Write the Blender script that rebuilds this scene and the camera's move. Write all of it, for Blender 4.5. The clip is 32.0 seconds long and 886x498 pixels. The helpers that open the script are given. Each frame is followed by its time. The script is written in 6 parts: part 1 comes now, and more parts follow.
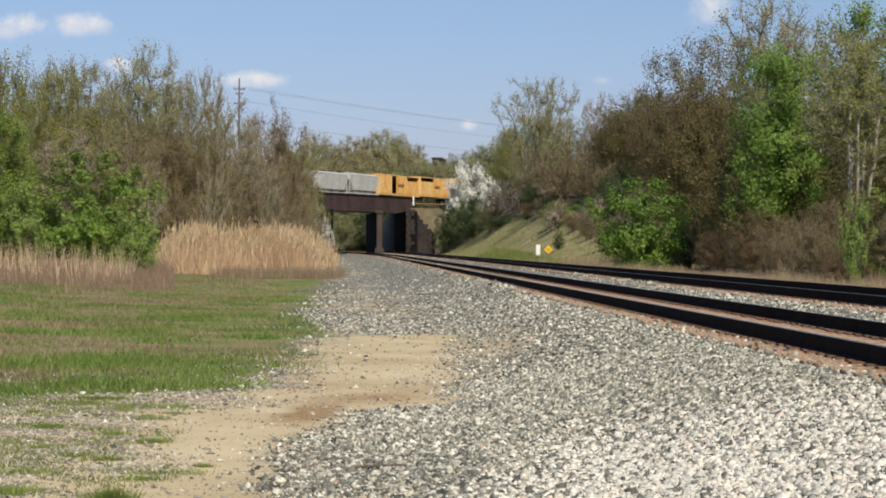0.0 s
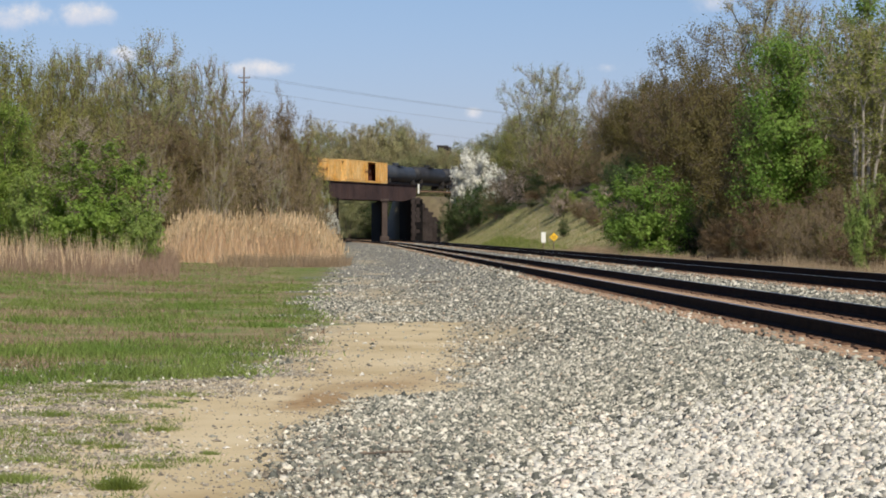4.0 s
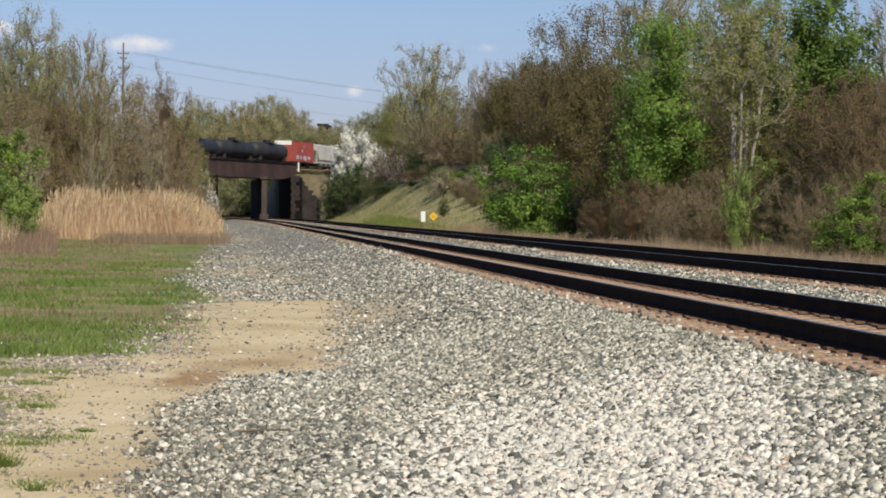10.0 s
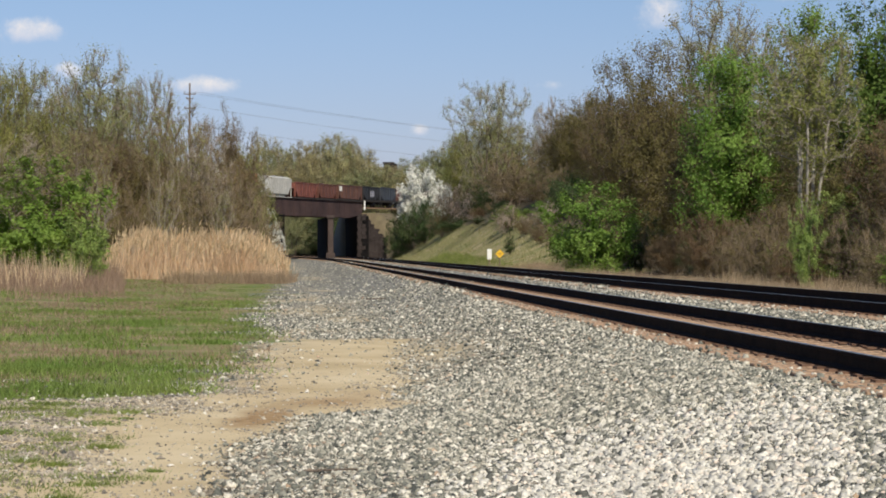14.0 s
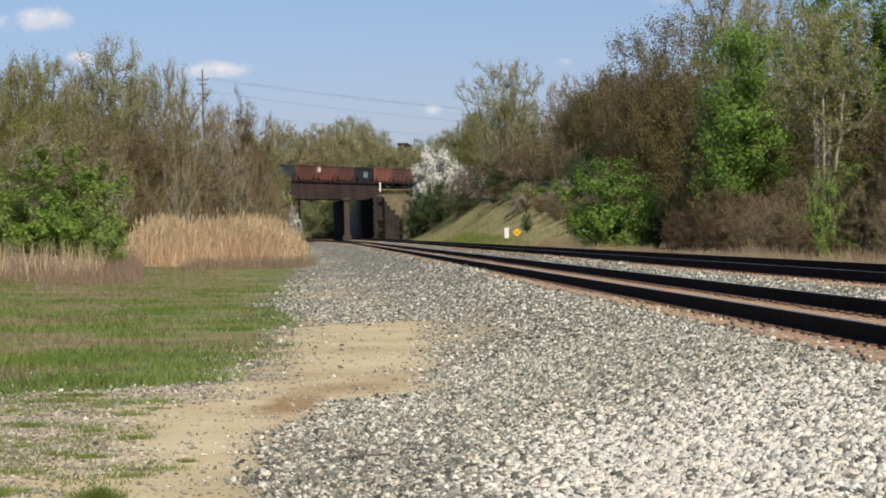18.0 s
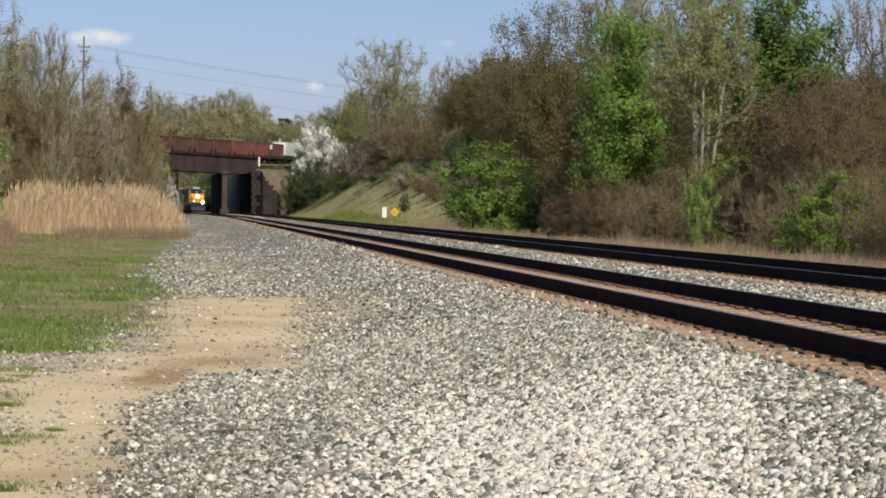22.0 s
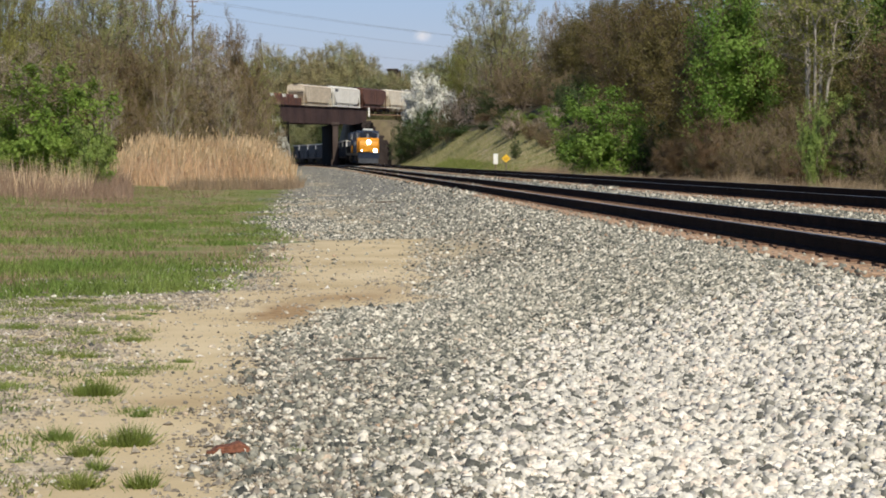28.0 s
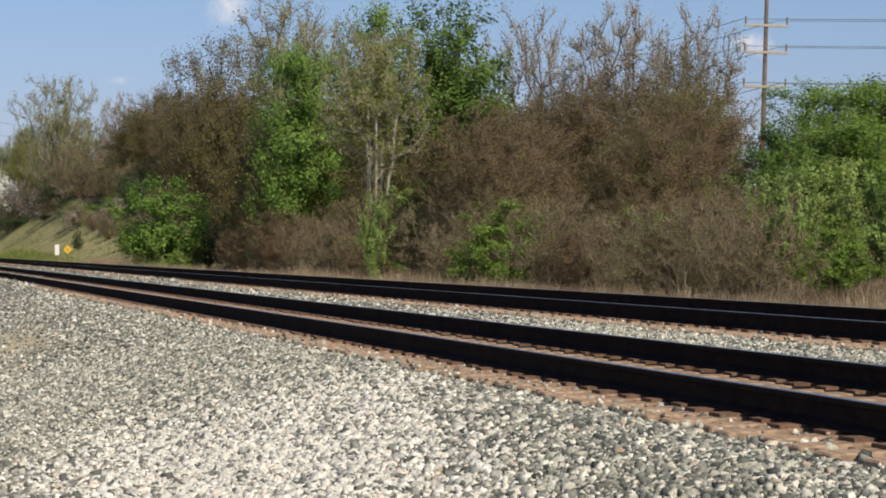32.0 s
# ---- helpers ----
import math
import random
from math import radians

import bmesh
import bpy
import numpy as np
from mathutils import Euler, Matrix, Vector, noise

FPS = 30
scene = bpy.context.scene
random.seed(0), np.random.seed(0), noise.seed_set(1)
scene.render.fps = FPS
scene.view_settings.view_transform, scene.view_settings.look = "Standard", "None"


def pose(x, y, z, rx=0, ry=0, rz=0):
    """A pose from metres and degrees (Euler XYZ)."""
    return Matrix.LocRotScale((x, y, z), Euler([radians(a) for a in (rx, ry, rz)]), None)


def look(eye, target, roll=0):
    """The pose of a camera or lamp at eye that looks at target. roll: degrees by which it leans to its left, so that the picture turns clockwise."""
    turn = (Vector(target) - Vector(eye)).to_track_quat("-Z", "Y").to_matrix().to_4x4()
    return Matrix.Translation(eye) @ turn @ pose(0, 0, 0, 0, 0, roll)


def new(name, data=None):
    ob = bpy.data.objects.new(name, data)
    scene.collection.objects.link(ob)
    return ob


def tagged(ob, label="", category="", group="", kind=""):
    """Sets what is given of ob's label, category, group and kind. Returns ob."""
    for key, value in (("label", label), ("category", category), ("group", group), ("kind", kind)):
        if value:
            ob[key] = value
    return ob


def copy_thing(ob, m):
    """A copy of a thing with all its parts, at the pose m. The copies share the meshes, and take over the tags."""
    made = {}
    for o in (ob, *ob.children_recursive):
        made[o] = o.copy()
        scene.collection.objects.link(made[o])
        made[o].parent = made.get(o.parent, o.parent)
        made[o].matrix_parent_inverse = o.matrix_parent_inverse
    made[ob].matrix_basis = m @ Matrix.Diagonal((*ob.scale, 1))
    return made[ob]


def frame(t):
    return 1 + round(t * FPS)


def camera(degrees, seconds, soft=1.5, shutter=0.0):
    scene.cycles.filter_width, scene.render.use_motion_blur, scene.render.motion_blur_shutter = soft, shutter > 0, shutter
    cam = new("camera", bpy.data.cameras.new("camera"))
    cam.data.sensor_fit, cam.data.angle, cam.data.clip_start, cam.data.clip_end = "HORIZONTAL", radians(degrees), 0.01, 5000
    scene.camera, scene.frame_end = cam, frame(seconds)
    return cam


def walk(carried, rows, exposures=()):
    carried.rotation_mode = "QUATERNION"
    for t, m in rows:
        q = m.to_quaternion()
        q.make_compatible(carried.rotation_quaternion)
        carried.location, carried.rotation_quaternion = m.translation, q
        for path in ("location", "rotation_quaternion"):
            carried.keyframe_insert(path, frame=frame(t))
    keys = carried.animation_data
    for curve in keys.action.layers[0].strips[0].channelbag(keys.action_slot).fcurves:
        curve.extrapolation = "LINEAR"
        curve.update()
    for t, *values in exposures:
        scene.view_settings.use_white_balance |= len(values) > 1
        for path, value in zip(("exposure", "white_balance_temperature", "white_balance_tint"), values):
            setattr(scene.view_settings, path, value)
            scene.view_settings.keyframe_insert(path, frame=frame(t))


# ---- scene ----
cam = camera(21.14, 32.0, soft=1.85)

# the camera in the hand: seconds, sway to the right, sway up, yaw to the right, pitch up, roll
EYE = (0.0, 0.0, 1.05)


def aim(eye, yaw, pitch, roll):
    y, p = radians(yaw), radians(pitch)
    way = Vector((math.sin(y) * math.cos(p), math.cos(y) * math.cos(p), math.sin(p)))
    return look(eye, Vector(eye) + way, roll)


walk(cam, [(t, aim((EYE[0] + dx, EYE[1], EYE[2] + dz), yaw, pitch, roll)) for t, dx, dz, yaw, pitch, roll in (
    (0.0, 0.099, 0.109, -0.0, 0.005, 0.339),
    (0.5, 0.099, 0.107, 0.253, 0.156, 0.474),
    (1.0, 0.098, 0.106, 0.402, 0.258, 0.812),
    (1.5, 0.098, 0.105, 0.318, -0.18, 0.568),
    (2.0, 0.098, 0.103, 0.173, -0.577, 0.406),
    (2.5, 0.097, 0.102, -0.014, -0.545, 0.39),
    (3.0, 0.097, 0.1, -0.076, -0.537, 0.221),
    (3.5, 0.096, 0.1, -0.092, -0.333, 0.12),
    (5.5, 0.094, 0.099, -0.276, -0.241, 0.273),
    (6.0, 0.094, 0.099, -0.122, -0.197, 0.284),
    (6.5, 0.093, 0.099, 0.012, -0.152, 0.266),
    (7.0, 0.094, 0.098, -0.176, -0.174, 0.075),
    (7.5, 0.094, 0.098, -0.383, -0.391, 0.147),
    (8.0, 0.095, 0.097, -0.367, -0.713, 0.267),
    (8.5, 0.095, 0.097, -0.098, -0.676, 0.508),
    (9.0, 0.096, 0.096, 0.695, -0.64, 0.557),
    (9.5, 0.097, 0.097, 1.622, -0.659, 0.737),
    (10.0, 0.099, 0.097, 2.783, -0.775, 0.616),
    (10.5, 0.101, 0.098, 3.599, -0.194, 0.48),
    (11.0, 0.103, 0.099, 3.855, 0.161, 0.513),
    (11.5, 0.104, 0.099, 3.911, -0.012, 0.482),
    (12.0, 0.106, 0.1, 3.545, -0.2, 0.395),
    (12.5, 0.108, 0.1, 3.219, -0.157, 0.542),
    (13.0, 0.11, 0.101, 2.591, 0.088, 0.764),
    (13.5, 0.107, 0.102, 1.328, 0.336, 0.595),
    (14.0, 0.104, 0.104, 1.173, 0.12, 0.164),
    (14.5, 0.102, 0.105, 2.3, -0.128, 0.288),
    (15.0, 0.099, 0.107, 3.014, -0.313, 0.198),
    (15.5, 0.096, 0.108, 4.075, -0.459, 0.304),
    (17.5, 0.036, 0.129, 1.873, -0.667, -1.269),
    (18.0, 0.021, 0.134, 0.776, -0.366, -1.211),
    (18.5, 0.005, 0.14, 0.296, -0.142, -0.572),
    (19.0, 0.009, 0.14, 0.414, 0.067, -1.204),
    (19.5, 0.012, 0.14, 1.49, 0.378, -1.099),
    (20.0, 0.015, 0.14, 2.553, 0.511, -1.19),
    (20.5, 0.018, 0.141, 3.835, 0.625, -1.348),
    (21.0, 0.021, 0.141, 4.472, 0.306, -0.596),
    (21.5, 0.019, 0.138, 4.288, -0.16, -0.36),
    (22.0, 0.017, 0.134, 3.75, -0.872, 0.909),
    (22.5, 0.015, 0.131, 3.0, -0.876, 0.76),
    (23.0, 0.013, 0.128, 1.572, -0.635, -0.207),
    (23.5, 0.01, 0.124, -0.285, -0.68, -0.098),
    (24.0, -0.028, 0.122, -1.364, -0.625, -0.565),
    (24.5, -0.066, 0.12, -0.94, -0.543, -0.462),
    (25.0, -0.104, 0.118, 0.211, -0.794, -0.43),
    (25.5, -0.143, 0.116, 1.209, -1.431, -0.449),
    (27.5, -0.082, -0.001, 1.198, -2.443, -0.212),
    (28.0, -0.066, -0.03, 1.067, -2.124, -0.278),
    (28.5, -0.066, -0.019, 1.959, -0.919, -0.25),
    (29.0, -0.066, -0.007, 3.852, 0.194, -0.425),
    (29.5, -0.066, -0.008, 5.892, 0.839, -0.336),
    (30.0, -0.067, -0.009, 6.952, 1.218, -0.144),
    (30.5, -0.068, -0.01, 8.225, 1.445, -0.191),
    (31.0, -0.034, -0.005, 9.217, 1.147, -0.281),
    (31.5, -0.0, -0.0, 10.164, 0.362, 0.089),
    (32.0, -0.0, -0.0, 11.56, 0.049, -0.028))])

# ---- light ----
world = bpy.data.worlds.new("world")
scene.world = world
world.use_nodes = True
SUN_ELEV, SUN_AZ = 43.0, 160.0   # degrees; azimuth clockwise from +y
wn = world.node_tree.nodes
sky = wn.new("ShaderNodeTexSky")
sky.sky_type = "NISHITA"
sky.sun_disc = False
sky.sun_elevation = radians(SUN_ELEV)
sky.sun_rotation = radians(SUN_AZ)
sky.air_density, sky.dust_density, sky.ozone_density = 1.0, 0.6, 2.0
wl = world.node_tree.links


def wnode(kind, **inputs):
    n = wn.new(kind)
    for k, v in inputs.items():
        n.inputs[k.replace("_", " ")].default_value = v
    return n


tint = wn.new("ShaderNodeMix")
tint.data_type, tint.blend_type = "RGBA", "MULTIPLY"
tint.inputs["Factor"].default_value = 1.0
wl.new(sky.outputs[0], tint.inputs["A"])
coord = wn.new("ShaderNodeTexCoord")
height = wn.new("ShaderNodeSeparateXYZ")
wl.new(coord.outputs["Generated"], height.inputs[0])
haze = wn.new("ShaderNodeValToRGB")
for e, (at, c) in zip(haze.color_ramp.elements, ((0.03, (0.92, 0.93, 1.34)), (0.14, (0.92, 1.02, 1.23)))):
    e.position, e.color = at, (*c, 1)
wl.new(height.outputs["Z"], haze.inputs["Fac"])
wl.new(haze.outputs["Color"], tint.inputs["B"])
# fair-weather clouds: bearing and elevation of each, half width and half height, in degrees
CLOUDS = [(-10.4, 5.2, 1.6, 0.42), (-8.7, 5.3, 1.05, 0.42), (-7.75, 4.35, 0.7, 0.26), (-4.8, 4.0, 1.15, 0.27), (6.2, 5.78, 0.95, 0.6), (0.62, 2.99, 0.3, 0.2), (3.78, 4.05, 0.6, 0.2),
          (13.5, 6.55, 1.7, 0.55), (15.2, 6.4, 1.2, 0.42), (4.3, 7.15, 1.25, 0.6), (6.5, 6.6, 0.95, 0.3), (9.7, 6.25, 0.9, 0.26), (2.0, 7.1, 1.2, 0.36), (11.0, 6.4, 0.7, 0.22), (19.0, 4.9, 0.8, 0.4), (26, 9, 5, 1.2), (-24, 8, 5, 1.0), (60, 14, 9, 3), (-70, 16, 10, 3), (120, 20, 9, 4), (-130, 22, 9, 4)]
puffs = wnode("ShaderNodeTexNoise", Scale=36.0, Detail=9.0, Roughness=0.66)
wl.new(coord.outputs["Generated"], puffs.inputs["Vector"])
total, under = None, None
for bearing, elev, half_w, half_h in CLOUDS:
    cb, ce = radians(bearing), radians(elev)
    at = Vector((math.sin(cb) * math.cos(ce), math.cos(cb) * math.cos(ce), math.sin(ce)))
    right = Vector((math.cos(cb), -math.sin(cb), 0))
    up = right.cross(at)
    dots = []
    for axis, half in ((right, half_w), (up, half_h)):
        d = wn.new("ShaderNodeVectorMath")
        d.operation = "DOT_PRODUCT"
        d.inputs[1].default_value = axis / math.sin(radians(half))
        wl.new(coord.outputs["Generated"], d.inputs[0])
        dots.append(d.outputs["Value"])
    front = wn.new("ShaderNodeVectorMath")
    front.operation = "DOT_PRODUCT"
    front.inputs[1].default_value = at
    wl.new(coord.outputs["Generated"], front.inputs[0])
    c = wn.new("ShaderNodeCombineXYZ")
    wl.new(dots[0], c.inputs[0])
    wl.new(dots[1], c.inputs[1])
    ln = wn.new("ShaderNodeVectorMath")
    ln.operation = "LENGTH"
    wl.new(c.outputs[0], ln.inputs[0])
    fall = wnode("ShaderNodeMapRange")
    fall.interpolation_type = "SMOOTHSTEP"
    fall.inputs["From Min"].default_value, fall.inputs["From Max"].default_value = 1.7, 0.2
    wl.new(ln.outputs["Value"], fall.inputs["Value"])
    ok = wn.new("ShaderNodeMath")
    ok.operation = "GREATER_THAN"
    ok.inputs[1].default_value = 0.5
    wl.new(front.outputs["Value"], ok.inputs[0])
    mul = wn.new("ShaderNodeMath")
    mul.operation = "MULTIPLY"
    wl.new(fall.outputs[0], mul.inputs[0])
    wl.new(ok.outputs[0], mul.inputs[1])
    low_side = wnode("ShaderNodeMapRange")
    low_side.inputs["From Min"].default_value, low_side.inputs["From Max"].default_value = 0.25, -0.75
    wl.new(dots[1], low_side.inputs["Value"])
    base = wn.new("ShaderNodeMath")
    base.operation = "MULTIPLY"
    wl.new(low_side.outputs[0], base.inputs[0])
    wl.new(ok.outputs[0], base.inputs[1])
    if total is None:
        total, under = mul.outputs[0], base.outputs[0]
    else:
        near_one = wn.new("ShaderNodeMath")
        near_one.operation = "GREATER_THAN"
        wl.new(mul.outputs[0], near_one.inputs[0])
        wl.new(total, near_one.inputs[1])
        pick = wn.new("ShaderNodeMix")
        wl.new(near_one.outputs[0], pick.inputs["Factor"])
        wl.new(under, pick.inputs["A"])
        wl.new(base.outputs[0], pick.inputs["B"])
        under = pick.outputs["Result"]
        mx = wn.new("ShaderNodeMath")
        mx.operation = "MAXIMUM"
        wl.new(total, mx.inputs[0])
        wl.new(mul.outputs[0], mx.inputs[1])
        total = mx.outputs[0]
shape = wn.new("ShaderNodeMath")
shape.operation = "MULTIPLY_ADD"
wl.new(puffs.outputs["Fac"], shape.inputs[0])
shape.inputs[1].default_value = 2.6
shape.inputs[2].default_value = -1.62
grow = wn.new("ShaderNodeMath")
grow.operation = "ADD"
wl.new(shape.outputs[0], grow.inputs[0])
wl.new(total, grow.inputs[1])
edge_soft = wnode("ShaderNodeMapRange")
edge_soft.interpolation_type = "SMOOTHSTEP"
edge_soft.inputs["From Min"].default_value, edge_soft.inputs["From Max"].default_value = 0.25, 1.05
edge_soft.inputs["To Max"].default_value = 0.93
wl.new(grow.outputs[0], edge_soft.inputs["Value"])
cover = wn.new("ShaderNodeMix")
cover.data_type = "RGBA"
wl.new(edge_soft.outputs[0], cover.inputs["Factor"])
wl.new(tint.outputs["Result"], cover.inputs["A"])
body = wn.new("ShaderNodeMix")
body.data_type = "RGBA"
wl.new(under, body.inputs["Factor"])
body.inputs["A"].default_value, body.inputs["B"].default_value = (11.6, 11.0, 10.8, 1), (7.6, 8.3, 10.2, 1)
wl.new(body.outputs["Result"], cover.inputs["B"])
wl.new(cover.outputs["Result"], wn["Background"].inputs["Color"])
wn["Background"].inputs["Strength"].default_value = 0.079
sun = new("sun", bpy.data.lights.new("sun", "SUN"))
sun.data.energy, sun.data.angle, sun.data.color = 4.75, radians(0.5), (1.0, 0.93, 0.80)
_e, _a = radians(SUN_ELEV), radians(SUN_AZ)
SUNDIR = Vector((math.sin(_a) * math.cos(_e), math.cos(_a) * math.cos(_e), math.sin(_e)))
sun.matrix_world = look(SUNDIR * 300, (0, 0, 0))
scene.view_settings.exposure = -0.04

# ---- materials ----
def mat(name, base, rough=0.8, metal=0.0, var=0.25, scale=6.0, bump=0.0, hue2=None, rnd=0.0, spec=0.3, coord="Object", fine=8.0):
    """A surface with variation at two scales: base to hue2 by a large noise, lighter and darker by a fine one."""
    m = bpy.data.materials.new(name)
    m.use_nodes = True
    nt = m.node_tree
    b = nt.nodes["Principled BSDF"]
    b.inputs["Roughness"].default_value = rough
    b.inputs["Metallic"].default_value = metal
    b.inputs["Specular IOR Level"].default_value = spec
    tc = nt.nodes.new("ShaderNodeTexCoord")
    n1 = nt.nodes.new("ShaderNodeTexNoise")
    n1.inputs["Scale"].default_value, n1.inputs["Detail"].default_value = scale, 4
    n2 = nt.nodes.new("ShaderNodeTexNoise")
    n2.inputs["Scale"].default_value, n2.inputs["Detail"].default_value = scale * fine, 3
    for n in (n1, n2):
        nt.links.new(tc.outputs[coord], n.inputs["Vector"])
    ramp = nt.nodes.new("ShaderNodeValToRGB")
    h2 = hue2 or tuple(c * (1 + var) for c in base)
    ramp.color_ramp.elements[0].position, ramp.color_ramp.elements[1].position = 0.35, 0.65
    ramp.color_ramp.elements[0].color, ramp.color_ramp.elements[1].color = (*base, 1), (*h2, 1)
    nt.links.new(n1.outputs["Fac"], ramp.inputs["Fac"])
    hsv = nt.nodes.new("ShaderNodeHueSaturation")
    mr = nt.nodes.new("ShaderNodeMapRange")
    mr.inputs["To Min"].default_value, mr.inputs["To Max"].default_value = 1 - var, 1 + var
    mr.inputs["From Min"].default_value, mr.inputs["From Max"].default_value = 0.3, 0.7
    nt.links.new(n2.outputs["Fac"], mr.inputs["Value"])
    val = mr.outputs["Result"]
    if rnd:
        geo = nt.nodes.new("ShaderNodeNewGeometry")
        r2 = nt.nodes.new("ShaderNodeMapRange")
        r2.inputs["To Min"].default_value, r2.inputs["To Max"].default_value = 1 - rnd, 1 + rnd
        nt.links.new(geo.outputs["Random Per Island"], r2.inputs["Value"])
        mu = nt.nodes.new("ShaderNodeMath")
        mu.operation = "MULTIPLY"
        nt.links.new(val, mu.inputs[0])
        nt.links.new(r2.outputs["Result"], mu.inputs[1])
        val = mu.outputs[0]
    nt.links.new(val, hsv.inputs["Value"])
    nt.links.new(ramp.outputs["Color"], hsv.inputs["Color"])
    nt.links.new(hsv.outputs["Color"], b.inputs["Base Color"])
    if bump:
        bp = nt.nodes.new("ShaderNodeBump")
        bp.inputs["Strength"].default_value, bp.inputs["Distance"].default_value = bump, 0.02
        nt.links.new(n2.outputs["Fac"], bp.inputs["Height"])
        nt.links.new(bp.outputs["Normal"], b.inputs["Normal"])
    return m


def leafmat(name, base, hue2, rnd=0.35, trans=0.35):
    """Leaves: each one a little lighter or darker, with light coming through."""
    m = mat(name, base, 0.6, 0, 0.15, 0.5, 0, hue2, rnd, 0.2)
    nt = m.node_tree
    b = nt.nodes["Principled BSDF"]
    tr = nt.nodes.new("ShaderNodeBsdfTranslucent")
    mix = nt.nodes.new("ShaderNodeMixShader")
    mix.inputs["Fac"].default_value = trans
    hsv = b.inputs["Base Color"].links[0].from_node
    info = nt.nodes.new("ShaderNodeObjectInfo")
    shift = nt.nodes.new("ShaderNodeMapRange")
    shift.inputs["To Min"].default_value, shift.inputs["To Max"].default_value = 0.488, 0.512
    nt.links.new(info.outputs["Random"], shift.inputs["Value"])
    nt.links.new(shift.outputs[0], hsv.inputs["Hue"])
    col = hsv.outputs["Color"]
    nt.links.new(col, tr.inputs["Color"])
    nt.links.new(b.outputs[0], mix.inputs[1])
    nt.links.new(tr.outputs[0], mix.inputs[2])
    nt.links.new(mix.outputs[0], nt.nodes["Material Output"].inputs["Surface"])
    return m


M = {}
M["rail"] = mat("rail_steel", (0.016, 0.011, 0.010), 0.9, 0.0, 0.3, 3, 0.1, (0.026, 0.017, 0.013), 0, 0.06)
M["plate"] = mat("tie_plate_rust", (0.13, 0.075, 0.05), 0.95, 0, 0.3, 4, 0.3, (0.20, 0.12, 0.08), 0, 0.1)
M["railtop"] = mat("rail_head", (0.35, 0.34, 0.33), 0.3, 0.9, 0.1, 3)
M["tie"] = mat("tie_wood", (0.24, 0.155, 0.10), 0.95, 0, 0.4, 2, 0.6, (0.38, 0.26, 0.17), 0, 0.15)
M["girder"] = mat("rusty_steel", (0.055, 0.032, 0.028), 0.8, 0.2, 0.35, 0.3, 0.2, (0.10, 0.055, 0.045), fine=12)
# near black: the shade under the bridge is put into this colour
M["masonry"] = mat("shaded_masonry", (0.0065, 0.006, 0.006), 0.95, 0, 0.4, 0.8, 0.5, (0.013, 0.012, 0.012), 0, 0.06)
M["bark"] = mat("bark", (0.11, 0.085, 0.065), 0.9, 0, 0.3, 2, 0.3, (0.17, 0.135, 0.105))
M["bark_grey"] = mat("bark_grey", (0.22, 0.185, 0.145), 0.9, 0, 0.3, 2, 0.3, (0.30, 0.26, 0.21))
M["bark_pale"] = mat("bark_pale", (0.33, 0.295, 0.24), 0.85, 0, 0.3, 2, 0.3, (0.44, 0.40, 0.33))
M["twig"] = mat("twig", (0.17, 0.125, 0.08), 0.9, 0, 0.2, 1, 0, (0.24, 0.18, 0.12), 0.3)
M["twig_mid"] = mat("twig_mid", (0.235, 0.172, 0.11), 0.9, 0, 0.2, 1, 0, (0.31, 0.235, 0.16), 0.3)
M["twig_grey"] = mat("twig_grey", (0.30, 0.25, 0.195), 0.9, 0, 0.2, 1, 0, (0.41, 0.34, 0.27), 0.3)
M["leaf_green"] = leafmat("leaf_green", (0.18, 0.285, 0.05), (0.25, 0.345, 0.07), 0.25, 0.4)
M["leaf_fresh"] = leafmat("leaf_fresh", (0.25, 0.34, 0.085), (0.33, 0.40, 0.12), 0.25, 0.4)
M["leaf_dark"] = leafmat("leaf_dark", (0.09, 0.17, 0.03), (0.14, 0.22, 0.045), 0.22)
M["leaf_olive"] = leafmat("leaf_olive", (0.25, 0.265, 0.07), (0.31, 0.31, 0.095), 0.2, 0.45)
M["leaf_bud"] = leafmat("leaf_bud", (0.168, 0.138, 0.05), (0.205, 0.176, 0.064), 0.18, 0.42)
M["leaf_red"] = leafmat("leaf_red", (0.178, 0.117, 0.057), (0.218, 0.152, 0.071), 0.2, 0.4)
M["leaf_pale"] = leafmat("leaf_pale", (0.27, 0.275, 0.10), (0.33, 0.32, 0.13), 0.2, 0.4)
# leaves of the far wood: distance haze is mixed into both colours
M["leaf_hazy"] = leafmat("leaf_hazy", (0.36, 0.325, 0.15), (0.42, 0.375, 0.185), 0.1, 0.4)
M["leaf_hazy_green"] = leafmat("leaf_hazy_green", (0.27, 0.29, 0.13), (0.31, 0.32, 0.155), 0.1, 0.4)
# deep green, with the shade among the bushes put into the colour
M["leaf_deep_shaded"] = leafmat("leaf_deep_shaded", (0.05, 0.08, 0.026), (0.085, 0.12, 0.038), 0.2, 0.25)
M["blossom"] = leafmat("blossom", (0.72, 0.70, 0.62), (0.8, 0.78, 0.7), 0.15)
M["blossom_pink"] = leafmat("blossom_pink", (0.46, 0.36, 0.27), (0.58, 0.49, 0.41), 0.2)
M["straw"] = leafmat("straw", (0.74, 0.58, 0.36), (0.82, 0.68, 0.46), 0.2, 0.45)
M["plume"] = leafmat("plume", (0.60, 0.43, 0.27), (0.70, 0.53, 0.35), 0.25, 0.4)
M["drygrass"] = leafmat("drygrass", (0.50, 0.38, 0.24), (0.60, 0.48, 0.31), 0.3, 0.4)
M["redgrass"] = leafmat("redgrass", (0.34, 0.235, 0.165), (0.42, 0.31, 0.21), 0.3, 0.4)
M["brush"] = leafmat("brush", (0.22, 0.155, 0.10), (0.31, 0.22, 0.14), 0.35, 0.35)
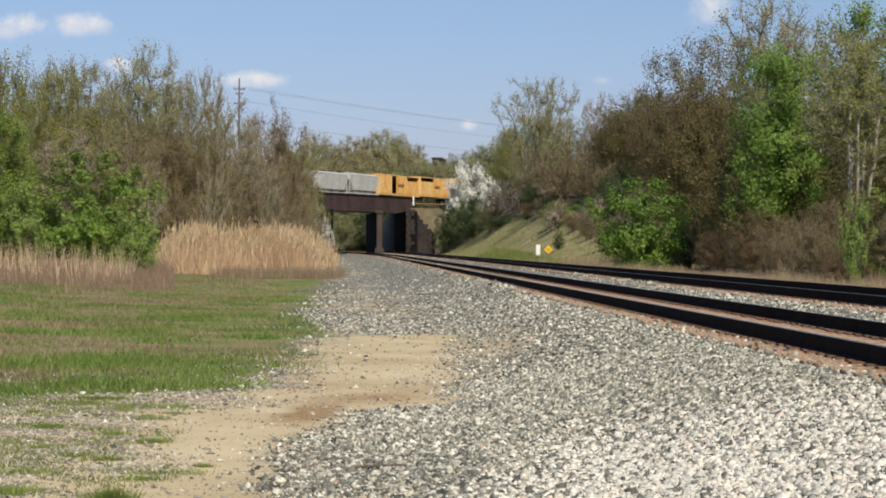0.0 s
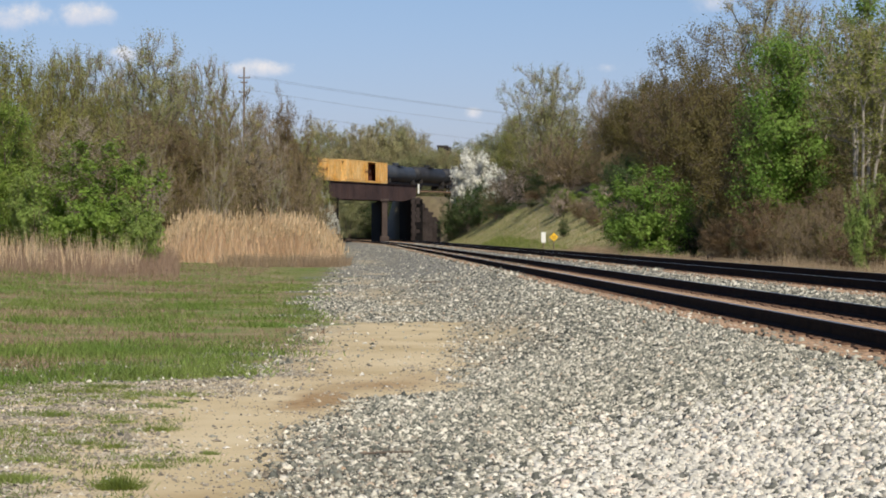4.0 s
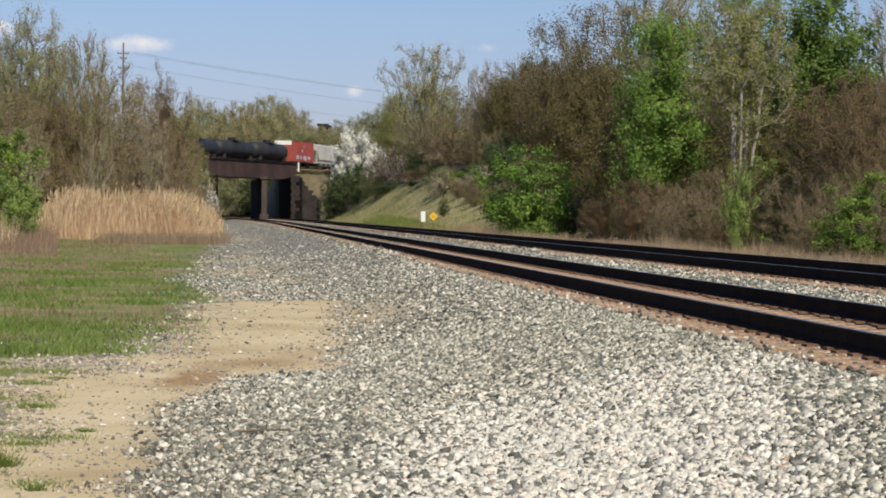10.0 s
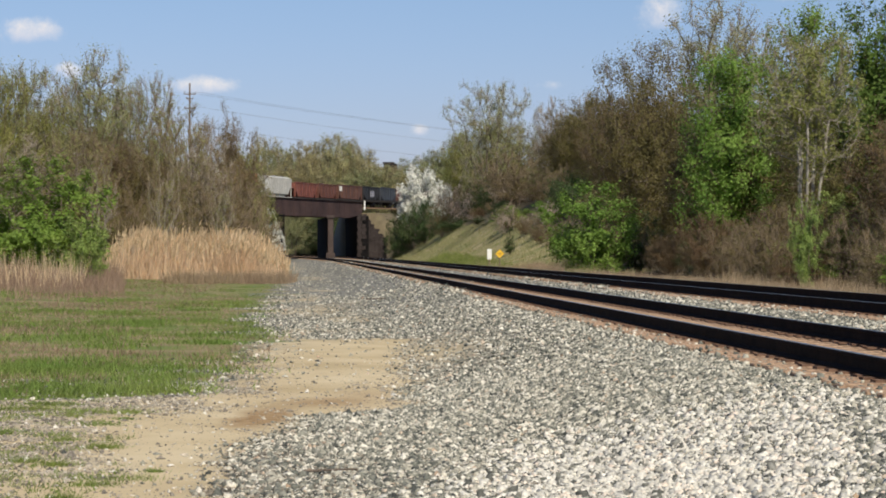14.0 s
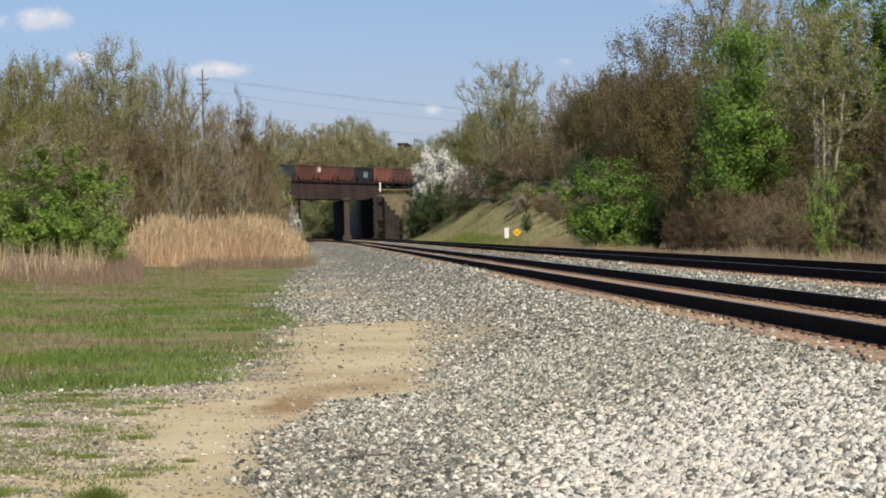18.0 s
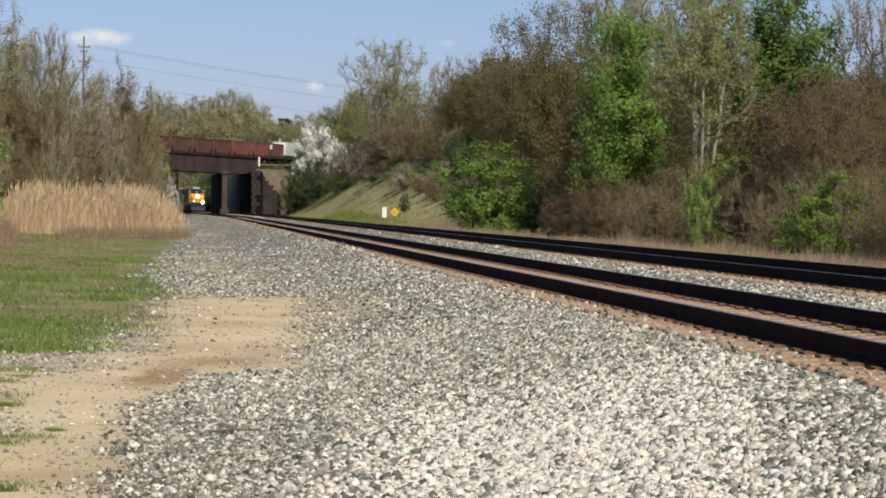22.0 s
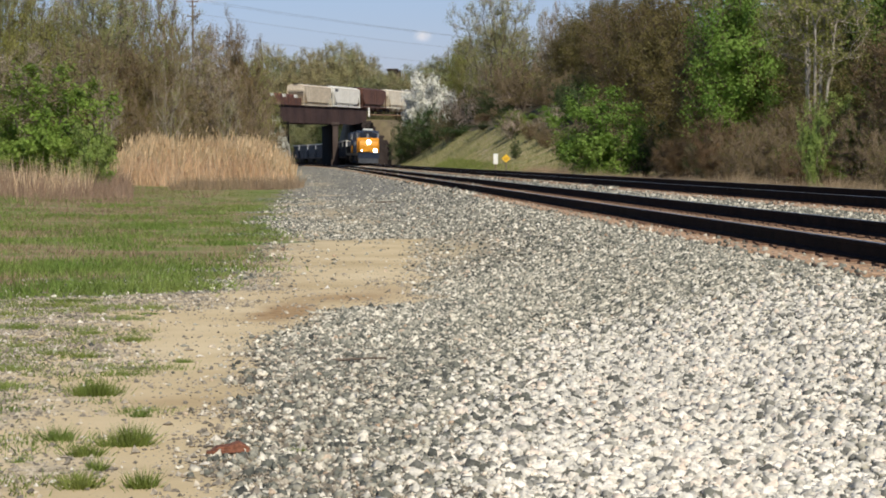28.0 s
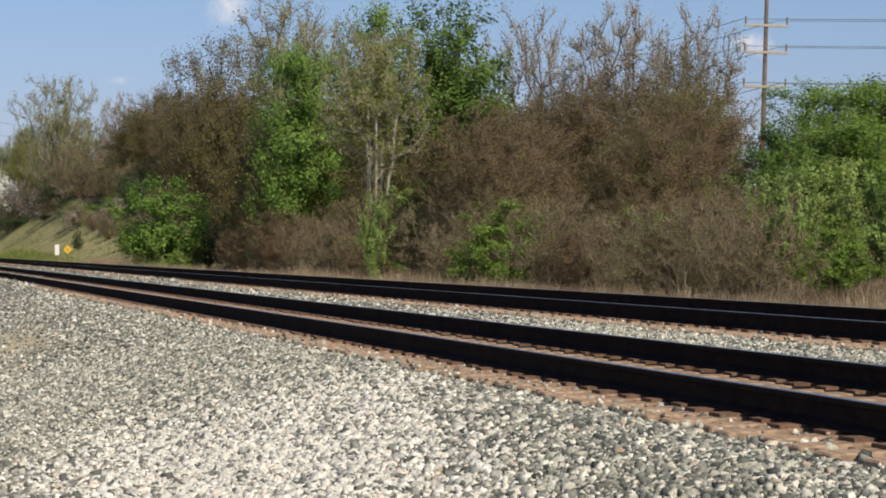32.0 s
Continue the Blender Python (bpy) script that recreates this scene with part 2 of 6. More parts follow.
M["grass"] = leafmat("grass", (0.18, 0.24, 0.055), (0.28, 0.31, 0.085), 0.35, 0.45)
M["bankgrass"] = leafmat("bankgrass", (0.36, 0.31, 0.15), (0.28, 0.30, 0.11), 0.3)
M["white_paint"] = mat("white_paint", (0.75, 0.74, 0.68), 0.6, 0, 0.08, 2)
M["yellow_sign"] = mat("yellow_sign", (0.75, 0.45, 0.03), 0.5, 0, 0.08, 2)
M["black"] = mat("black_paint", (0.012, 0.012, 0.014), 0.5, 0, 0.3, 1)
M["pole_wood"] = mat("pole_wood", (0.16, 0.12, 0.09), 0.9, 0, 0.3, 2, 0.2)


# ---- builders ----
def mesh_ob(name, verts, faces, material, parent=None, mats=None, fmat=None):
    me = bpy.data.meshes.new(name)
    verts = np.asarray(verts, dtype=np.float32).reshape(-1, 3)
    faces = np.asarray(faces, dtype=np.int32)
    k = faces.shape[1]
    me.vertices.add(len(verts))
    me.vertices.foreach_set("co", verts.ravel())
    me.loops.add(faces.size)
    me.loops.foreach_set("vertex_index", faces.ravel())
    me.polygons.add(len(faces))
    me.polygons.foreach_set("loop_start", np.arange(0, faces.size, k, dtype=np.int32))
    me.polygons.foreach_set("loop_total", np.full(len(faces), k, dtype=np.int32))
    for mm in (mats or [material]):
        me.materials.append(mm)
    if fmat is not None:
        me.polygons.foreach_set("material_index", np.asarray(fmat, dtype=np.int32))
    me.polygons.foreach_set("use_smooth", np.zeros(len(faces), dtype=bool))
    me.update(calc_edges=True)
    me.validate()
    ob = new(name, me)
    if parent is not None:
        ob.parent = parent
    return ob


def part(name, bm, material, parent=None, label=""):
    me = bpy.data.meshes.new(name)
    bmesh.ops.recalc_face_normals(bm, faces=bm.faces)
    bm.to_mesh(me)
    bm.free()
    me.materials.append(material)
    ob = new(name, me)
    if parent is not None:
        ob.parent = parent
    if label:
        tagged(ob, label)
    return ob


def empty(name, m=None):
    ob = new(name)
    ob.empty_display_size = 0.2
    if m is not None:
        ob.matrix_basis = m
    return ob


def box(bm, x0, x1, y0, y1, z0, z1, bevel=0.0):
    v = [bm.verts.new((x, y, z)) for z in (z0, z1) for x, y in ((x0, y0), (x1, y0), (x1, y1), (x0, y1))]
    f = [bm.faces.new([v[i] for i in q]) for q in ((3, 2, 1, 0), (4, 5, 6, 7), (0, 1, 5, 4), (1, 2, 6, 5), (2, 3, 7, 6), (3, 0, 4, 7))]
    if bevel:
        es = {e for q in f for e in q.edges}
        bmesh.ops.bevel(bm, geom=list(es), offset=bevel, segments=1, affect="EDGES")
    return bm


def boxes(*items, bevel=0.0):
    bm = bmesh.new()
    for it in items:
        box(bm, *it, bevel=bevel)
    return bm


def prism(bm, outline, axis, a, b):
    """An outline of (p, q) pairs drawn out along an axis from a to b."""
    put = {"x": lambda p, q, t: (t, p, q), "y": lambda p, q, t: (p, t, q), "z": lambda p, q, t: (p, q, t)}[axis]
    lo = [bm.verts.new(put(p, q, a)) for p, q in outline]
    hi = [bm.verts.new(put(p, q, b)) for p, q in outline]
    n = len(outline)
    bm.faces.new(lo)
    bm.faces.new(hi[::-1])
    for i in range(n):
        bm.faces.new((lo[i], hi[i], hi[(i + 1) % n], lo[(i + 1) % n]))
    return bm


def rod(bm, a, b, r0, r1=None, n=6):
    a, b = Vector(a), Vector(b)
    r1 = r0 if r1 is None else r1
    q = (b - a).to_track_quat("Z", "Y")
    ra, rb = [], []
    for i in range(n):
        t = 2 * math.pi * i / n
        o = q @ Vector((math.cos(t), math.sin(t), 0))
        ra.append(bm.verts.new(a + o * r0))
        rb.append(bm.verts.new(b + o * r1))
    for i in range(n):
        bm.faces.new((ra[i], ra[(i + 1) % n], rb[(i + 1) % n], rb[i]))
    bm.faces.new(ra[::-1])
    bm.faces.new(rb)
    return bm


# ---- plan: the two lower tracks, the upper track, the ground ----
RAIL_H = 0.18
GAUGE = 1.505
SPACING = 4.21


def near_rail(y):
    """x of the nearest rail at y: nearly straight, then bending left towards and beyond the bridge."""
    y = np.asarray(y, dtype=float)
    return 5.59 - 0.043 * y - 6e-6 * y * y - np.maximum(y - 250, 0) ** 2 / 9000 - np.maximum(y - 395, 0) ** 2 / 2200


def widen(y):
    """The tracks draw apart to pass the pier."""
    y = np.asarray(y, dtype=float)
    return np.maximum(y - 250, 0) ** 2 * (1 / 9000 - 1 / 24000)


def rise(y):
    """The line climbs a little towards the bridge."""
    return 0.00082 * np.clip(np.asarray(y, dtype=float), -50, 520)


BR_A, BR_B = Vector((-20.5, 380.0, 0)), Vector((-5.8, 431.0, 0))   # ends of the girder that shows
BR_DIR = (BR_B - BR_A).normalized()
BR_N = Vector((BR_DIR.y, -BR_DIR.x, 0))                             # towards the open side


def upper_z(s):
    """Height of the upper track's rail tops, s metres along the bridge from its near end."""
    return 9.25 + 0.0105 * s


def smooth(a, b, t):
    t = np.clip((np.asarray(t, dtype=float) - a) / (b - a), 0, 1)
    return t * t * (3 - 2 * t)


def ground_z(x, y):
    x, y = np.asarray(x, dtype=float), np.asarray(y, dtype=float)
    u = x - near_rail(y)
    v = u - np.minimum(widen(y), 2.5)
    z = -0.47 + 0.405 * smooth(-3.6, -1.0, u)
    z = z + 0.15 * smooth(2.0, 3.6, u)
    z = z - 0.75 * smooth(6.6, 9.0, v)
    bank = smooth(150, 300, y)
    z = z + bank * 8.5 * smooth(9.5, 27, v) + (1 - bank) * 1.4 * smooth(11, 40, v)
    z = z + 0.3 * smooth(-10, -22, u) * (1 - smooth(150, 220, y))
    # the upper line's embankment, open where the lower tracks pass
    ry, rx = y - BR_A.y, x - BR_A.x
    along = rx * BR_DIR.x + ry * BR_DIR.y
    side = rx * BR_N.x + ry * BR_N.y + 2.6
    foot = np.where(side > 0, np.interp(along, [-70, -3], [15.5, 5.6]), np.where(along > 20, np.interp(along, [57, 150], [5.6, 15.5]), 15.5))
    foot = np.where((side > 0) & (along > 20), 15.5, foot)
    across = np.abs(side)
    top = upper_z(np.clip(along, -420, 700)) - 0.62
    emb = top * (1 - smooth(3.0 - 0.4 * (foot < 15), foot, across))
    gap = smooth(-3.0, -6.0, along) + smooth(54.0, 57.0, along)
    z = np.maximum(z + rise(y), emb * gap - 0.6)
    return z


# ---- vegetation ----
rng = np.random.default_rng(7)


def leaves(centres, size, stretch=1.5, facing=None):
    """A small three-cornered leaf at every centre, each turned its own way, mostly outwards."""
    n = len(centres)
    f = rng.normal(size=(n, 3)) * 0.75
    if facing is not None:
        f = f + facing
    f /= np.linalg.norm(f, axis=1, keepdims=True)
    a = np.cross(f, rng.normal(size=(n, 3)))
    a /= np.linalg.norm(a, axis=1, keepdims=True)
    b = np.cross(f, a)
    s = size * 1.25 * rng.uniform(0.6, 1.3, (n, 1))
    a, b = a * s * stretch / 2, b * s / 2
    v = np.stack([centres - a * 0.7 - b, centres - a * 0.7 + b, centres + a], 1).reshape(-1, 3)
    return v, np.arange(3 * n).reshape(-1, 3)


def fine_twigs(starts, ends, width):
    """Fine twigs that taper to a point."""
    n = len(starts)
    d = ends - starts
    side = np.cross(d, rng.normal(size=(n, 3)))
    side *= width / (np.linalg.norm(side, axis=1, keepdims=True) + 1e-9)
    v = np.stack([starts + side, starts - side, ends], 1).reshape(-1, 3)
    return v, np.arange(3 * n).reshape(-1, 3)


def slivers(starts, ends, width):
    """Thin twigs, three-sided, from starts to ends."""
    n = len(starts)
    d = ends - starts
    d /= np.linalg.norm(d, axis=1, keepdims=True) + 1e-9
    side = np.cross(d, rng.normal(size=(n, 3)))
    side /= np.linalg.norm(side, axis=1, keepdims=True) + 1e-9
    oth = np.cross(d, side)
    w = width * rng.uniform(0.6, 1.2, (n, 1))
    v = np.stack([starts + side * w, starts - side * w * 0.5 + oth * w * 0.8, starts - side * w * 0.5 - oth * w * 0.8, ends], 1).reshape(-1, 3)
    i = np.arange(n)[:, None] * 4
    f = np.concatenate([i + np.array([[0, 1, 3]]), i + np.array([[1, 2, 3]]), i + np.array([[2, 0, 3]])])
    return v, f


def grow(h, w, stems=1, tips=420, low=0.25, mid=0.55, climb=1.5, lobe=0.24, bole=0.0, seed=0):
    """A branching skeleton that fills a lobed crown: every twig end joins the frame where it has the shortest way to the foot.
    Gives the nodes, their parents, their radii and the ends."""
    rg = np.random.default_rng(seed)
    o = rg.normal(size=(tips, 3))
    o /= ((np.hypot(o[:, 0], o[:, 1]) ** 2.5 + np.abs(o[:, 2]) ** 2.5) ** (1 / 2.5))[:, None]
    r = rg.random((tips, 1)) ** 0.42
    bumps = np.array([noise.noise(Vector(q) * 1.7 + Vector((seed * 3.7, h, 0))) + 0.5 * noise.noise(Vector(q) * 4.1 + Vector((0, seed * 5.3, w))) for q in o])[:, None]
    zc = h * mid
    ends = o * np.minimum(r * (1 + lobe * bumps * 1.5), 1.06)
    ends = ends * np.array([w / 2, w / 2, 1]) * np.where(o[:, 2:] > 0, np.array([1, 1, h - zc]), np.array([1, 1, zc - low * h])) + np.array([0, 0, zc])
    P, par, way = [], [], []
    for s in range(stems):
        az = 2 * math.pi * (s + 0.4 * rg.random()) / stems
        out = 0.0 if stems == 1 else 0.26 * w * rg.uniform(0.5, 1.1)
        base = np.array([math.cos(az), math.sin(az), 0]) * 0.02 * w * (stems > 1) + np.array([0, 0, -0.3])
        top = np.array([math.cos(az) * out, math.sin(az) * out, h * rg.uniform(0.6, 0.78)]) + rg.normal(0, 0.03 * w, 3)
        for i in range(9):
            t = i / 8
            P.append(base + (top - base) * np.array([t ** 1.25, t ** 1.25, t]) + rg.normal(0, 0.012 * w * t, 3))
            par.append(len(P) - 2 if i else -1)
            way.append(0.0 if not i else way[-1] + float(np.linalg.norm(P[-1] - P[-2])))
    P, par, way = list(P), list(par), list(way)
    A = np.zeros((len(P) + tips * 5, 3))
    A[:len(P)] = P
    W = np.zeros(len(A))
    W[:len(P)] = way
    n = len(P)
    k = np.array([climb, climb, 1.0])
    tip_ids = []
    lim = max(low, bole) * h * 0.75
    for e in ends[np.argsort(np.linalg.norm(ends[:, :2], axis=1) + 0.3 * np.abs(ends[:, 2] - zc))]:
        d = (e - A[:n])
        c = np.linalg.norm(d * k, axis=1) + 0.33 * W[:n] + np.where(d[:, 2] < -0.03 * h, 3.0 * h, 0) + np.where(A[:n, 2] < lim, 0.6 * h, 0)
        j = int(np.argmin(c))
        gap = float(np.linalg.norm(e - A[j]))
        m = int(min(max(1, round(gap / (0.055 * h))), 4))
        a0 = A[j].copy()
        for i in range(1, m + 1):
            t = i / m
            q = a0 + (e - a0) * t + np.array([0, 0, -0.10 * gap * t * (1 - t)]) + (rg.normal(0, 0.045 * gap, 3) if i < m else 0)
            A[n] = q
            par.append(j)
            W[n] = W[j] + float(np.linalg.norm(q - A[j]))
            j = n
            n += 1
        tip_ids.append(j)
    A = A[:n]
    cnt = np.zeros(n)
    cnt[tip_ids] = 1
    for i in range(n - 1, -1, -1):
        if par[i] >= 0:
            cnt[par[i]] += cnt[i]
    rad = np.maximum(cnt, 1) ** 0.47
    rad *= (0.0125 * h / math.sqrt(stems) + 0.02) / rad.max()
    return A, np.array(par), np.maximum(rad, 0.0007 * h + 0.004), np.array(tip_ids)


def tubes(a, b, ra, rb, n):
    """Tapered limbs from points a to points b, n-sided."""
    t = b - a
    t /= np.linalg.norm(t, axis=1, keepdims=True) + 1e-9
    u = np.cross(t, np.array([0.31, 0.87, 0.13]))
    u /= np.linalg.norm(u, axis=1, keepdims=True) + 1e-9
    v = np.cross(t, u)
    ang = np.arange(n) * 2 * np.pi / n
    ring = u[:, None] * np.cos(ang)[None, :, None] + v[:, None] * np.sin(ang)[None, :, None]
    V = np.concatenate([a[:, None] + ring * ra[:, None, None], b[:, None] + ring * rb[:, None, None]], 1)
    i = np.arange(n)
    j = (i + 1) % n
    f = np.concatenate([np.stack([i, j, j + n], 1), np.stack([i, j + n, i + n], 1)])
    F = (np.arange(len(a)) * 2 * n)[:, None, None] + f[None]
    return V.reshape(-1, 3), F.reshape(-1, 3)


def cable(pts, r, n=4):
    """A thin round cable through points, in one piece."""
    P = np.array(pts, dtype=float)
    T = np.gradient(P, axis=0)
    U = np.cross(T, np.array([0.0, 0.0, 1.0]))
    U /= np.linalg.norm(U, axis=1, keepdims=True)
    W = np.cross(U, T / np.linalg.norm(T, axis=1, keepdims=True))
    ang = np.arange(n) * 2 * np.pi / n
    V = P[:, None] + (U[:, None] * np.cos(ang)[None, :, None] + W[:, None] * np.sin(ang)[None, :, None]) * r
    F = [(i * n + j, i * n + (j + 1) % n, (i + 1) * n + (j + 1) % n, (i + 1) * n + j) for i in range(len(P) - 1) for j in range(n)]
    return V.reshape(-1, 3), F


def tree_parts(h, w, stems=1, tips=420, low=0.25, mid=0.55, climb=1.5, lobe=0.24, bole=0.0, seed=0, leaf="leaf_green", leaf_n=20000, leaf_size=0.08, clump=0.5, twig="twig", twig_n=6000, twig_len=0.9, up=0.6, bark="bark"):
    """A tree h high and w wide: trunk, limbs and branches, fine twigs at their ends, and leaves in clumps along the twigs."""
    A, par, rad, ends = grow(h, w, stems, tips, low, mid, climb, lobe, bole, seed)
    i = np.arange(len(A))[par >= 0]
    a, b, rb = A[par[i]], A[i], rad[i]
    ra = np.minimum(rad[par[i]], rb * 1.5 + 0.004)
    thick = rb > 0.0035 * h
    v1, f1 = tubes(a[thick], b[thick], ra[thick], rb[thick], 6)
    v2, f2 = tubes(a[~thick], b[~thick], ra[~thick], rb[~thick], 3)
    wood = (np.concatenate([v1, v2]), np.concatenate([f1, f2 + len(v1)]))
    outer = np.concatenate([ends, ends, par[ends]])
    mid_p = np.array([0, 0, h * mid])
    k = outer[rng.integers(0, len(outer), twig_n)]
    st = A[k] + (A[np.maximum(par[k], 0)] - A[k]) * rng.random((twig_n, 1)) * 0.9
    out = (st - mid_p) / np.array([w / 2, w / 2, h * 0.45])
    d = rng.normal(size=(twig_n, 3)) * 0.42 + out * 0.45 + np.array([0, 0, up])
    d /= np.linalg.norm(d, axis=1, keepdims=True)
    en = st + d * rng.uniform(0.35, 1.0, (twig_n, 1)) * twig_len
    tw = fine_twigs(st, en, 0.00042 * h + 0.0035)
    lf = None
    if leaf_n:
        q = rng.integers(0, twig_n, leaf_n)
        c = st[q] + (en - st)[q] * rng.random((len(q), 1)) ** 0.7 + rng.normal(size=(len(q), 3)) * clump * 0.33
        c = c[c[:, 2] > 0.04 * h]
        face = (c - mid_p) / np.array([w / 2, w / 2, h * 0.45])
        face /= np.linalg.norm(face, axis=1, keepdims=True) + 1e-6
        lf = leaves(c, leaf_size, facing=face * 1.1 + np.array([0, 0, 0.5]))
    pts = np.concatenate([x[0] for x in (tw, lf) if x is not None])
    k = np.array([w / 2 / np.percentile(np.hypot(pts[:, 0], pts[:, 1]), 95)] * 2 + [h / np.percentile(pts[:, 2], 99.3)])
    tw = (tw[0] * k, tw[1])
    lf = (lf[0] * k, lf[1]) if lf else None
    return (wood[0] * k, wood[1]), tw, lf, M[bark], M[twig], M[leaf]


def crown_ob(root, V, tw, lf, k, ml, mt):
    """Leaves and twigs in one crown."""
    F = [f for f in ((tw[1] if tw is not None else None), (lf[1] + k if lf is not None else None)) if f is not None]
    fm = np.concatenate([np.ones(len(tw[1]) if tw is not None else 0), np.zeros(len(lf[1]) if lf is not None else 0)])
    return mesh_ob("crown", V, np.concatenate(F), None, root, mats=[ml, mt], fmat=fm)


def make_tree(name, spec, m):
    (lv, lf_), tw, lf, mb, mt, ml = spec
    root = empty(name, m)
    mesh_ob("trunk", lv, lf_, mb, root)
    V, k = [], 0
    if tw is not None:
        V.append(tw[0])
        k = len(tw[0])
    if lf is not None:
        V.append(lf[0])
    crown_ob(root, np.concatenate(V), tw, lf, k, ml, mt)
    return root


SPECIES = {
    # height, width, then the look
    "oak": dict(h=13, w=9.5, tips=760, low=0.06, mid=0.5, climb=1.2, lobe=0.14, leaf="leaf_bud", leaf_n=44000, leaf_size=0.078, clump=0.75, twig="twig", twig_n=9000, twig_len=0.9, up=0.35),
    "pale": dict(h=17, w=8.5, tips=420, low=0.3, mid=0.68, climb=1.35, lobe=0.10, bole=0.38, leaf="leaf_pale", leaf_n=19000, leaf_size=0.085, clump=0.5, twig="twig_grey", twig_n=9000, twig_len=1.1, up=0.8),
    "spreading": dict(h=15, w=12, stems=3, tips=460, low=0.12, mid=0.58, climb=1.5, lobe=0.12, bole=0.2, leaf="leaf_pale", leaf_n=17000, leaf_size=0.085, clump=0.5, twig="twig_grey", twig_n=11000, twig_len=1.0, up=0.6),
    "olive": dict(h=12, w=6.5, tips=480, low=0.06, mid=0.5, climb=1.6, lobe=0.25, leaf="leaf_olive", leaf_n=30000, leaf_size=0.085, clump=0.6, twig="twig", twig_n=6500, twig_len=0.9, up=0.7),
    "green": dict(h=15, w=6.5, tips=330, low=0.05, mid=0.52, climb=1.5, lobe=0.24, leaf="leaf_dark", leaf_n=30000, leaf_size=0.125, clump=0.85, twig="twig", twig_n=2600, twig_len=0.9, up=0.6),
    "lime": dict(h=14, w=6, tips=360, low=0.05, mid=0.52, climb=1.5, lobe=0.2, leaf="leaf_green", leaf_n=30000, leaf_size=0.10, clump=0.7, twig="twig", twig_n=3000, twig_len=0.9, up=0.7),
    "birch": dict(h=13, w=5.5, stems=5, tips=300, low=0.42, mid=0.7, climb=1.5, lobe=0.2, bole=0.2, leaf="leaf_olive", leaf_n=9500, leaf_size=0.085, clump=0.5, twig="twig_grey", twig_n=5000, twig_len=0.8, up=0.6, bark="bark_pale"),
    "bare": dict(h=14, w=7, stems=2, tips=520, low=0.12, mid=0.52, climb=1.7, lobe=0.2, leaf="leaf_bud", leaf_n=6500, leaf_size=0.07, clump=0.4, twig="twig_grey", twig_n=15000, twig_len=1.0, up=0.65),
    "twiggy": dict(h=14, w=7, stems=3, tips=520, low=0.1, mid=0.5, climb=1.7, lobe=0.24, leaf="leaf_olive", leaf_n=13000, leaf_size=0.075, clump=0.5, twig="twig_mid", twig_n=15000, twig_len=1.0, up=0.6),
    "red": dict(h=10, w=9, stems=3, tips=620, low=0.03, mid=0.46, climb=1.3, lobe=0.22, leaf="leaf_red", leaf_n=32000, leaf_size=0.066, clump=0.5, twig="twig", twig_n=14000, twig_len=0.7, up=0.5),
    "sapling": dict(h=8, w=4.5, stems=2, tips=110, low=0.2, mid=0.6, climb=2.4, lobe=0.2, leaf="leaf_olive", leaf_n=1500, leaf_size=0.06, clump=0.3, twig="twig_grey", twig_n=2200, twig_len=0.6, up=0.9, bark="bark_grey"),
    "thicket": dict(h=4, w=5, stems=7, tips=300, low=0.02, mid=0.45, climb=1.8, lobe=0.25, leaf="leaf_bud", leaf_n=7000, leaf_size=0.045, clump=0.25, twig="twig_mid", twig_n=8000, twig_len=0.5, up=0.9),
    "shrub": dict(h=4, w=3.6, stems=6, tips=90, low=0.04, mid=0.5, climb=1.9, lobe=0.42, leaf="leaf_fresh", leaf_n=7000, leaf_size=0.075, clump=0.28, twig="twig", twig_n=650, twig_len=0.5, up=0.9),
    "bushy": dict(h=4, w=3.6, stems=6, tips=150, low=0.02, mid=0.42, climb=1.6, lobe=0.28, leaf="leaf_green", leaf_n=16000, leaf_size=0.062, clump=0.3, twig="twig", twig_n=1400, twig_len=0.45, up=0.8),
    "darkbush": dict(h=3, w=3.4, stems=5, tips=140, low=0.02, mid=0.45, climb=1.3, lobe=0.3, leaf="leaf_deep_shaded", leaf_n=9000, leaf_size=0.05, clump=0.25, twig="twig", twig_n=1800, twig_len=0.35, up=0.5),
    "hawthorn": dict(h=7, w=6, stems=3, tips=120, low=0.1, mid=0.55, climb=1.1, lobe=0.3, leaf="blossom", leaf_n=13000, leaf_size=0.125, clump=0.5, twig="leaf_dark", twig_n=5200, twig_len=0.55, up=0.15),
    "pinkbush": dict(h=3.6, w=4, stems=4, tips=120, low=0.05, mid=0.5, climb=1.3, lobe=0.35, leaf="blossom_pink", leaf_n=2600, leaf_size=0.07, clump=0.35, twig="leaf_bud", twig_n=3200, twig_len=0.45, up=0.5),
    "far_olive": dict(h=16, w=8, stems=2, tips=260, low=0.03, mid=0.5, climb=1.5, lobe=0.25, leaf="leaf_hazy_green", leaf_n=12000, leaf_size=0.15, clump=0.9, twig="twig_mid", twig_n=2500, twig_len=1.2, up=0.7),
    "far_pale": dict(h=18, w=7, stems=2, tips=260, low=0.05, mid=0.55, climb=1.9, lobe=0.2, leaf="leaf_hazy", leaf_n=10000, leaf_size=0.14, clump=0.8, twig="twig_mid", twig_n=4500, twig_len=1.4, up=0.9),
    "spruce": dict(h=3, w=1.6, tips=120, low=0.05, mid=0.3, climb=0.7, lobe=0.1, leaf="leaf_deep_shaded", leaf_n=3500, leaf_size=0.05, clump=0.12, twig="leaf_deep_shaded", twig_n=900, twig_len=0.25, up=-0.1),
}
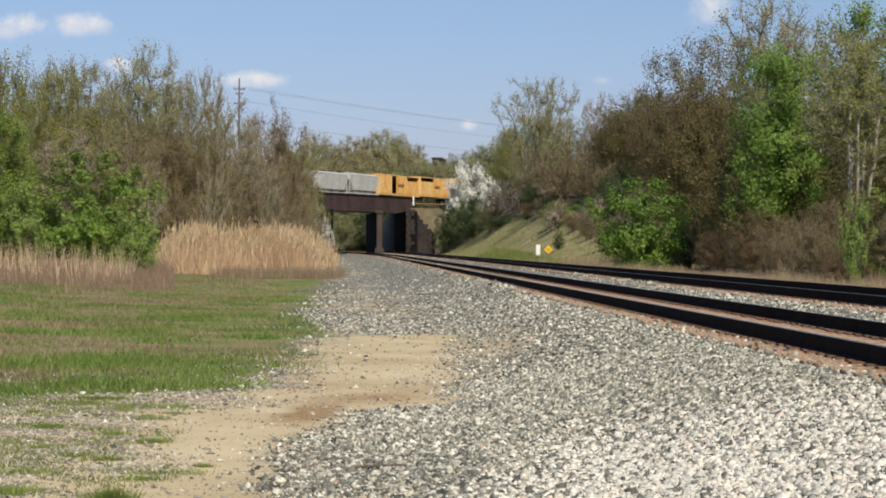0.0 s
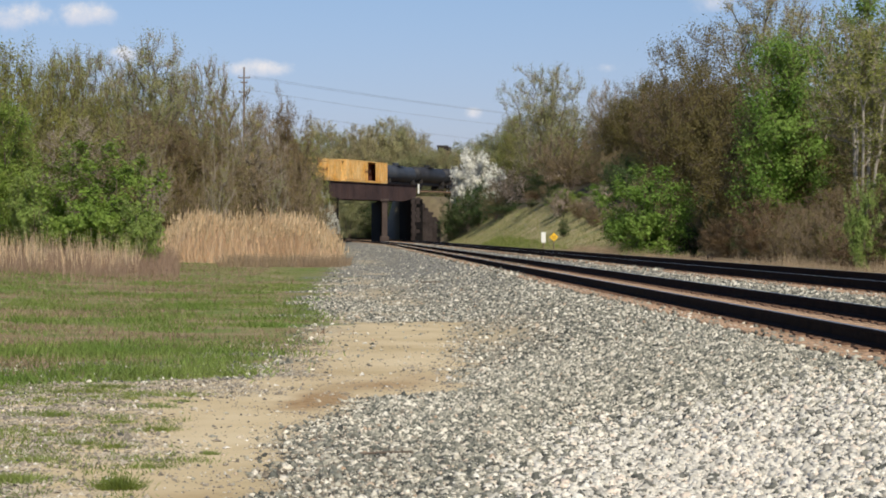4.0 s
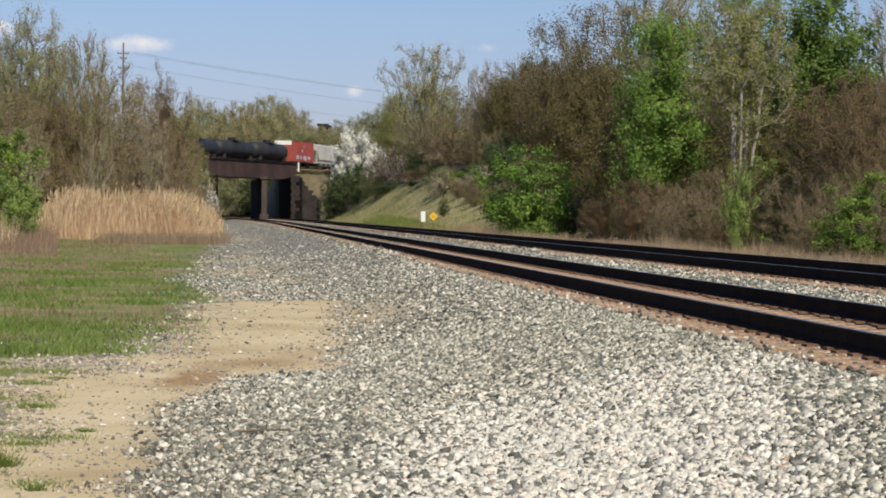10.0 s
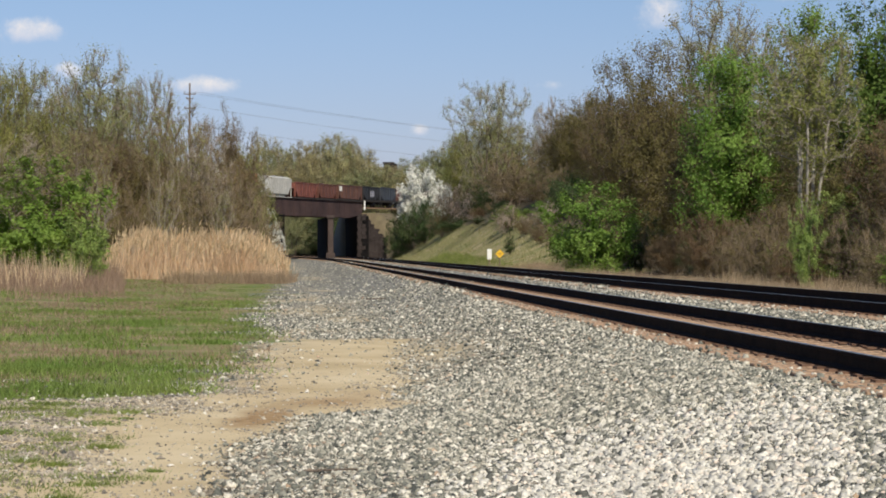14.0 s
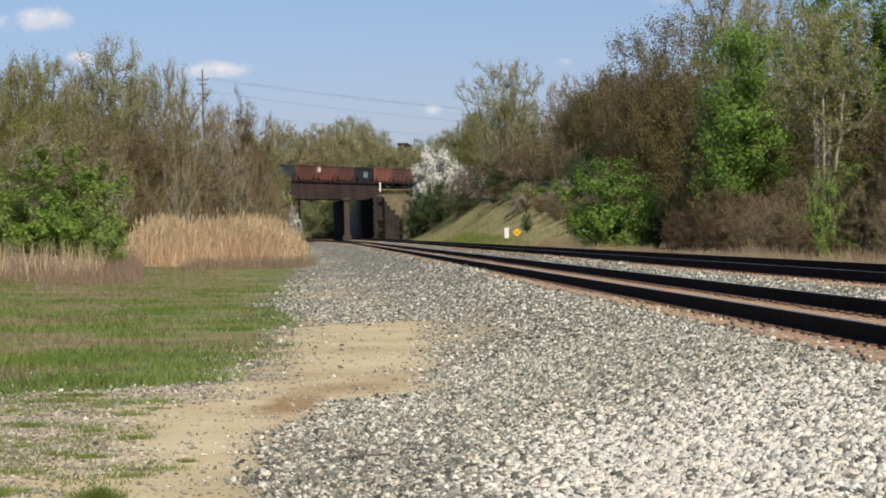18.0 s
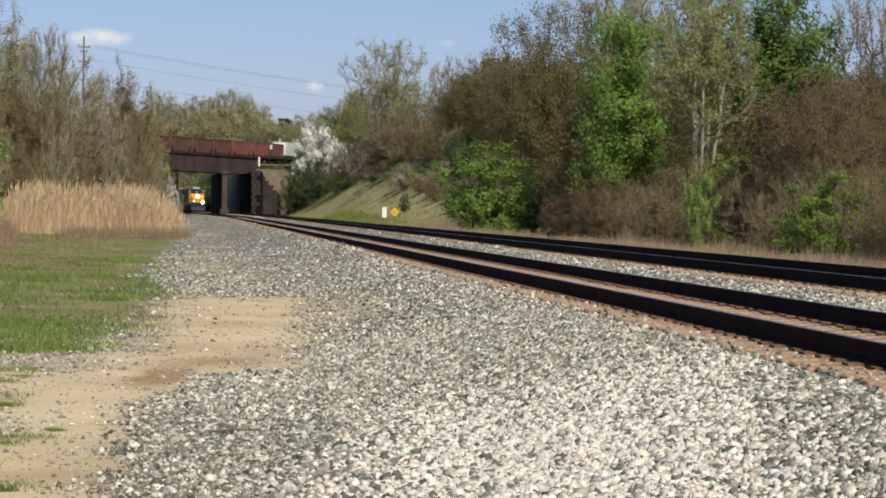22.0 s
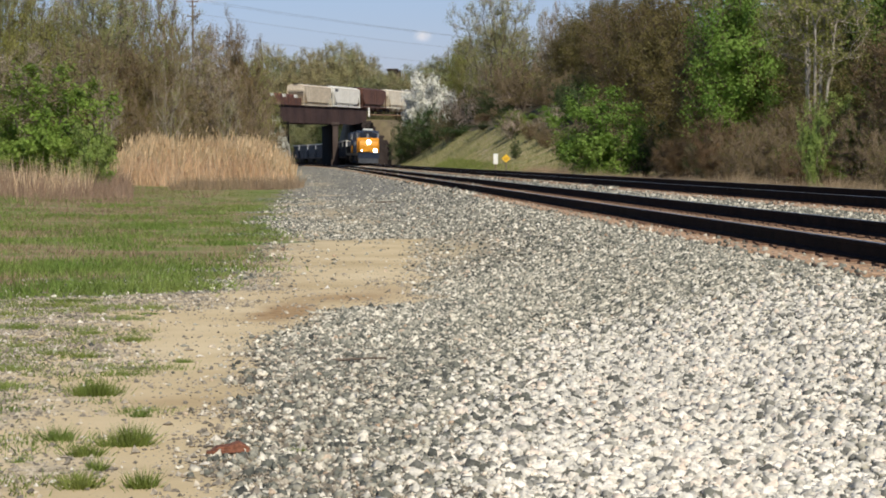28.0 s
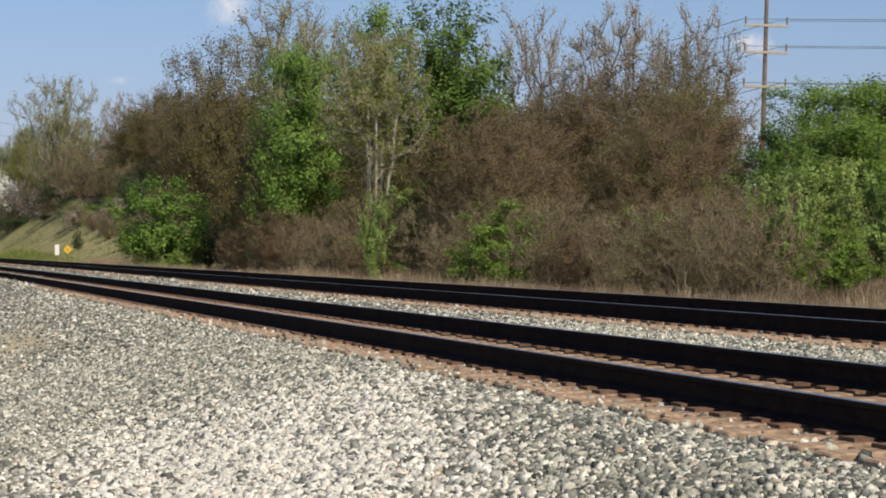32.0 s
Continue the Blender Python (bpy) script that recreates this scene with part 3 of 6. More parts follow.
LABELS = {
    "far_olive": ("distant olive-green woodland tree, paled as by haze", "tree"),
    "far_pale": ("distant green woodland tree, paled as by haze", "tree"),
    "spruce": ("small dark green spruce", "tree"),
    "oak": ("large oak with brown-green spring buds", "tree"),
    "pale": ("tall tree with thin pale green new leaves", "tree"),
    "spreading": ("broad many-stemmed tree with pale first leaves", "tree"),
    "olive": ("olive-green young tree at the wood's edge", "tree"),
    "green": ("dense dark green leafy tree", "tree"),
    "birch": ("pale-barked tree with several stems and sparse leaves", "tree"),
    "lime": ("leafy tree in fresh light green", "tree"),
    "twiggy": ("young woodland tree with brown twigs and first leaves", "tree"),
    "bushy": ("dense bright green shrub at the wood's edge", "bush"),
    "bare": ("nearly bare grey tree with fine twigs", "tree"),
    "red": ("rounded tree with reddish-brown buds and fine twigs", "tree"),
    "sapling": ("slender pale-stemmed young tree with few leaves", "tree"),
    "thicket": ("thicket of bare brown twigs", "bush"),
    "shrub": ("bright green leafy shrub", "bush"),
    "darkbush": ("low green bush with leaves darkened as in shade", "bush"),
    "hawthorn": ("bush covered in white blossom", "bush"),
    "pinkbush": ("bush with dull pink-white blossom", "bush"),
}
STOCK = {}


def plant(kind, x, y, h, w=None, turn=None, variant=0, z=None):
    """A tree or bush of that kind on the ground at x, y, h metres high and w wide."""
    d = SPECIES[kind]
    key = (kind, variant)
    s = h / d["h"]
    sw = (w / d["w"]) if w else s
    turn = rng.uniform(0, 360) if turn is None else turn
    zz = float(ground_z(x, y)) if z is None else z
    m = pose(x, y, zz, 0, 0, turn)
    name = "bush" if LABELS[kind][1] == "bush" else "tree"
    if key not in STOCK:
        STOCK[key] = make_tree(name, tree_parts(**d, seed=len(STOCK) + 3), Matrix())
        ob = STOCK[key]
    else:
        ob = copy_thing(STOCK[key], Matrix())
    ob.matrix_basis = m @ Matrix.Diagonal((sw, sw, s, 1))
    tagged(ob, LABELS[kind][0], LABELS[kind][1])
    return ob


# ---- ground ----
def edge(y, pts):
    return np.interp(y, [p[0] for p in pts], [p[1] for p in pts])


GRASS_EDGE = [(8, -7.0), (24.5, -6.5), (25.6, -4.6), (27.2, -2.5), (31, -2.2), (43, -2.3), (55, -3.2), (70, -3.9), (110, -5.5), (175, -8.0), (300, -14), (600, -60)]
GRAVEL_EDGE = [(8, -0.3), (12, -0.9), (17, -1.0), (21, -0.9), (23.5, -0.5), (24.6, 0.4), (44, 0.4), (47, -1.6), (52, -3.4), (600, -70)]


def wob(x, y, s, seed=0.0):
    return np.array([noise.noise(Vector((a * s, b * s, seed))) for a, b in zip(np.ravel(x), np.ravel(y))]).reshape(np.shape(x))


def zones(x, y):
    """How far a place is grass, bare dirt or woodland floor (0 to 1); the rest is gravel."""
    x, y = np.asarray(x, dtype=float), np.asarray(y, dtype=float)
    n = wob(x, y, 0.45, 3.0) + 0.5 * wob(x, y, 1.4, 8.0) + 0.35 * wob(x, y, 4.1, 18.0)
    w = n * (0.5 + 0.012 * np.clip(y, 0, 90))
    g = smooth(0.35, -0.35, x - edge(y + 5.0 * wob(x, y, 0.5, 71.0) + 3.4 * wob(x, y, 2.0, 72.0), GRASS_EDGE) + w)
    g = g * (1 - 0.5 * smooth(0.1, 0.5, n) * smooth(40, 27, y))
    e = x - edge(y, GRAVEL_EDGE) + w * 0.6
    d = np.maximum(smooth(0.32, -0.42, e), 0.42 * smooth(1.5, 0.0, e + 0.9 * n) * smooth(22, 18, y)) * smooth(53, 41, y + 10 * n)
    road = 0.55 * smooth(0.05, 0.5, wob(x, y * 0.35, 0.5, 21.0)) * smooth(-2.6, -4.0, x - near_rail(y)) * smooth(28, 40, y)
    d = np.maximum(d, road)
    d = np.maximum(d, 0.8 * np.exp(-(((x - 0.75 + 0.5 * n) / 0.8) ** 2) - ((y - 38) / 5) ** 2))
    d = np.maximum(d, 0.6 * np.exp(-(((x + 1.9 + 0.6 * n) / 0.9) ** 2) - ((y - 66) / 8) ** 2))
    u = x - near_rail(y) - np.minimum(widen(y), 2.5)
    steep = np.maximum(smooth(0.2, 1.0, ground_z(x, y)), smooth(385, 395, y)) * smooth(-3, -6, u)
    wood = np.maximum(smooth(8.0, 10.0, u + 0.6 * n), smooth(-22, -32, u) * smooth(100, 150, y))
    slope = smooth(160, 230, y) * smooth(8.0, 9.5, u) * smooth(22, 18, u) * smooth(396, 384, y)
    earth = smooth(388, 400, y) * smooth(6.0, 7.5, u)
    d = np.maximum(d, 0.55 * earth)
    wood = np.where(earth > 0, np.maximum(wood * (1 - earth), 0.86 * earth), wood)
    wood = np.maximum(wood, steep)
    return np.clip(g, 0, 1), np.clip(d * (1 - g), 0, 1), np.clip(wood, 0, 1), np.clip(slope, 0, 1)


def ground_material():
    m = bpy.data.materials.new("ground_mix")
    m.use_nodes = True
    nt = m.node_tree
    b = nt.nodes["Principled BSDF"]
    b.inputs["Roughness"].default_value = 0.95
    b.inputs["Specular IOR Level"].default_value = 0.15
    tc = nt.nodes.new("ShaderNodeTexCoord")

    def nz(scale, detail=4):
        n = nt.nodes.new("ShaderNodeTexNoise")
        n.inputs["Scale"].default_value, n.inputs["Detail"].default_value = scale, detail
        nt.links.new(tc.outputs["Object"], n.inputs["Vector"])
        return n.outputs["Fac"]

    def ramp(fac, *stops):
        r = nt.nodes.new("ShaderNodeValToRGB")
        while len(r.color_ramp.elements) < len(stops):
            r.color_ramp.elements.new(0.5)
        for e, (pos, c) in zip(r.color_ramp.elements, stops):
            e.position, e.color = pos, (*c, 1)
        nt.links.new(fac, r.inputs["Fac"])
        return r.outputs["Color"]

    def mix(fac, a, c):
        x = nt.nodes.new("ShaderNodeMix")
        x.data_type = "RGBA"
        nt.links.new(fac, x.inputs["Factor"])
        nt.links.new(a, x.inputs["A"])
        nt.links.new(c, x.inputs["B"])
        return x.outputs["Result"]

    def attr(name):
        a = nt.nodes.new("ShaderNodeAttribute")
        a.attribute_name = name
        return a.outputs["Fac"]

    vor = nt.nodes.new("ShaderNodeTexVoronoi")
    vor.inputs["Scale"].default_value = 18
    nt.links.new(tc.outputs["Object"], vor.inputs["Vector"])
    bw = nt.nodes.new("ShaderNodeSeparateColor")
    nt.links.new(vor.outputs["Color"], bw.inputs["Color"])
    vary = nz(0.25, 5)
    gravel = ramp(bw.outputs["Red"], (0.0, (0.12, 0.12, 0.10)), (0.45, (0.185, 0.18, 0.15)), (0.8, (0.27, 0.255, 0.21)), (1.0, (0.40, 0.375, 0.315)))
    dirt = ramp(nz(0.7, 4), (0.3, (0.47, 0.365, 0.205)), (0.5, (0.56, 0.445, 0.265)), (0.72, (0.63, 0.515, 0.325)))
    dirt = mix(ramp(nz(55, 4), (0.56, (0, 0, 0)), (0.72, (0.35, 0.35, 0.35))), dirt, ramp(nz(90, 2), (0.3, (0.20, 0.19, 0.165)), (0.7, (0.42, 0.37, 0.29))))
    dirt = mix(attr("damp"), dirt, ramp(nz(9, 5), (0.3, (0.26, 0.16, 0.075)), (0.7, (0.42, 0.29, 0.15))))
    grass = ramp(nz(0.55, 7), (0.34, (0.11, 0.17, 0.035)), (0.46, (0.17, 0.20, 0.055)), (0.56, (0.25, 0.20, 0.10)), (0.68, (0.33, 0.25, 0.16)))
    grass = mix(ramp(nz(6, 5), (0.5, (0, 0, 0)), (0.75, (0.8, 0.8, 0.8))), grass, ramp(nz(14, 2), (0.4, (0.24, 0.19, 0.11)), (0.6, (0.17, 0.21, 0.05))))
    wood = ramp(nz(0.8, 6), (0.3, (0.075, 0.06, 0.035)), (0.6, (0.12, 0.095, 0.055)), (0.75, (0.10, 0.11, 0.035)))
    bank = ramp(nz(0.35, 6), (0.35, (0.19, 0.20, 0.075)), (0.52, (0.30, 0.265, 0.125)), (0.7, (0.44, 0.35, 0.21)))
    gravel = mix(vary, gravel, ramp(nz(7, 5), (0.35, (0.12, 0.115, 0.10)), (0.6, (0.25, 0.235, 0.195))))
    stony = ramp(bw.outputs["Green"], (0.0, (0.20, 0.175, 0.13)), (0.5, (0.33, 0.29, 0.215)), (0.85, (0.47, 0.42, 0.33)), (1.0, (0.62, 0.57, 0.47)))
    dirt = mix(attr("stony"), dirt, mix(ramp(nz(2.5, 5), (0.4, (0, 0, 0)), (0.62, (1, 1, 1))), dirt, stony))
    c = mix(attr("dirt"), gravel, dirt)
    c = mix(attr("grass"), c, grass)
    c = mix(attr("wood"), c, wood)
    c = mix(attr("bank"), c, bank)
    nt.links.new(c, b.inputs["Base Color"])
    bp = nt.nodes.new("ShaderNodeBump")
    bp.inputs["Strength"].default_value, bp.inputs["Distance"].default_value = 0.35, 0.008
    nt.links.new(nz(24, 3), bp.inputs["Height"])
    nt.links.new(bp.outputs["Normal"], b.inputs["Normal"])
    return m


def build_ground():
    ys = np.concatenate([np.arange(-40, 6, 4.0), np.arange(6, 32, 0.2), np.arange(32, 60, 0.45), np.arange(60, 120, 1.2), np.arange(120, 300, 3.5), np.arange(300, 480, 1.5), np.arange(480, 520, 3.5), np.arange(520, 1400, 60.0), [2000, 3500]])
    xs = np.concatenate([[-2500, -1200, -500, -250], np.arange(-160, -40, 8.0), np.arange(-40, -10, 1.5), np.arange(-10, -4, 0.3), np.arange(-4, 2, 0.1), np.arange(2, 12, 0.3), np.arange(12, 50, 1.2), np.arange(50, 160, 8.0), [250, 500, 1200, 2500]])
    X, Y = np.meshgrid(xs, ys)
    Z = ground_z(X, Y)
    V = np.stack([X, Y, Z], -1).reshape(-1, 3)
    nx = len(xs)
    i, j = np.meshgrid(np.arange(len(ys) - 1), np.arange(nx - 1), indexing="ij")
    a = (i * nx + j).ravel()
    g = mesh_ob("ground", V, np.stack([a, a + 1, a + nx + 1, a + nx], 1), ground_material())
    for name, val in zip(("grass", "dirt", "wood", "bank"), zones(X, Y)):
        at = g.data.attributes.new(name, "FLOAT", "POINT")
        at.data.foreach_set("value", val.ravel().astype(np.float32))
    damp = sum(a * np.exp(-(((X - cx + 0.12 * wob(X, Y, 2.5, 4.0)) / sx) ** 2) - ((Y - cy) / sy) ** 2) for cx, cy, sx, sy, a in ((-1.15, 23.4, 0.22, 1.2, 1.6), (-0.6, 25.6, 0.5, 0.8, 0.9), (-1.35, 22.5, 0.18, 0.6, 0.8), (-0.2, 27, 0.4, 0.8, 0.5), (-1.5, 14.6, 0.4, 0.4, 0.35), (-1.5, 27.5, 0.5, 1.5, 0.25)))
    at = g.data.attributes.new("stony", "FLOAT", "POINT")
    at.data.foreach_set("value", smooth(-0.7, -2.0, X - edge(Y, GRAVEL_EDGE) + 0.9 * smooth(19, 23, Y) + 0.8 * wob(X, Y, 0.9, 61.0)).ravel().astype(np.float32))
    at = g.data.attributes.new("damp", "FLOAT", "POINT")
    at.data.foreach_set("value", np.clip(damp, 0, 1).ravel().astype(np.float32))
    for p in g.data.polygons:
        p.use_smooth = True
    return tagged(g, "gravel, dirt and grass ground beside the railway", "ground", kind="structure")


build_ground()

# ---- railway tracks ----
RAIL_PROFILE = [(-0.075, 0), (0.075, 0), (0.075, 0.015), (0.012, 0.04), (0.012, 0.135), (0.037, 0.145), (0.037, 0.172), (0.03, 0.18), (-0.03, 0.18), (-0.037, 0.172), (-0.037, 0.145), (-0.012, 0.135), (-0.012, 0.04), (-0.075, 0.015)]


def build_rail(line, z0, parent):
    ys = np.concatenate([np.arange(-24, 250, 12.0), np.arange(250, 560, 6.0), np.arange(560, 1320, 40.0)])
    n = len(RAIL_PROFILE)
    V = [(line(y) + p, y, z0 + float(rise(y)) + q) for y in ys for p, q in RAIL_PROFILE]
    F, fm = [], []
    for i in range(len(ys) - 1):
        for j in range(n):
            F.append((i * n + j, i * n + (j + 1) % n, (i + 1) * n + (j + 1) % n, (i + 1) * n + j))
            fm.append(1 if j == 7 else 0)
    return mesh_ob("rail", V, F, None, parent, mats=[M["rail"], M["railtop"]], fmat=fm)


def box_mesh(name, items, material, parent=None):
    """Many plain boxes in one mesh: centre, half sizes, turn about z."""
    c = np.array([i[0] for i in items], dtype=float)
    h = np.array([i[1] for i in items], dtype=float)
    t = np.array([i[2] for i in items], dtype=float)
    k = np.array([(x, y, z) for z in (-1, 1) for x, y in ((-1, -1), (1, -1), (1, 1), (-1, 1))], dtype=float)
    v = k[None] * h[:, None]
    co, si = np.cos(t)[:, None], np.sin(t)[:, None]
    v = np.stack([v[..., 0] * co - v[..., 1] * si, v[..., 0] * si + v[..., 1] * co, v[..., 2]], -1) + c[:, None]
    f = np.array([(3, 2, 1, 0), (4, 5, 6, 7), (0, 1, 5, 4), (1, 2, 6, 5), (2, 3, 7, 6), (3, 0, 4, 7)])
    F = (np.arange(len(items)) * 8)[:, None, None] + f[None]
    return mesh_ob(name, v.reshape(-1, 3), F.reshape(-1, 4), material, parent)


def tie_mesh():
    bm = bmesh.new()
    box(bm, -1.295, 1.295, -0.115, 0.115, -0.17, 0.0, bevel=0.012)
    me = bpy.data.meshes.new("tie")
    bm.to_mesh(me)
    bm.free()
    me.materials.append(M["tie"])
    return me


TIE = tie_mesh()


def build_track(label, off, z0, near):
    root = tagged(empty("railway_track"), label, "railway track", "lower tracks")
    build_rail(lambda y: float(near_rail(y) + off + (widen(y) if off else 0)), z0, root)
    build_rail(lambda y: float(near_rail(y) + off + GAUGE + (widen(y) if off else 0)), z0 + 0.04, root)
    rest, plates = [], []
    for i in range(int(560 / 0.5)):
        y = 6 + i * 0.5 + rng.uniform(-0.03, 0.03)
        if y > 520:
            break
        x = float(near_rail(y) + off + GAUGE / 2 + (widen(y) if off else 0)) + rng.uniform(-0.05, 0.05)
        tz = z0 + 0.02 + float(rise(y))
        turn = 0.043 + rng.uniform(-0.012, 0.012)
        if y < near:
            t = new("tie", TIE)
            t.parent = root
            t.matrix_basis = pose(x, y, tz - 0.018, 0, -1.52, math.degrees(turn))
            for side in (-0.7525, 0.7525):
                plates.append(((x + side, y, tz - 0.012 + side * 0.0266), (0.19, 0.10, 0.012), turn))
        else:
            rest.append(((x, y, tz - 0.10), (1.295, 0.115, 0.085), turn))
    tagged(box_mesh("tie", rest, M["tie"], root), kind="stuff")
    tagged(box_mesh("tie_plate", plates, M["plate"], root), kind="stuff")
    return root


rng = np.random.default_rng(7)
build_track("railway track with rusty rails on brown wooden ties", 0.0, 0.005, 90)
build_track("railway track with dark rails beside the woods", SPACING, 0.155, 80)


# ---- the railway bridge ----
BR_M = Matrix.Translation(BR_A) @ Matrix(((BR_N.x, BR_DIR.x, 0, 0), (BR_N.y, BR_DIR.y, 0, 0), (0, 0, 1, 0), (0, 0, 0, 1)))
GRADE = Matrix(((1, 0, 0, 0), (0, 1, 0, 0), (0, 0.0105, 1, 0), (0, 0, 0, 1)))
M["rust_dark"] = mat("old_girder_paint", (0.045, 0.027, 0.025), 0.85, 0.0, 0.3, 0.22, 0.2, (0.078, 0.046, 0.04), fine=14)
M["concrete"] = mat("weathered_concrete", (0.055, 0.04, 0.035), 0.9, 0, 0.3, 0.6, 0.3, (0.085, 0.062, 0.052))
M["stone_block"] = mat("old_stone_block", (0.034, 0.027, 0.025), 0.95, 0, 0.3, 0.7, 0.4, (0.055, 0.044, 0.04), 0, 0.1)


def plate_girder(x, y0, y1, z0, z1, face, slant=0.0):
    """A riveted plate girder with flanges and stiffeners; face +1 or -1 is the side that shows."""
    root = tagged(empty("bridge_girder", BR_M @ GRADE), "rusty brown riveted plate girder of a railway bridge", "bridge girder", "bridge girders")
    bm = bmesh.new()
    prism(bm, [(y0, z0), (y1 - slant, z0), (y1, z0 + slant * 0.9), (y1, z1), (y0, z1)], "x", x - 0.02, x + 0.02)
    part("web", bm, M["rust_dark"], root)
    part("top_flange", boxes((x - 0.25, x + 0.25, y0, y1, z1, z1 + 0.06), bevel=0.01), M["rust_dark"], root)
    part("bottom_flange", boxes((x - 0.25, x + 0.25, y0, y1 - slant, z0 - 0.06, z0), bevel=0.01), M["rust_dark"], root)
    n = int((y1 - y0) / 3.1)
    for i in range(n + 1):
        yy = y0 + 0.06 + (y1 - slant - y0 - 0.12) * i / n
        part("stiffener", boxes((x + 0.02 if face > 0 else x - 0.16, x + 0.055 if face > 0 else x - 0.02, yy - 0.04, yy + 0.04, z0, z1)), M["rust_dark"], root)
    return root


Z0, Z1 = 7.38, 10.2
plate_girder(0.0, -1.5, 33.0, Z0, Z1, 1)
plate_girder(0.0, 33.06, 53.2, Z0, Z1, 1, 1.2)
plate_girder(-5.2, -1.5, 33.0, Z0, Z1, -1)
plate_girder(-5.2, 33.06, 53.2, Z0, Z1, -1)
deck = tagged(empty("bridge_deck", BR_M @ GRADE), "dark steel bridge deck carrying the upper track", "bridge deck")
part("deck_plate", boxes((-5.1, -0.1, -1.5, 53.2, 8.55, 8.7)), M["rail"], deck)
for i in range(18):
    yy = -0.5 + i * 3.1
    part("floor_beam", boxes((-5.1, -0.1, yy - 0.15, yy + 0.15, 7.7, 8.55)), M["rail"], deck)


def xf(y, off):
    """x at y on the lower ground: off metres to the right of the nearest rail's line, following its bend."""
    return float(near_rail(y)) + off


def wall_run(name, label, line, thick, z0, z1, material, y0, y1, n=6):
    """An upright wall that follows a line x(y), with thickness to its right."""
    root = tagged(empty(name), label, "bridge support")
    bm = bmesh.new()
    rows = []
    for i in range(n + 1):
        y = y0 + (y1 - y0) * i / n
        a = line(y)
        rows.append([bm.verts.new((a, y, z0)), bm.verts.new((a + thick, y, z0)), bm.verts.new((a + thick, y, z1)), bm.verts.new((a, y, z1))])
    for r, q in zip(rows, rows[1:]):
        for k in range(4):
            bm.faces.new((r[k], r[(k + 1) % 4], q[(k + 1) % 4], q[k]))
    bm.faces.new(rows[0][::-1])
    bm.faces.new(rows[-1])
    part("wall", bm, material, root)
    return root


def mid_line(y):
    return xf(y, 0.7525 + SPACING / 2 + 0.75 + float(widen(y)) / 2)


pier = wall_run("bridge_pier", "pier wall between the two lower tracks, coloured as in shade", lambda y: mid_line(y) - 0.55, 1.1, -0.3, 7.3, M["masonry"], 399.5, 428)
part("end_column", boxes((mid_line(398.6) - 0.45, mid_line(398.6) + 0.45, 397.9, 399.5, 0.9, 7.55), bevel=0.05), M["concrete"], pier, "weathered brown column at the pier's end")
part("pedestal", boxes((mid_line(398.6) - 0.75, mid_line(398.6) + 0.75, 397.5, 399.9, -0.4, 1.3), bevel=0.06), M["concrete"], pier, "wider concrete foot")
part("cap", boxes((mid_line(398.6) - 0.7, mid_line(398.6) + 0.7, 397.7, 399.7, 7.1, 7.55), bevel=0.04), M["concrete"], pier)

abut = wall_run("bridge_abutment", "stone abutment with a stepped wing wall, inner wall coloured as in shade", lambda y: xf(y, SPACING + float(widen(y)) + 0.7525 + 2.55), 2.0, -0.5, 7.6, M["masonry"], 404, 440)
ax = xf(404, SPACING + float(widen(404)) + 0.7525 + 2.55)
wing_top = (7.9, 7.9, 7.0, 6.2, 5.4, 4.6, 3.8)
for i, zt in enumerate(wing_top):
    x0 = ax + (0 if i == 0 else 0.05) + i * 0.72
    y0 = 404.0 + i * 0.35
    rows = int(zt / 0.62)
    for r in range(rows + 1):
        zb = r * 0.62
        ze = min(zb + 0.6, zt)
        if ze - zb > 0.1:
            o = rng.uniform(-0.03, 0.03)
            sh = 0.0 if r % 2 else 0.18
            part("stone_block", boxes((x0 + sh, x0 + 0.712 + sh, y0 - 0.35 + o * 0.4, y0 + 0.9, zb, ze + 0.012), bevel=0.012), M["stone_block"], abut)
part("backing", boxes((ax + 0.3, ax + 5.0, 405.5, 407.0, -0.5, 4.0)), M["masonry"], abut)
wall_run("bridge_abutment", "far abutment beyond the first lower track, coloured as in shade", lambda y: xf(y, -6.2), 2.0, -0.5, 7.3, M["masonry"], 372, 412)

# the upper track, on its bank and over the bridge
up = tagged(empty("railway_track", BR_M), "upper railway track crossing the bridge", "railway track")
for off in (-0.7525, 0.7525):
    bm = bmesh.new()
    V = [(-2.6 + off + p, s, upper_z(s) - 0.18 + q) for s in (-400, 0, 60, 680) for p, q in RAIL_PROFILE]
    n = len(RAIL_PROFILE)
    mesh_ob("rail", V, [(i * n + j, i * n + (j + 1) % n, (i + 1) * n + (j + 1) % n, (i + 1) * n + j) for i in range(3) for j in range(n)], M["rail"], up)
tagged(box_mesh("tie", [((-2.6, s, upper_z(s) - 0.27), (1.3, 0.115, 0.085), 0.0) for s in np.arange(-60, 200, 0.55)], M["tie"], up), kind="stuff")

# small marks by the bridge and the tracks
def marker_post(name, label, x, y, z, w, h):
    root = tagged(empty(name, pose(x, y, z)), label, "marker post")
    part("post", boxes((-w / 2, w / 2, -0.04, 0.04, 0, h), bevel=0.01), M["white_paint"], root)
    return root


bp = BR_M @ Vector((0.35, 53.6, upper_z(53.6) - 0.75))
marker_post("marker_post", "white post at the end of the bridge", bp.x, bp.y, bp.z, 0.28, 1.7)
marker_post("marker_post", "small white marker at the foot of the abutment", -4.3, 402.0, float(ground_z(-4.3, 402)), 0.5, 0.75)


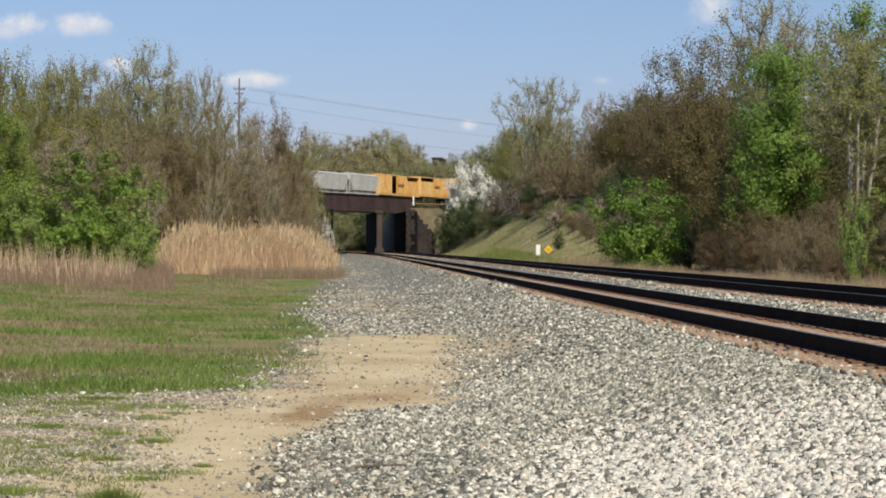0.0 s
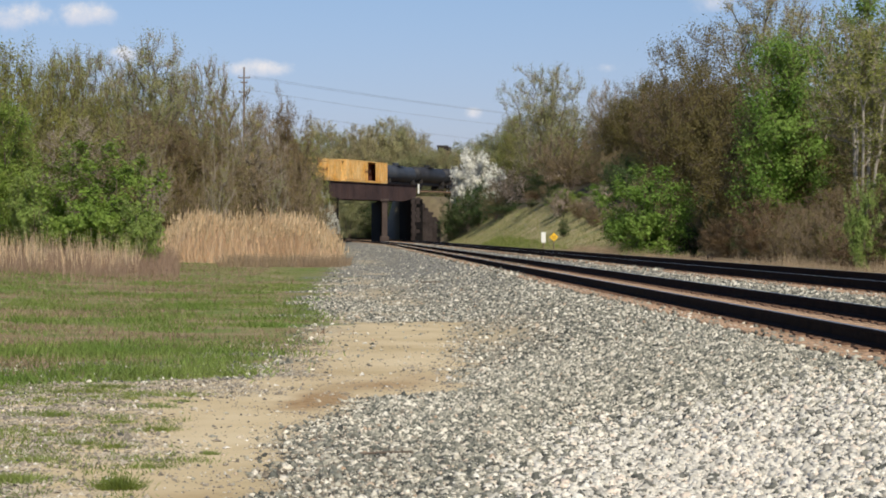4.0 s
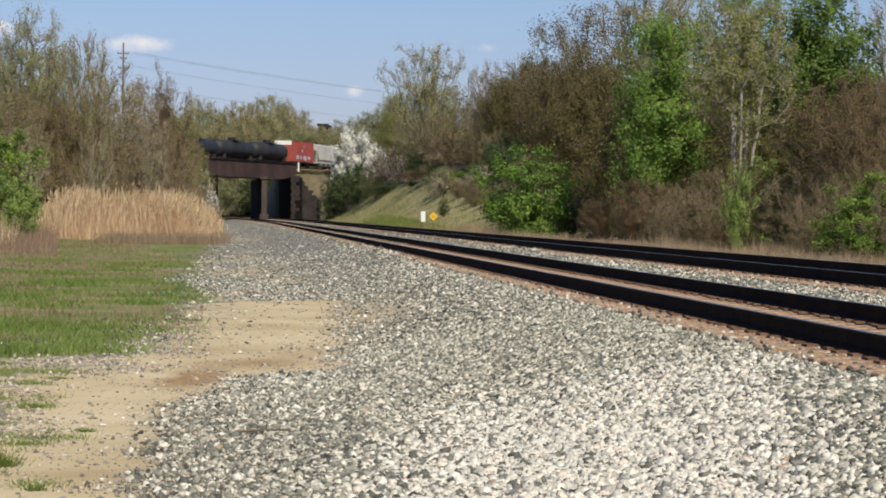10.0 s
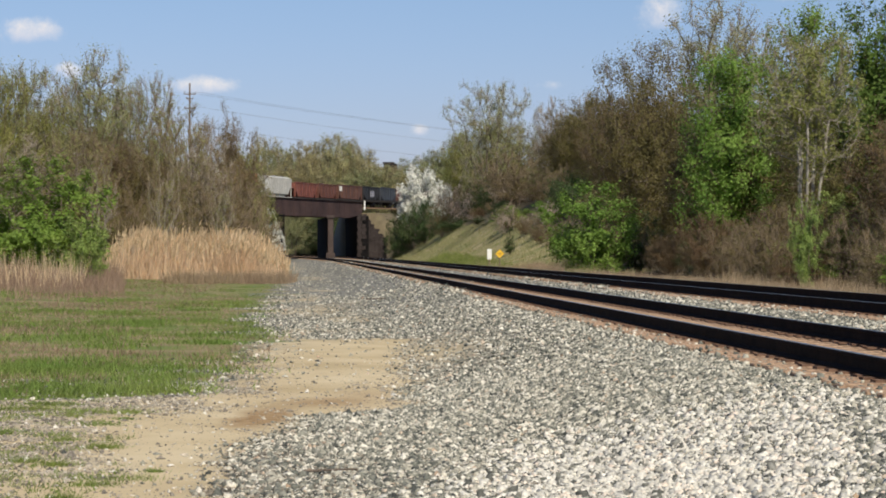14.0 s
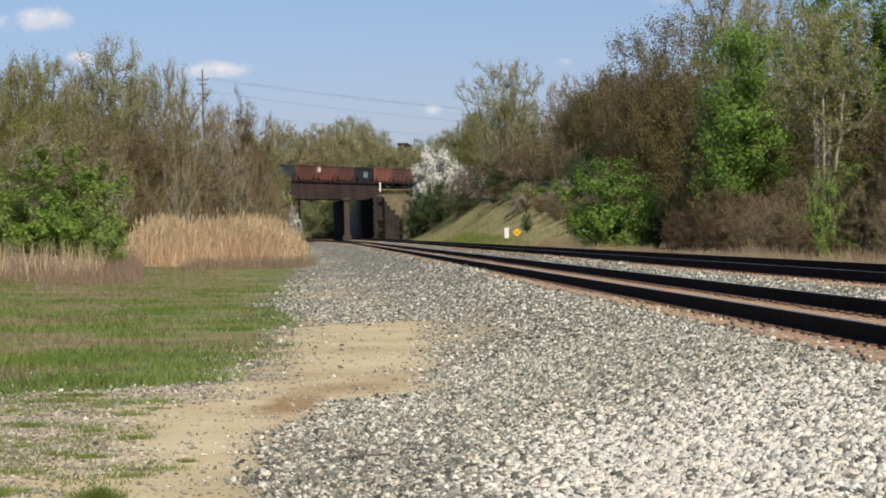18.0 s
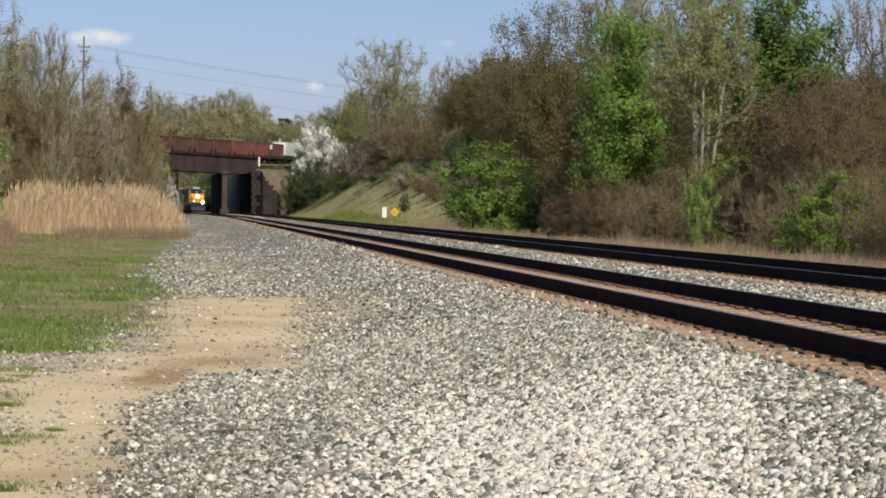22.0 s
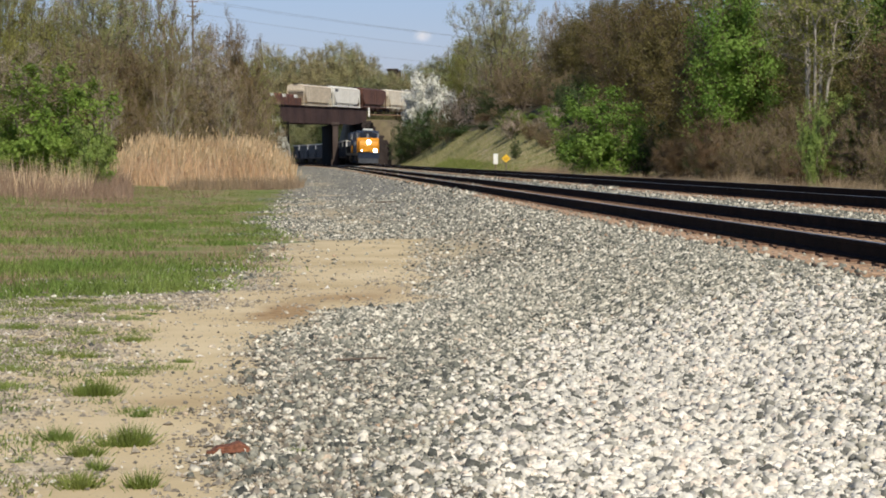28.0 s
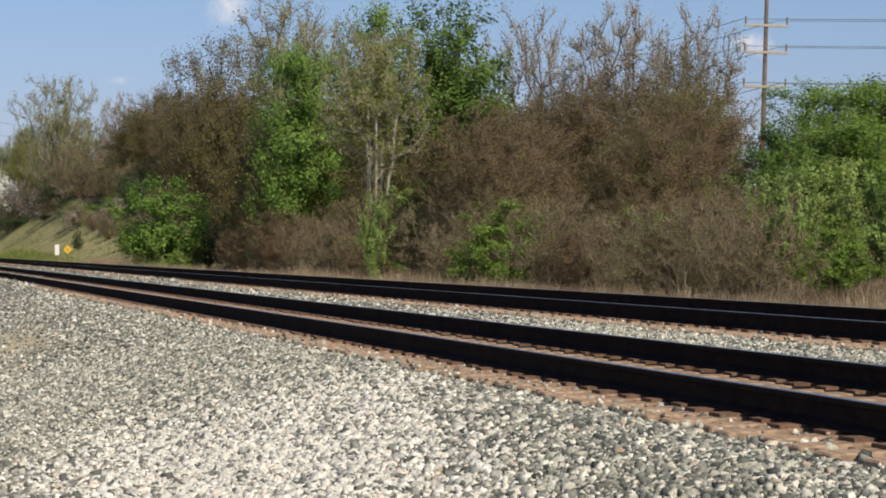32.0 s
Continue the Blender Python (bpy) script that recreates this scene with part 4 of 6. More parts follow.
def white_board(x, y):
    z = float(ground_z(x, y))
    root = tagged(empty("trackside_sign", pose(x, y, z, 0, 0, 2)), "white trackside board on a short post", "sign")
    part("post", boxes((-0.04, 0.04, 0.0, 0.05, -0.2, 2.05)), M["pole_wood"], root)
    part("board", boxes((-0.165, 0.165, -0.02, 0.0, 1.28, 2.06), bevel=0.008), M["white_paint"], root, "white rectangular board")
    return root


def diamond_sign(x, y):
    z = float(ground_z(x, y))
    root = tagged(empty("trackside_sign", pose(x, y, z, 0, 0, 2)), "yellow diamond trackside sign on a short post", "sign")
    part("post", boxes((-0.04, 0.04, 0.0, 0.05, -0.2, 1.7)), M["pole_wood"], root)
    bm = bmesh.new()
    prism(bm, [(-0.33, 1.70), (0, 1.37), (0.33, 1.70), (0, 2.03)], "y", -0.02, 0.0)
    part("board", bm, M["yellow_sign"], root, "yellow diamond board")
    for k, (a, w) in enumerate(((1.73, 0.17), (1.61, 0.12))):
        part("mark", boxes((-w, w, -0.024, -0.02, a - 0.03, a + 0.03)), M["sign_mark"], root, "faded mark in plain bars")
    return root


M["sign_mark"] = mat("faded_mark", (0.35, 0.2, 0.03), 0.6)
white_board(7.15, 176.0)
diamond_sign(7.92, 176.0)


# ---- power line ----
def power_pole(x, y, top, arms, lean, turn, label, thick=1.0):
    z = float(ground_z(x, y))
    h = top - z
    root = tagged(empty("power_pole", pose(x, y, z, 0, lean, turn)), label, "power pole", "poles of the power line")
    part("pole", rod(bmesh.new(), (0, 0, -0.5), (0, 0, h), 0.16 * thick, 0.10 * thick, 8), M["pole_wood"], root)
    for k, (za, w) in enumerate(arms):
        zz = za - z
        arm = part("cross_arm", boxes((-w / 2, w / 2, -0.18, -0.06, zz - 0.07 * thick, zz + 0.07 * thick), bevel=0.01), M["arm"] if thick < 1.2 else M["pole_wood"], root)
        for sx in (-w / 2 + 0.05, w / 2 - 0.05):
            part("insulator", rod(bmesh.new(), (sx, -0.12, zz + 0.05), (sx, -0.12, zz + 0.45), 0.05 * thick, 0.04 * thick, 6), M["pole_wood"], arm)
    return root


M["arm"] = mat("grey_arm", (0.40, 0.34, 0.26), 0.8, 0, 0.2, 2)
M["wire"] = mat("wire", (0.22, 0.24, 0.27), 0.5, 0.2, 0.1, 1)
FAR_POLE = (-43.0, 500.0, 37.0)
power_pole(*FAR_POLE[:2], 36.9, ((34.6, 2.4), (33.6, 1.4), (31.6, 2.2)), 0.0, 8, "distant wooden power pole with cross-arms", 1.6)
NEAR_POLE = (41.0, 118.0)
power_pole(*NEAR_POLE, 14.4, ((12.8, 2.25), (11.4, 2.25), (9.6, 2.25)), 1.6, -12, "wooden power pole with three cross-arms")


def wire(a, b, sag, r=0.02):
    a, b = Vector(a), Vector(b)
    pts = []
    for i in range(17):
        t = i / 16
        p = a.lerp(b, t)
        p.z -= 4 * sag * t * (1 - t)
        pts.append(p)
    v, f = cable(pts, r)
    return tagged(mesh_ob("power_line", v, f, M["wire"]), "thin sagging power line wire", "wire", "wires of the power line")


for z, dx in ((35.1, 1.2), (35.1, -1.2), (32.1, 1.1), (28.2, 1.1)):
    wire((FAR_POLE[0] + dx, FAR_POLE[1], z), (150, 690, z - 4), 4.5, 0.024)
for z in (13.1, 11.7, 9.8):
    for dx in (-1.05, 1.05):
        wire((NEAR_POLE[0] + dx, NEAR_POLE[1] + 0.3 * dx, z), (105 + dx, 95, z + 1.6), 0.8, 0.018)
        wire((NEAR_POLE[0] + dx, NEAR_POLE[1] + 0.3 * dx, z), (22 + dx, 190, z - 2.5), 1.0, 0.018)

# a distant dark block over the trees
hut = tagged(empty("distant_tower", pose(-1.0, 640, 0)), "distant dark brown block rising over the trees", "tower")
part("block", boxes((-1.8, 1.8, -2, 2, 20.0, 25.4), bevel=0.1), M["stone_block"], hut)
part("leg", boxes((-1.4, 1.4, -1.6, 1.6, -1.0, 20.0)), M["stone_block"], hut)
part("roof", boxes((-2.1, 1.0, -2.2, 2.2, 25.4, 25.8)), M["stone_block"], hut)


# ---- trains ----
CARS = []      # upper train: thing, centre along the train
LOWER = []     # lower train: thing, distance behind the front


def paint(name, base, var=0.2, h2=None, rough=0.6):
    return mat(name, base, rough, 0.0, var, 0.35, 0.05, h2, fine=10)


M["p_grey"] = paint("faded_grey_paint", (0.44, 0.425, 0.375), 0.22, (0.57, 0.55, 0.49))
M["p_white"] = paint("faded_white_paint", (0.74, 0.71, 0.63), 0.14, (0.82, 0.79, 0.71))
M["p_cream"] = paint("faded_cream_paint", (0.66, 0.58, 0.45), 0.18, (0.76, 0.69, 0.56))
M["p_beige"] = paint("weathered_beige_paint", (0.52, 0.43, 0.31), 0.25, (0.63, 0.54, 0.41))
M["p_brown"] = paint("rusted_brown_paint", (0.09, 0.045, 0.035), 0.35, (0.16, 0.075, 0.05))
M["p_rust"] = paint("rust_red_paint", (0.16, 0.055, 0.042), 0.35, (0.23, 0.085, 0.06))
M["p_rust_dark"] = paint("dark_rust_paint", (0.11, 0.045, 0.035), 0.3, (0.16, 0.07, 0.05))
M["p_orange"] = paint("orange_rust_paint", (0.21, 0.075, 0.05), 0.3, (0.28, 0.11, 0.07))
M["p_black"] = paint("sooty_black_paint", (0.018, 0.019, 0.022), 0.3, (0.035, 0.034, 0.036))
M["p_slate"] = paint("dark_slate_paint", (0.035, 0.042, 0.055), 0.3, (0.06, 0.065, 0.075))
M["p_yellow"] = paint("faded_yellow_paint", (0.70, 0.36, 0.075), 0.22, (0.80, 0.53, 0.22))
M["p_red"] = paint("dull_red_paint", (0.34, 0.06, 0.045), 0.2, (0.42, 0.095, 0.07))
M["p_silver"] = paint("silver_paint", (0.50, 0.50, 0.47), 0.12, (0.58, 0.58, 0.54))
M["p_navy"] = paint("dark_blue_paint", (0.012, 0.018, 0.035), 0.3, (0.022, 0.03, 0.05), 0.4)
M["p_gold"] = paint("golden_yellow_paint", (0.62, 0.25, 0.015), 0.15, (0.68, 0.31, 0.03), 0.4)
M["steel"] = paint("dirty_steel", (0.03, 0.026, 0.023), 0.3, (0.055, 0.045, 0.038), 0.7)
M["coal"] = mat("coal", (0.015, 0.015, 0.016), 0.9, 0, 0.4, 3, 0.5)
M["window"] = mat("dark_glass", (0.01, 0.012, 0.015), 0.08, 0, 0.05, 1, 0, None, 0, 0.5)
M["graffiti"] = paint("pale_graffiti", (0.5, 0.48, 0.5), 0.3, (0.35, 0.38, 0.5))


def glow(name, colour, strength):
    m = bpy.data.materials.new(name)
    m.use_nodes = True
    b = m.node_tree.nodes["Principled BSDF"]
    b.inputs["Base Color"].default_value = (*colour, 1)
    b.inputs["Emission Color"].default_value = (*colour, 1)
    b.inputs["Emission Strength"].default_value = strength
    return m


M["lamp"] = glow("lit_headlight", (1.0, 0.86, 0.62), 30)
SHARED = {}


def share(key, build, material):
    """One mesh for parts that are alike."""
    if key not in SHARED:
        bm = build()
        me = bpy.data.meshes.new(key)
        bmesh.ops.recalc_face_normals(bm, faces=bm.faces)
        bm.to_mesh(me)
        bm.free()
        me.materials.append(material)
        SHARED[key] = me
    return SHARED[key]


def sub(name, key, build, material, parent, at=(0, 0, 0)):
    ob = new(name, share(key, build, material))
    ob.parent = parent
    ob.location = at
    return ob


def wheel_mesh():
    bm = bmesh.new()
    for s in (-0.75, 0.75):
        rod(bm, (s - 0.065, 0, 0), (s + 0.065, 0, 0), 0.46, 0.46, 12)
    rod(bm, (-0.75, 0, 0), (0.75, 0, 0), 0.08, 0.08, 6)
    return bm


def truck(parent, y, axles=2, base=1.75):
    t = sub("truck", "truck%d" % axles, lambda: boxes(*[(s - 0.07, s + 0.07, -base * (axles - 1) / 2 - 0.35, base * (axles - 1) / 2 + 0.35, 0.4, 0.72) for s in (-0.98, 0.98)], (-0.98, 0.98, -0.2, 0.2, 0.55, 0.85)), M["steel"], parent, (0, y, 0))
    for i in range(axles):
        sub("wheelset", "wheelset", wheel_mesh, M["steel"], t, (0, (i - (axles - 1) / 2) * base, 0.46))
    return t


def coupler(parent, y):
    sub("coupler", "coupler", lambda: boxes((-0.12, 0.12, -0.55, 0.55, 0.72, 0.98), bevel=0.03), M["steel"], parent, (0, y, 0))


def car_base(name, label, L):
    root = tagged(empty(name), label, "freight car", "cars of the upper train")
    truck(root, L / 2 - 2.0)
    truck(root, -L / 2 + 2.0)
    coupler(root, L / 2 - 0.1)
    coupler(root, -L / 2 + 0.1)
    return root


def covered_hopper(c0, c1, colour, label, patch=None):
    L = c1 - c0 - 0.5
    r = car_base("hopper_car", label, L)
    a, b = L / 2 - 0.35, L / 2 - 2.6
    bm = bmesh.new()
    prism(bm, [(-a, 4.25), (-a, 3.4), (-b - 0.6, 1.5), (b + 0.6, 1.5), (a, 3.4), (a, 4.25)], "x", -1.55, 1.55)
    bmesh.ops.bevel(bm, geom=list(bm.edges), offset=0.12, segments=2, affect="EDGES")
    part("body", bm, colour, r)
    bm = bmesh.new()
    prism(bm, [(-1.5, 4.2), (1.5, 4.2), (0.9, 4.5), (-0.9, 4.5)], "y", -a + 0.05, a - 0.05)
    part("roof", bm, colour, r)
    part("running_board", boxes((-0.45, 0.45, -a - 0.2, a + 0.2, 4.58, 4.63)), M["steel"], r)
    for i in range(4):
        sub("hatch", "hatch", lambda: boxes((-0.35, 0.35, -0.9, 0.9, 0, 0.16), bevel=0.03), M["p_grey"], r, (0, -a * 0.72 + i * a * 0.48, 4.5))
    part("sill", boxes((-1.5, 1.5, -L / 2, L / 2, 0.95, 1.2)), colour, r)
    for i in range(3):
        bm = bmesh.new()
        y = (i - 1) * b * 0.62
        prism(bm, [(y - 1.7, 1.5), (y + 1.7, 1.5), (y + 0.5, 0.45), (y - 0.5, 0.45)], "x", -1.2, 1.2)
        part("chute", bm, colour, r)
    for s in (-1, 1):
        for e in (-1, 1):
            part("end_post", boxes((s * 1.45 - 0.06, s * 1.45 + 0.06, e * (L / 2 - 0.45) - 0.06, e * (L / 2 - 0.45) + 0.06, 1.2, 4.2)), colour, r)
    for i in range(9):
        y = -b + i * b / 4
        for s in (-1, 1):
            sub("rib", "hopper_rib" + colour.name, lambda: boxes((-0.015, 0.015, -0.04, 0.04, 1.6, 4.1)), colour, r, (s * 1.555, y, 0))
    if patch:
        part("patch", boxes((-1.575, -1.56, a - 2.6, a - 1.0, 3.55, 4.05)), M[patch], r, "small painted mark in plain bars")
    CARS.append((r, (c0 + c1) / 2))
    return r


def open_hopper(c0, c1, colour, label, square=False, marks=False):
    L = c1 - c0 - 0.45
    r = car_base("hopper_car", label, L)
    a = L / 2 - 0.3
    bm = bmesh.new()
    prism(bm, [(-a, 3.55), (-a, 2.6), (-a + 1.6, 1.25), (a - 1.6, 1.25), (a, 2.6), (a, 3.55)], "x", -1.5, 1.5)
    part("body", bm, colour, r)
    part("top_chord", boxes((-1.58, -1.45, -a - 0.1, a + 0.1, 3.5, 3.68), (1.45, 1.58, -a - 0.1, a + 0.1, 3.5, 3.68)), colour, r)
    part("sill", boxes((-1.5, 1.5, -L / 2, L / 2, 0.9, 1.15)), M["steel"], r)
    part("load", boxes((-1.42, 1.42, -a + 0.1, a - 0.1, 3.4, 3.58)), M["coal"], r, "dark load just under the rim")
    n = 6
    for i in range(n + 1):
        y = -a + 0.1 + i * (2 * a - 0.2) / n
        for s in (-1, 1):
            sub("rib", "open_rib" + colour.name, lambda: boxes((-0.05, 0.05, -0.05, 0.05, 1.3, 3.5)), colour, r, (s * 1.54, y, 0))
    for e in (-1, 1):
        for s in (-1, 1):
            part("end_post", boxes((s * 1.4 - 0.07, s * 1.4 + 0.07, e * (L / 2 - 0.35) - 0.07, e * (L / 2 - 0.35) + 0.07, 1.1, 3.5)), colour, r)
    if square:
        part("panel", boxes((-1.62, -1.595, a - 1.9, a - 0.3, 2.55, 3.35)), M["p_white"], r, "white square panel on the side")
    if marks:
        for i in range(3):
            part("mark", boxes((-1.62, -1.595, -1.4 + i * 0.9, -1.0 + i * 0.9, 1.8, 2.9)), M["graffiti"], r, "pale painted bars")
    CARS.append((r, (c0 + c1) / 2))
    return r


def tank_car(mid, L, colour, label):
    r = car_base("tank_car", label, L)
    bm = bmesh.new()
    prof = [(0.0, -L / 2 + 0.5), (0.8, -L / 2 + 0.6), (1.25, -L / 2 + 0.85), (1.48, -L / 2 + 1.3)]
    prof = prof + [(q, -y) for q, y in prof[::-1]]
    rings = []
    n = 18
    for rad, y in prof:
        rings.append([bm.verts.new((max(rad, 0.02) * math.cos(2 * math.pi * i / n), y, 2.75 + max(rad, 0.02) * math.sin(2 * math.pi * i / n))) for i in range(n)])
    for p, q in zip(rings, rings[1:]):
        for i in range(n):
            bm.faces.new((p[i], p[(i + 1) % n], q[(i + 1) % n], q[i]))
    t = part("tank", bm, colour, r)
    for p in t.data.polygons:
        p.use_smooth = True
    part("dome", rod(bmesh.new(), (0, 0, 4.15), (0, 0, 4.75), 0.62, 0.6, 12), colour, r)
    part("walkway", boxes((-1.3, 1.3, -1.6, 1.6, 4.2, 4.25)), M["steel"], r)
    bm = bmesh.new()
    for s in (-1.3, 1.3):
        for y in (-1.6, 0, 1.6):
            rod(bm, (s, y, 4.25), (s, y, 4.95), 0.03, 0.03, 4)
        rod(bm, (s, -1.6, 4.95), (s, 1.6, 4.95), 0.03, 0.03, 4)
    part("railing", bm, M["steel"], r)
    part("sill", boxes((-0.5, 0.5, -L / 2, L / 2, 0.85, 1.3)), M["steel"], r)
    for e in (-1, 1):
        part("saddle", boxes((-1.3, 1.3, e * (L / 2 - 2.2) - 0.3, e * (L / 2 - 2.2) + 0.3, 1.1, 1.8)), M["steel"], r)
        part("platform", boxes((-1.5, 1.5, e * (L / 2 - 0.5) - 0.5, e * (L / 2 - 0.5) + 0.5, 1.2, 1.28)), M["steel"], r)
    for i in range(3):
        part("mark", boxes((-1.50, -1.47, -L / 4 + i * L / 6, -L / 4 + i * L / 6 + rng.uniform(0.3, 0.7), 2.6, 2.75)), M["p_slate"], r, "lettering shown as plain bars")
    CARS.append((r, mid))
    return r


def box_car(c0, c1):
    L = c1 - c0 - 0.5
    r = car_base("box_car", "bright red boxcar with a white end cap", L)
    a = L / 2 - 0.25
    part("body", boxes((-1.55, 1.55, -a, a, 1.05, 4.75), bevel=0.06), M["p_red"], r)
    part("roof", boxes((-1.6, 1.6, -a - 0.05, a + 0.05, 4.75, 4.87), bevel=0.04), M["p_rust"], r)
    part("end_cap", boxes((-1.58, 1.58, a, a + 0.05, 4.05, 4.86)), M["p_white"], r, "white band across the end")
    for s in (-1, 1):
        d = part("door", boxes((s * 1.55 - 0.06, s * 1.55 + 0.06, -1.9, 1.9, 1.15, 4.5), bevel=0.02), M["p_red"], r)
        for y in (-0.7, 0.7):
            part("door_rod", boxes((s * 1.62 - 0.03, s * 1.62 + 0.03, y - 0.04, y + 0.04, 1.2, 4.5)), M["p_rust"], d)
    for i in range(12):
        y = -a + 0.3 + i * (2 * a - 0.6) / 11
        if abs(y) > 2.0:
            for s in (-1, 1):
                sub("rib", "box_rib", lambda: boxes((-0.03, 0.03, -0.05, 0.05, 1.15, 4.65)), M["p_red"], r, (s * 1.56, y, 0))
    for i, (y, w, z, h) in enumerate(((3.4, 1.6, 1.9, 0.7), (1.2, 0.9, 1.9, 0.6), (-1.2, 1.8, 1.8, 0.8), (-3.8, 1.6, 1.9, 0.6), (0.4, 0.8, 3.1, 0.5), (-0.6, 0.5, 3.9, 0.5))):
        part("mark", boxes((-1.63, -1.615, y - w / 2, y + w / 2, z - h / 2, z + h / 2)), M["graffiti"], r, "painted lettering shown as plain bars")
    for z in (1.7, 2.4, 3.1, 3.8):
        part("end_rib", boxes((-1.4, 1.4, a, a + 0.06, z - 0.08, z + 0.08)), M["p_red"], r)
    part("sill", boxes((-1.4, 1.4, -L / 2, L / 2, 0.85, 1.05)), M["steel"], r)
    CARS.append((r, (c0 + c1) / 2))


def lumber_car(c0, c1, slots, recess):
    """A yellow car with tall side panels, dark gaps between them and an open upper part."""
    L = c1 - c0 - 0.4
    mid = (c0 + c1) / 2
    r = car_base("lumber_car", "bright yellow high-sided freight car with open bays", L)
    part("floor", boxes((-1.5, 1.5, -L / 2 + 0.1, L / 2 - 0.1, 0.95, 1.3)), M["p_yellow"], r)
    part("centre_wall", boxes((-0.12, 0.12, -L / 2 + 0.3, L / 2 - 0.3, 1.3, 4.3)), M["p_rust_dark"], r)
    part("top_chord", boxes((-1.5, 1.5, -L / 2 + 0.1, L / 2 - 0.1, 4.45, 4.62)), M["p_yellow"], r)
    for e in (-1, 1):
        part("bulkhead", boxes((-1.5, 1.5, e * (L / 2 - 0.3) - 0.15, e * (L / 2 - 0.3) + 0.15, 1.3, 4.5)), M["p_yellow"], r)
    step = 1.55
    n = int((L - 0.8) / step)
    for i in range(n):
        y0 = L / 2 - 0.4 - (i + 1) * (L - 0.8) / n + 0.05
        y1 = y0 + (L - 0.8) / n - 0.1
        c = mid - (y0 + y1) / 2
        if any(a < c < b for a, b in slots):
            continue
        top = 3.75 if recess[0] < c < recess[1] else 4.4
        for s in (-1, 1):
            part("side_panel", boxes((s * 1.5 - 0.05, s * 1.5 + 0.05, y0, y1, 1.3, top), bevel=0.015), M["p_yellow"], r)
            part("stake", boxes((s * 1.56 - 0.05, s * 1.56 + 0.05, y0 - 0.06, y0 + 0.06, 1.1, top)), M["p_yellow"], r)
    for k in range(7):
        part("mark", boxes((-1.63, -1.61, -1.6 + k * 0.5, -1.32 + k * 0.5, 2.6, 3.2 - 0.15 * (k % 3))), M["p_brown"], r, "lettering shown as plain bars")
    CARS.append((r, mid))


def gondola(c0, c1):
    L = c1 - c0 - 0.5
    r = car_base("gondola_car", "dark low-sided gondola car loaded with rusty scrap", L)
    a = L / 2 - 0.2
    bm = boxes((-1.5, -1.42, -a, a, 1.0, 2.3), (1.42, 1.5, -a, a, 1.0, 2.3), (-1.42, 1.42, -a, -a + 0.08, 1.0, 2.3), (-1.42, 1.42, a - 0.08, a, 1.0, 2.3), (-1.42, 1.42, -a + 0.08, a - 0.08, 1.0, 1.15))
    part("body", bm, M["p_brown"], r)
    for i in range(10):
        y = -a + 0.2 + i * (2 * a - 0.4) / 9
        for s in (-1, 1):
            sub("rib", "gondola_rib", lambda: boxes((-0.04, 0.04, -0.06, 0.06, 1.05, 2.25)), M["p_brown"], r, (s * 1.53, y, 0))
    for i in range(8):
        y = -a + 1.2 + i * (2 * a - 2.4) / 7
        bm = bmesh.new()
        rod(bm, (-1.1, y, 2.15), (1.1, y, 2.15), 0.72, 0.72, 10)
        part("scrap_coil", bm, M["p_rust_dark"] if i % 3 else M["p_grey"], r, "rusty round coil of scrap")
    CARS.append((r, (c0 + c1) / 2))


def short_silver(c0, c1):
    L = c1 - c0 - 0.5
    r = car_base("hopper_car", "short silver rounded covered hopper car", L)
    a = L / 2 - 0.4
    bm = bmesh.new()
    prism(bm, [(-a, 2.9), (-a + 0.25, 3.6), (-a + 1.0, 4.05), (a - 1.0, 4.05), (a - 0.25, 3.6), (a, 2.9), (a, 1.4), (-a, 1.4)], "x", -1.5, 1.5)
    bmesh.ops.bevel(bm, geom=list(bm.edges), offset=0.2, segments=2, affect="EDGES")
    part("body", bm, M["p_silver"], r)
    part("vent_pipe", rod(bmesh.new(), (0, a - 1.2, 4.0), (0, a - 1.2, 4.75), 0.16, 0.16, 8), M["p_grey"], r)
    part("sill", boxes((-1.5, 1.5, -L / 2, L / 2, 0.9, 1.2)), M["steel"], r)
    part("side_band", boxes((-1.53, -1.5, -a + 0.3, a - 0.3, 2.2, 2.35)), M["p_grey"], r)
    CARS.append((r, (c0 + c1) / 2))


covered_hopper(0.0, 20.4, M["p_grey"], "long weathered grey covered hopper car")
covered_hopper(20.6, 37.7, M["p_grey"], "weathered grey covered hopper car with a white end", None)
lumber_car(37.9, 62.4, ((44.6, 47.9),), (54.8, 71.5))
lumber_car(62.6, 84.9, ((83.0, 86.0),), (54.8, 71.5))
lumber_car(85.1, 108.4, ((97.2, 101.6),), (0, 0))
for k in range(6):
    tank_car(117.8 + 19.6 * k, 18.6, M["p_slate"] if k == 0 else M["p_black"], "bluish-black tank car with a domed top" if k == 0 else "black tank car with a domed top")
box_car(225.2, 240.4)
covered_hopper(241.6, 257.6, M["p_grey"], "pale grey covered hopper car")
HOP = [258.4, 271, 282.5, 297.8, 309, 320.2, 330.6, 341.5, 352.6, 364.4, 375.5, 386.6, 398, 409.5, 420.3, 431.9, 442.4, 452.9]
LOOK = [("p_rust", 0, 0), ("p_rust_dark", 0, 0), ("p_brown", 1, 0), ("p_black", 0, 1), ("p_slate", 0, 0), ("p_rust_dark", 0, 0), ("p_rust", 1, 0), ("p_rust_dark", 0, 0), ("p_black", 0, 1), ("p_orange", 0, 0), ("p_brown", 0, 0), ("p_brown", 0, 0), ("p_brown", 0, 0), ("p_rust_dark", 0, 0), ("p_rust", 0, 0), ("p_rust", 0, 0), ("p_rust_dark", 1, 0)]
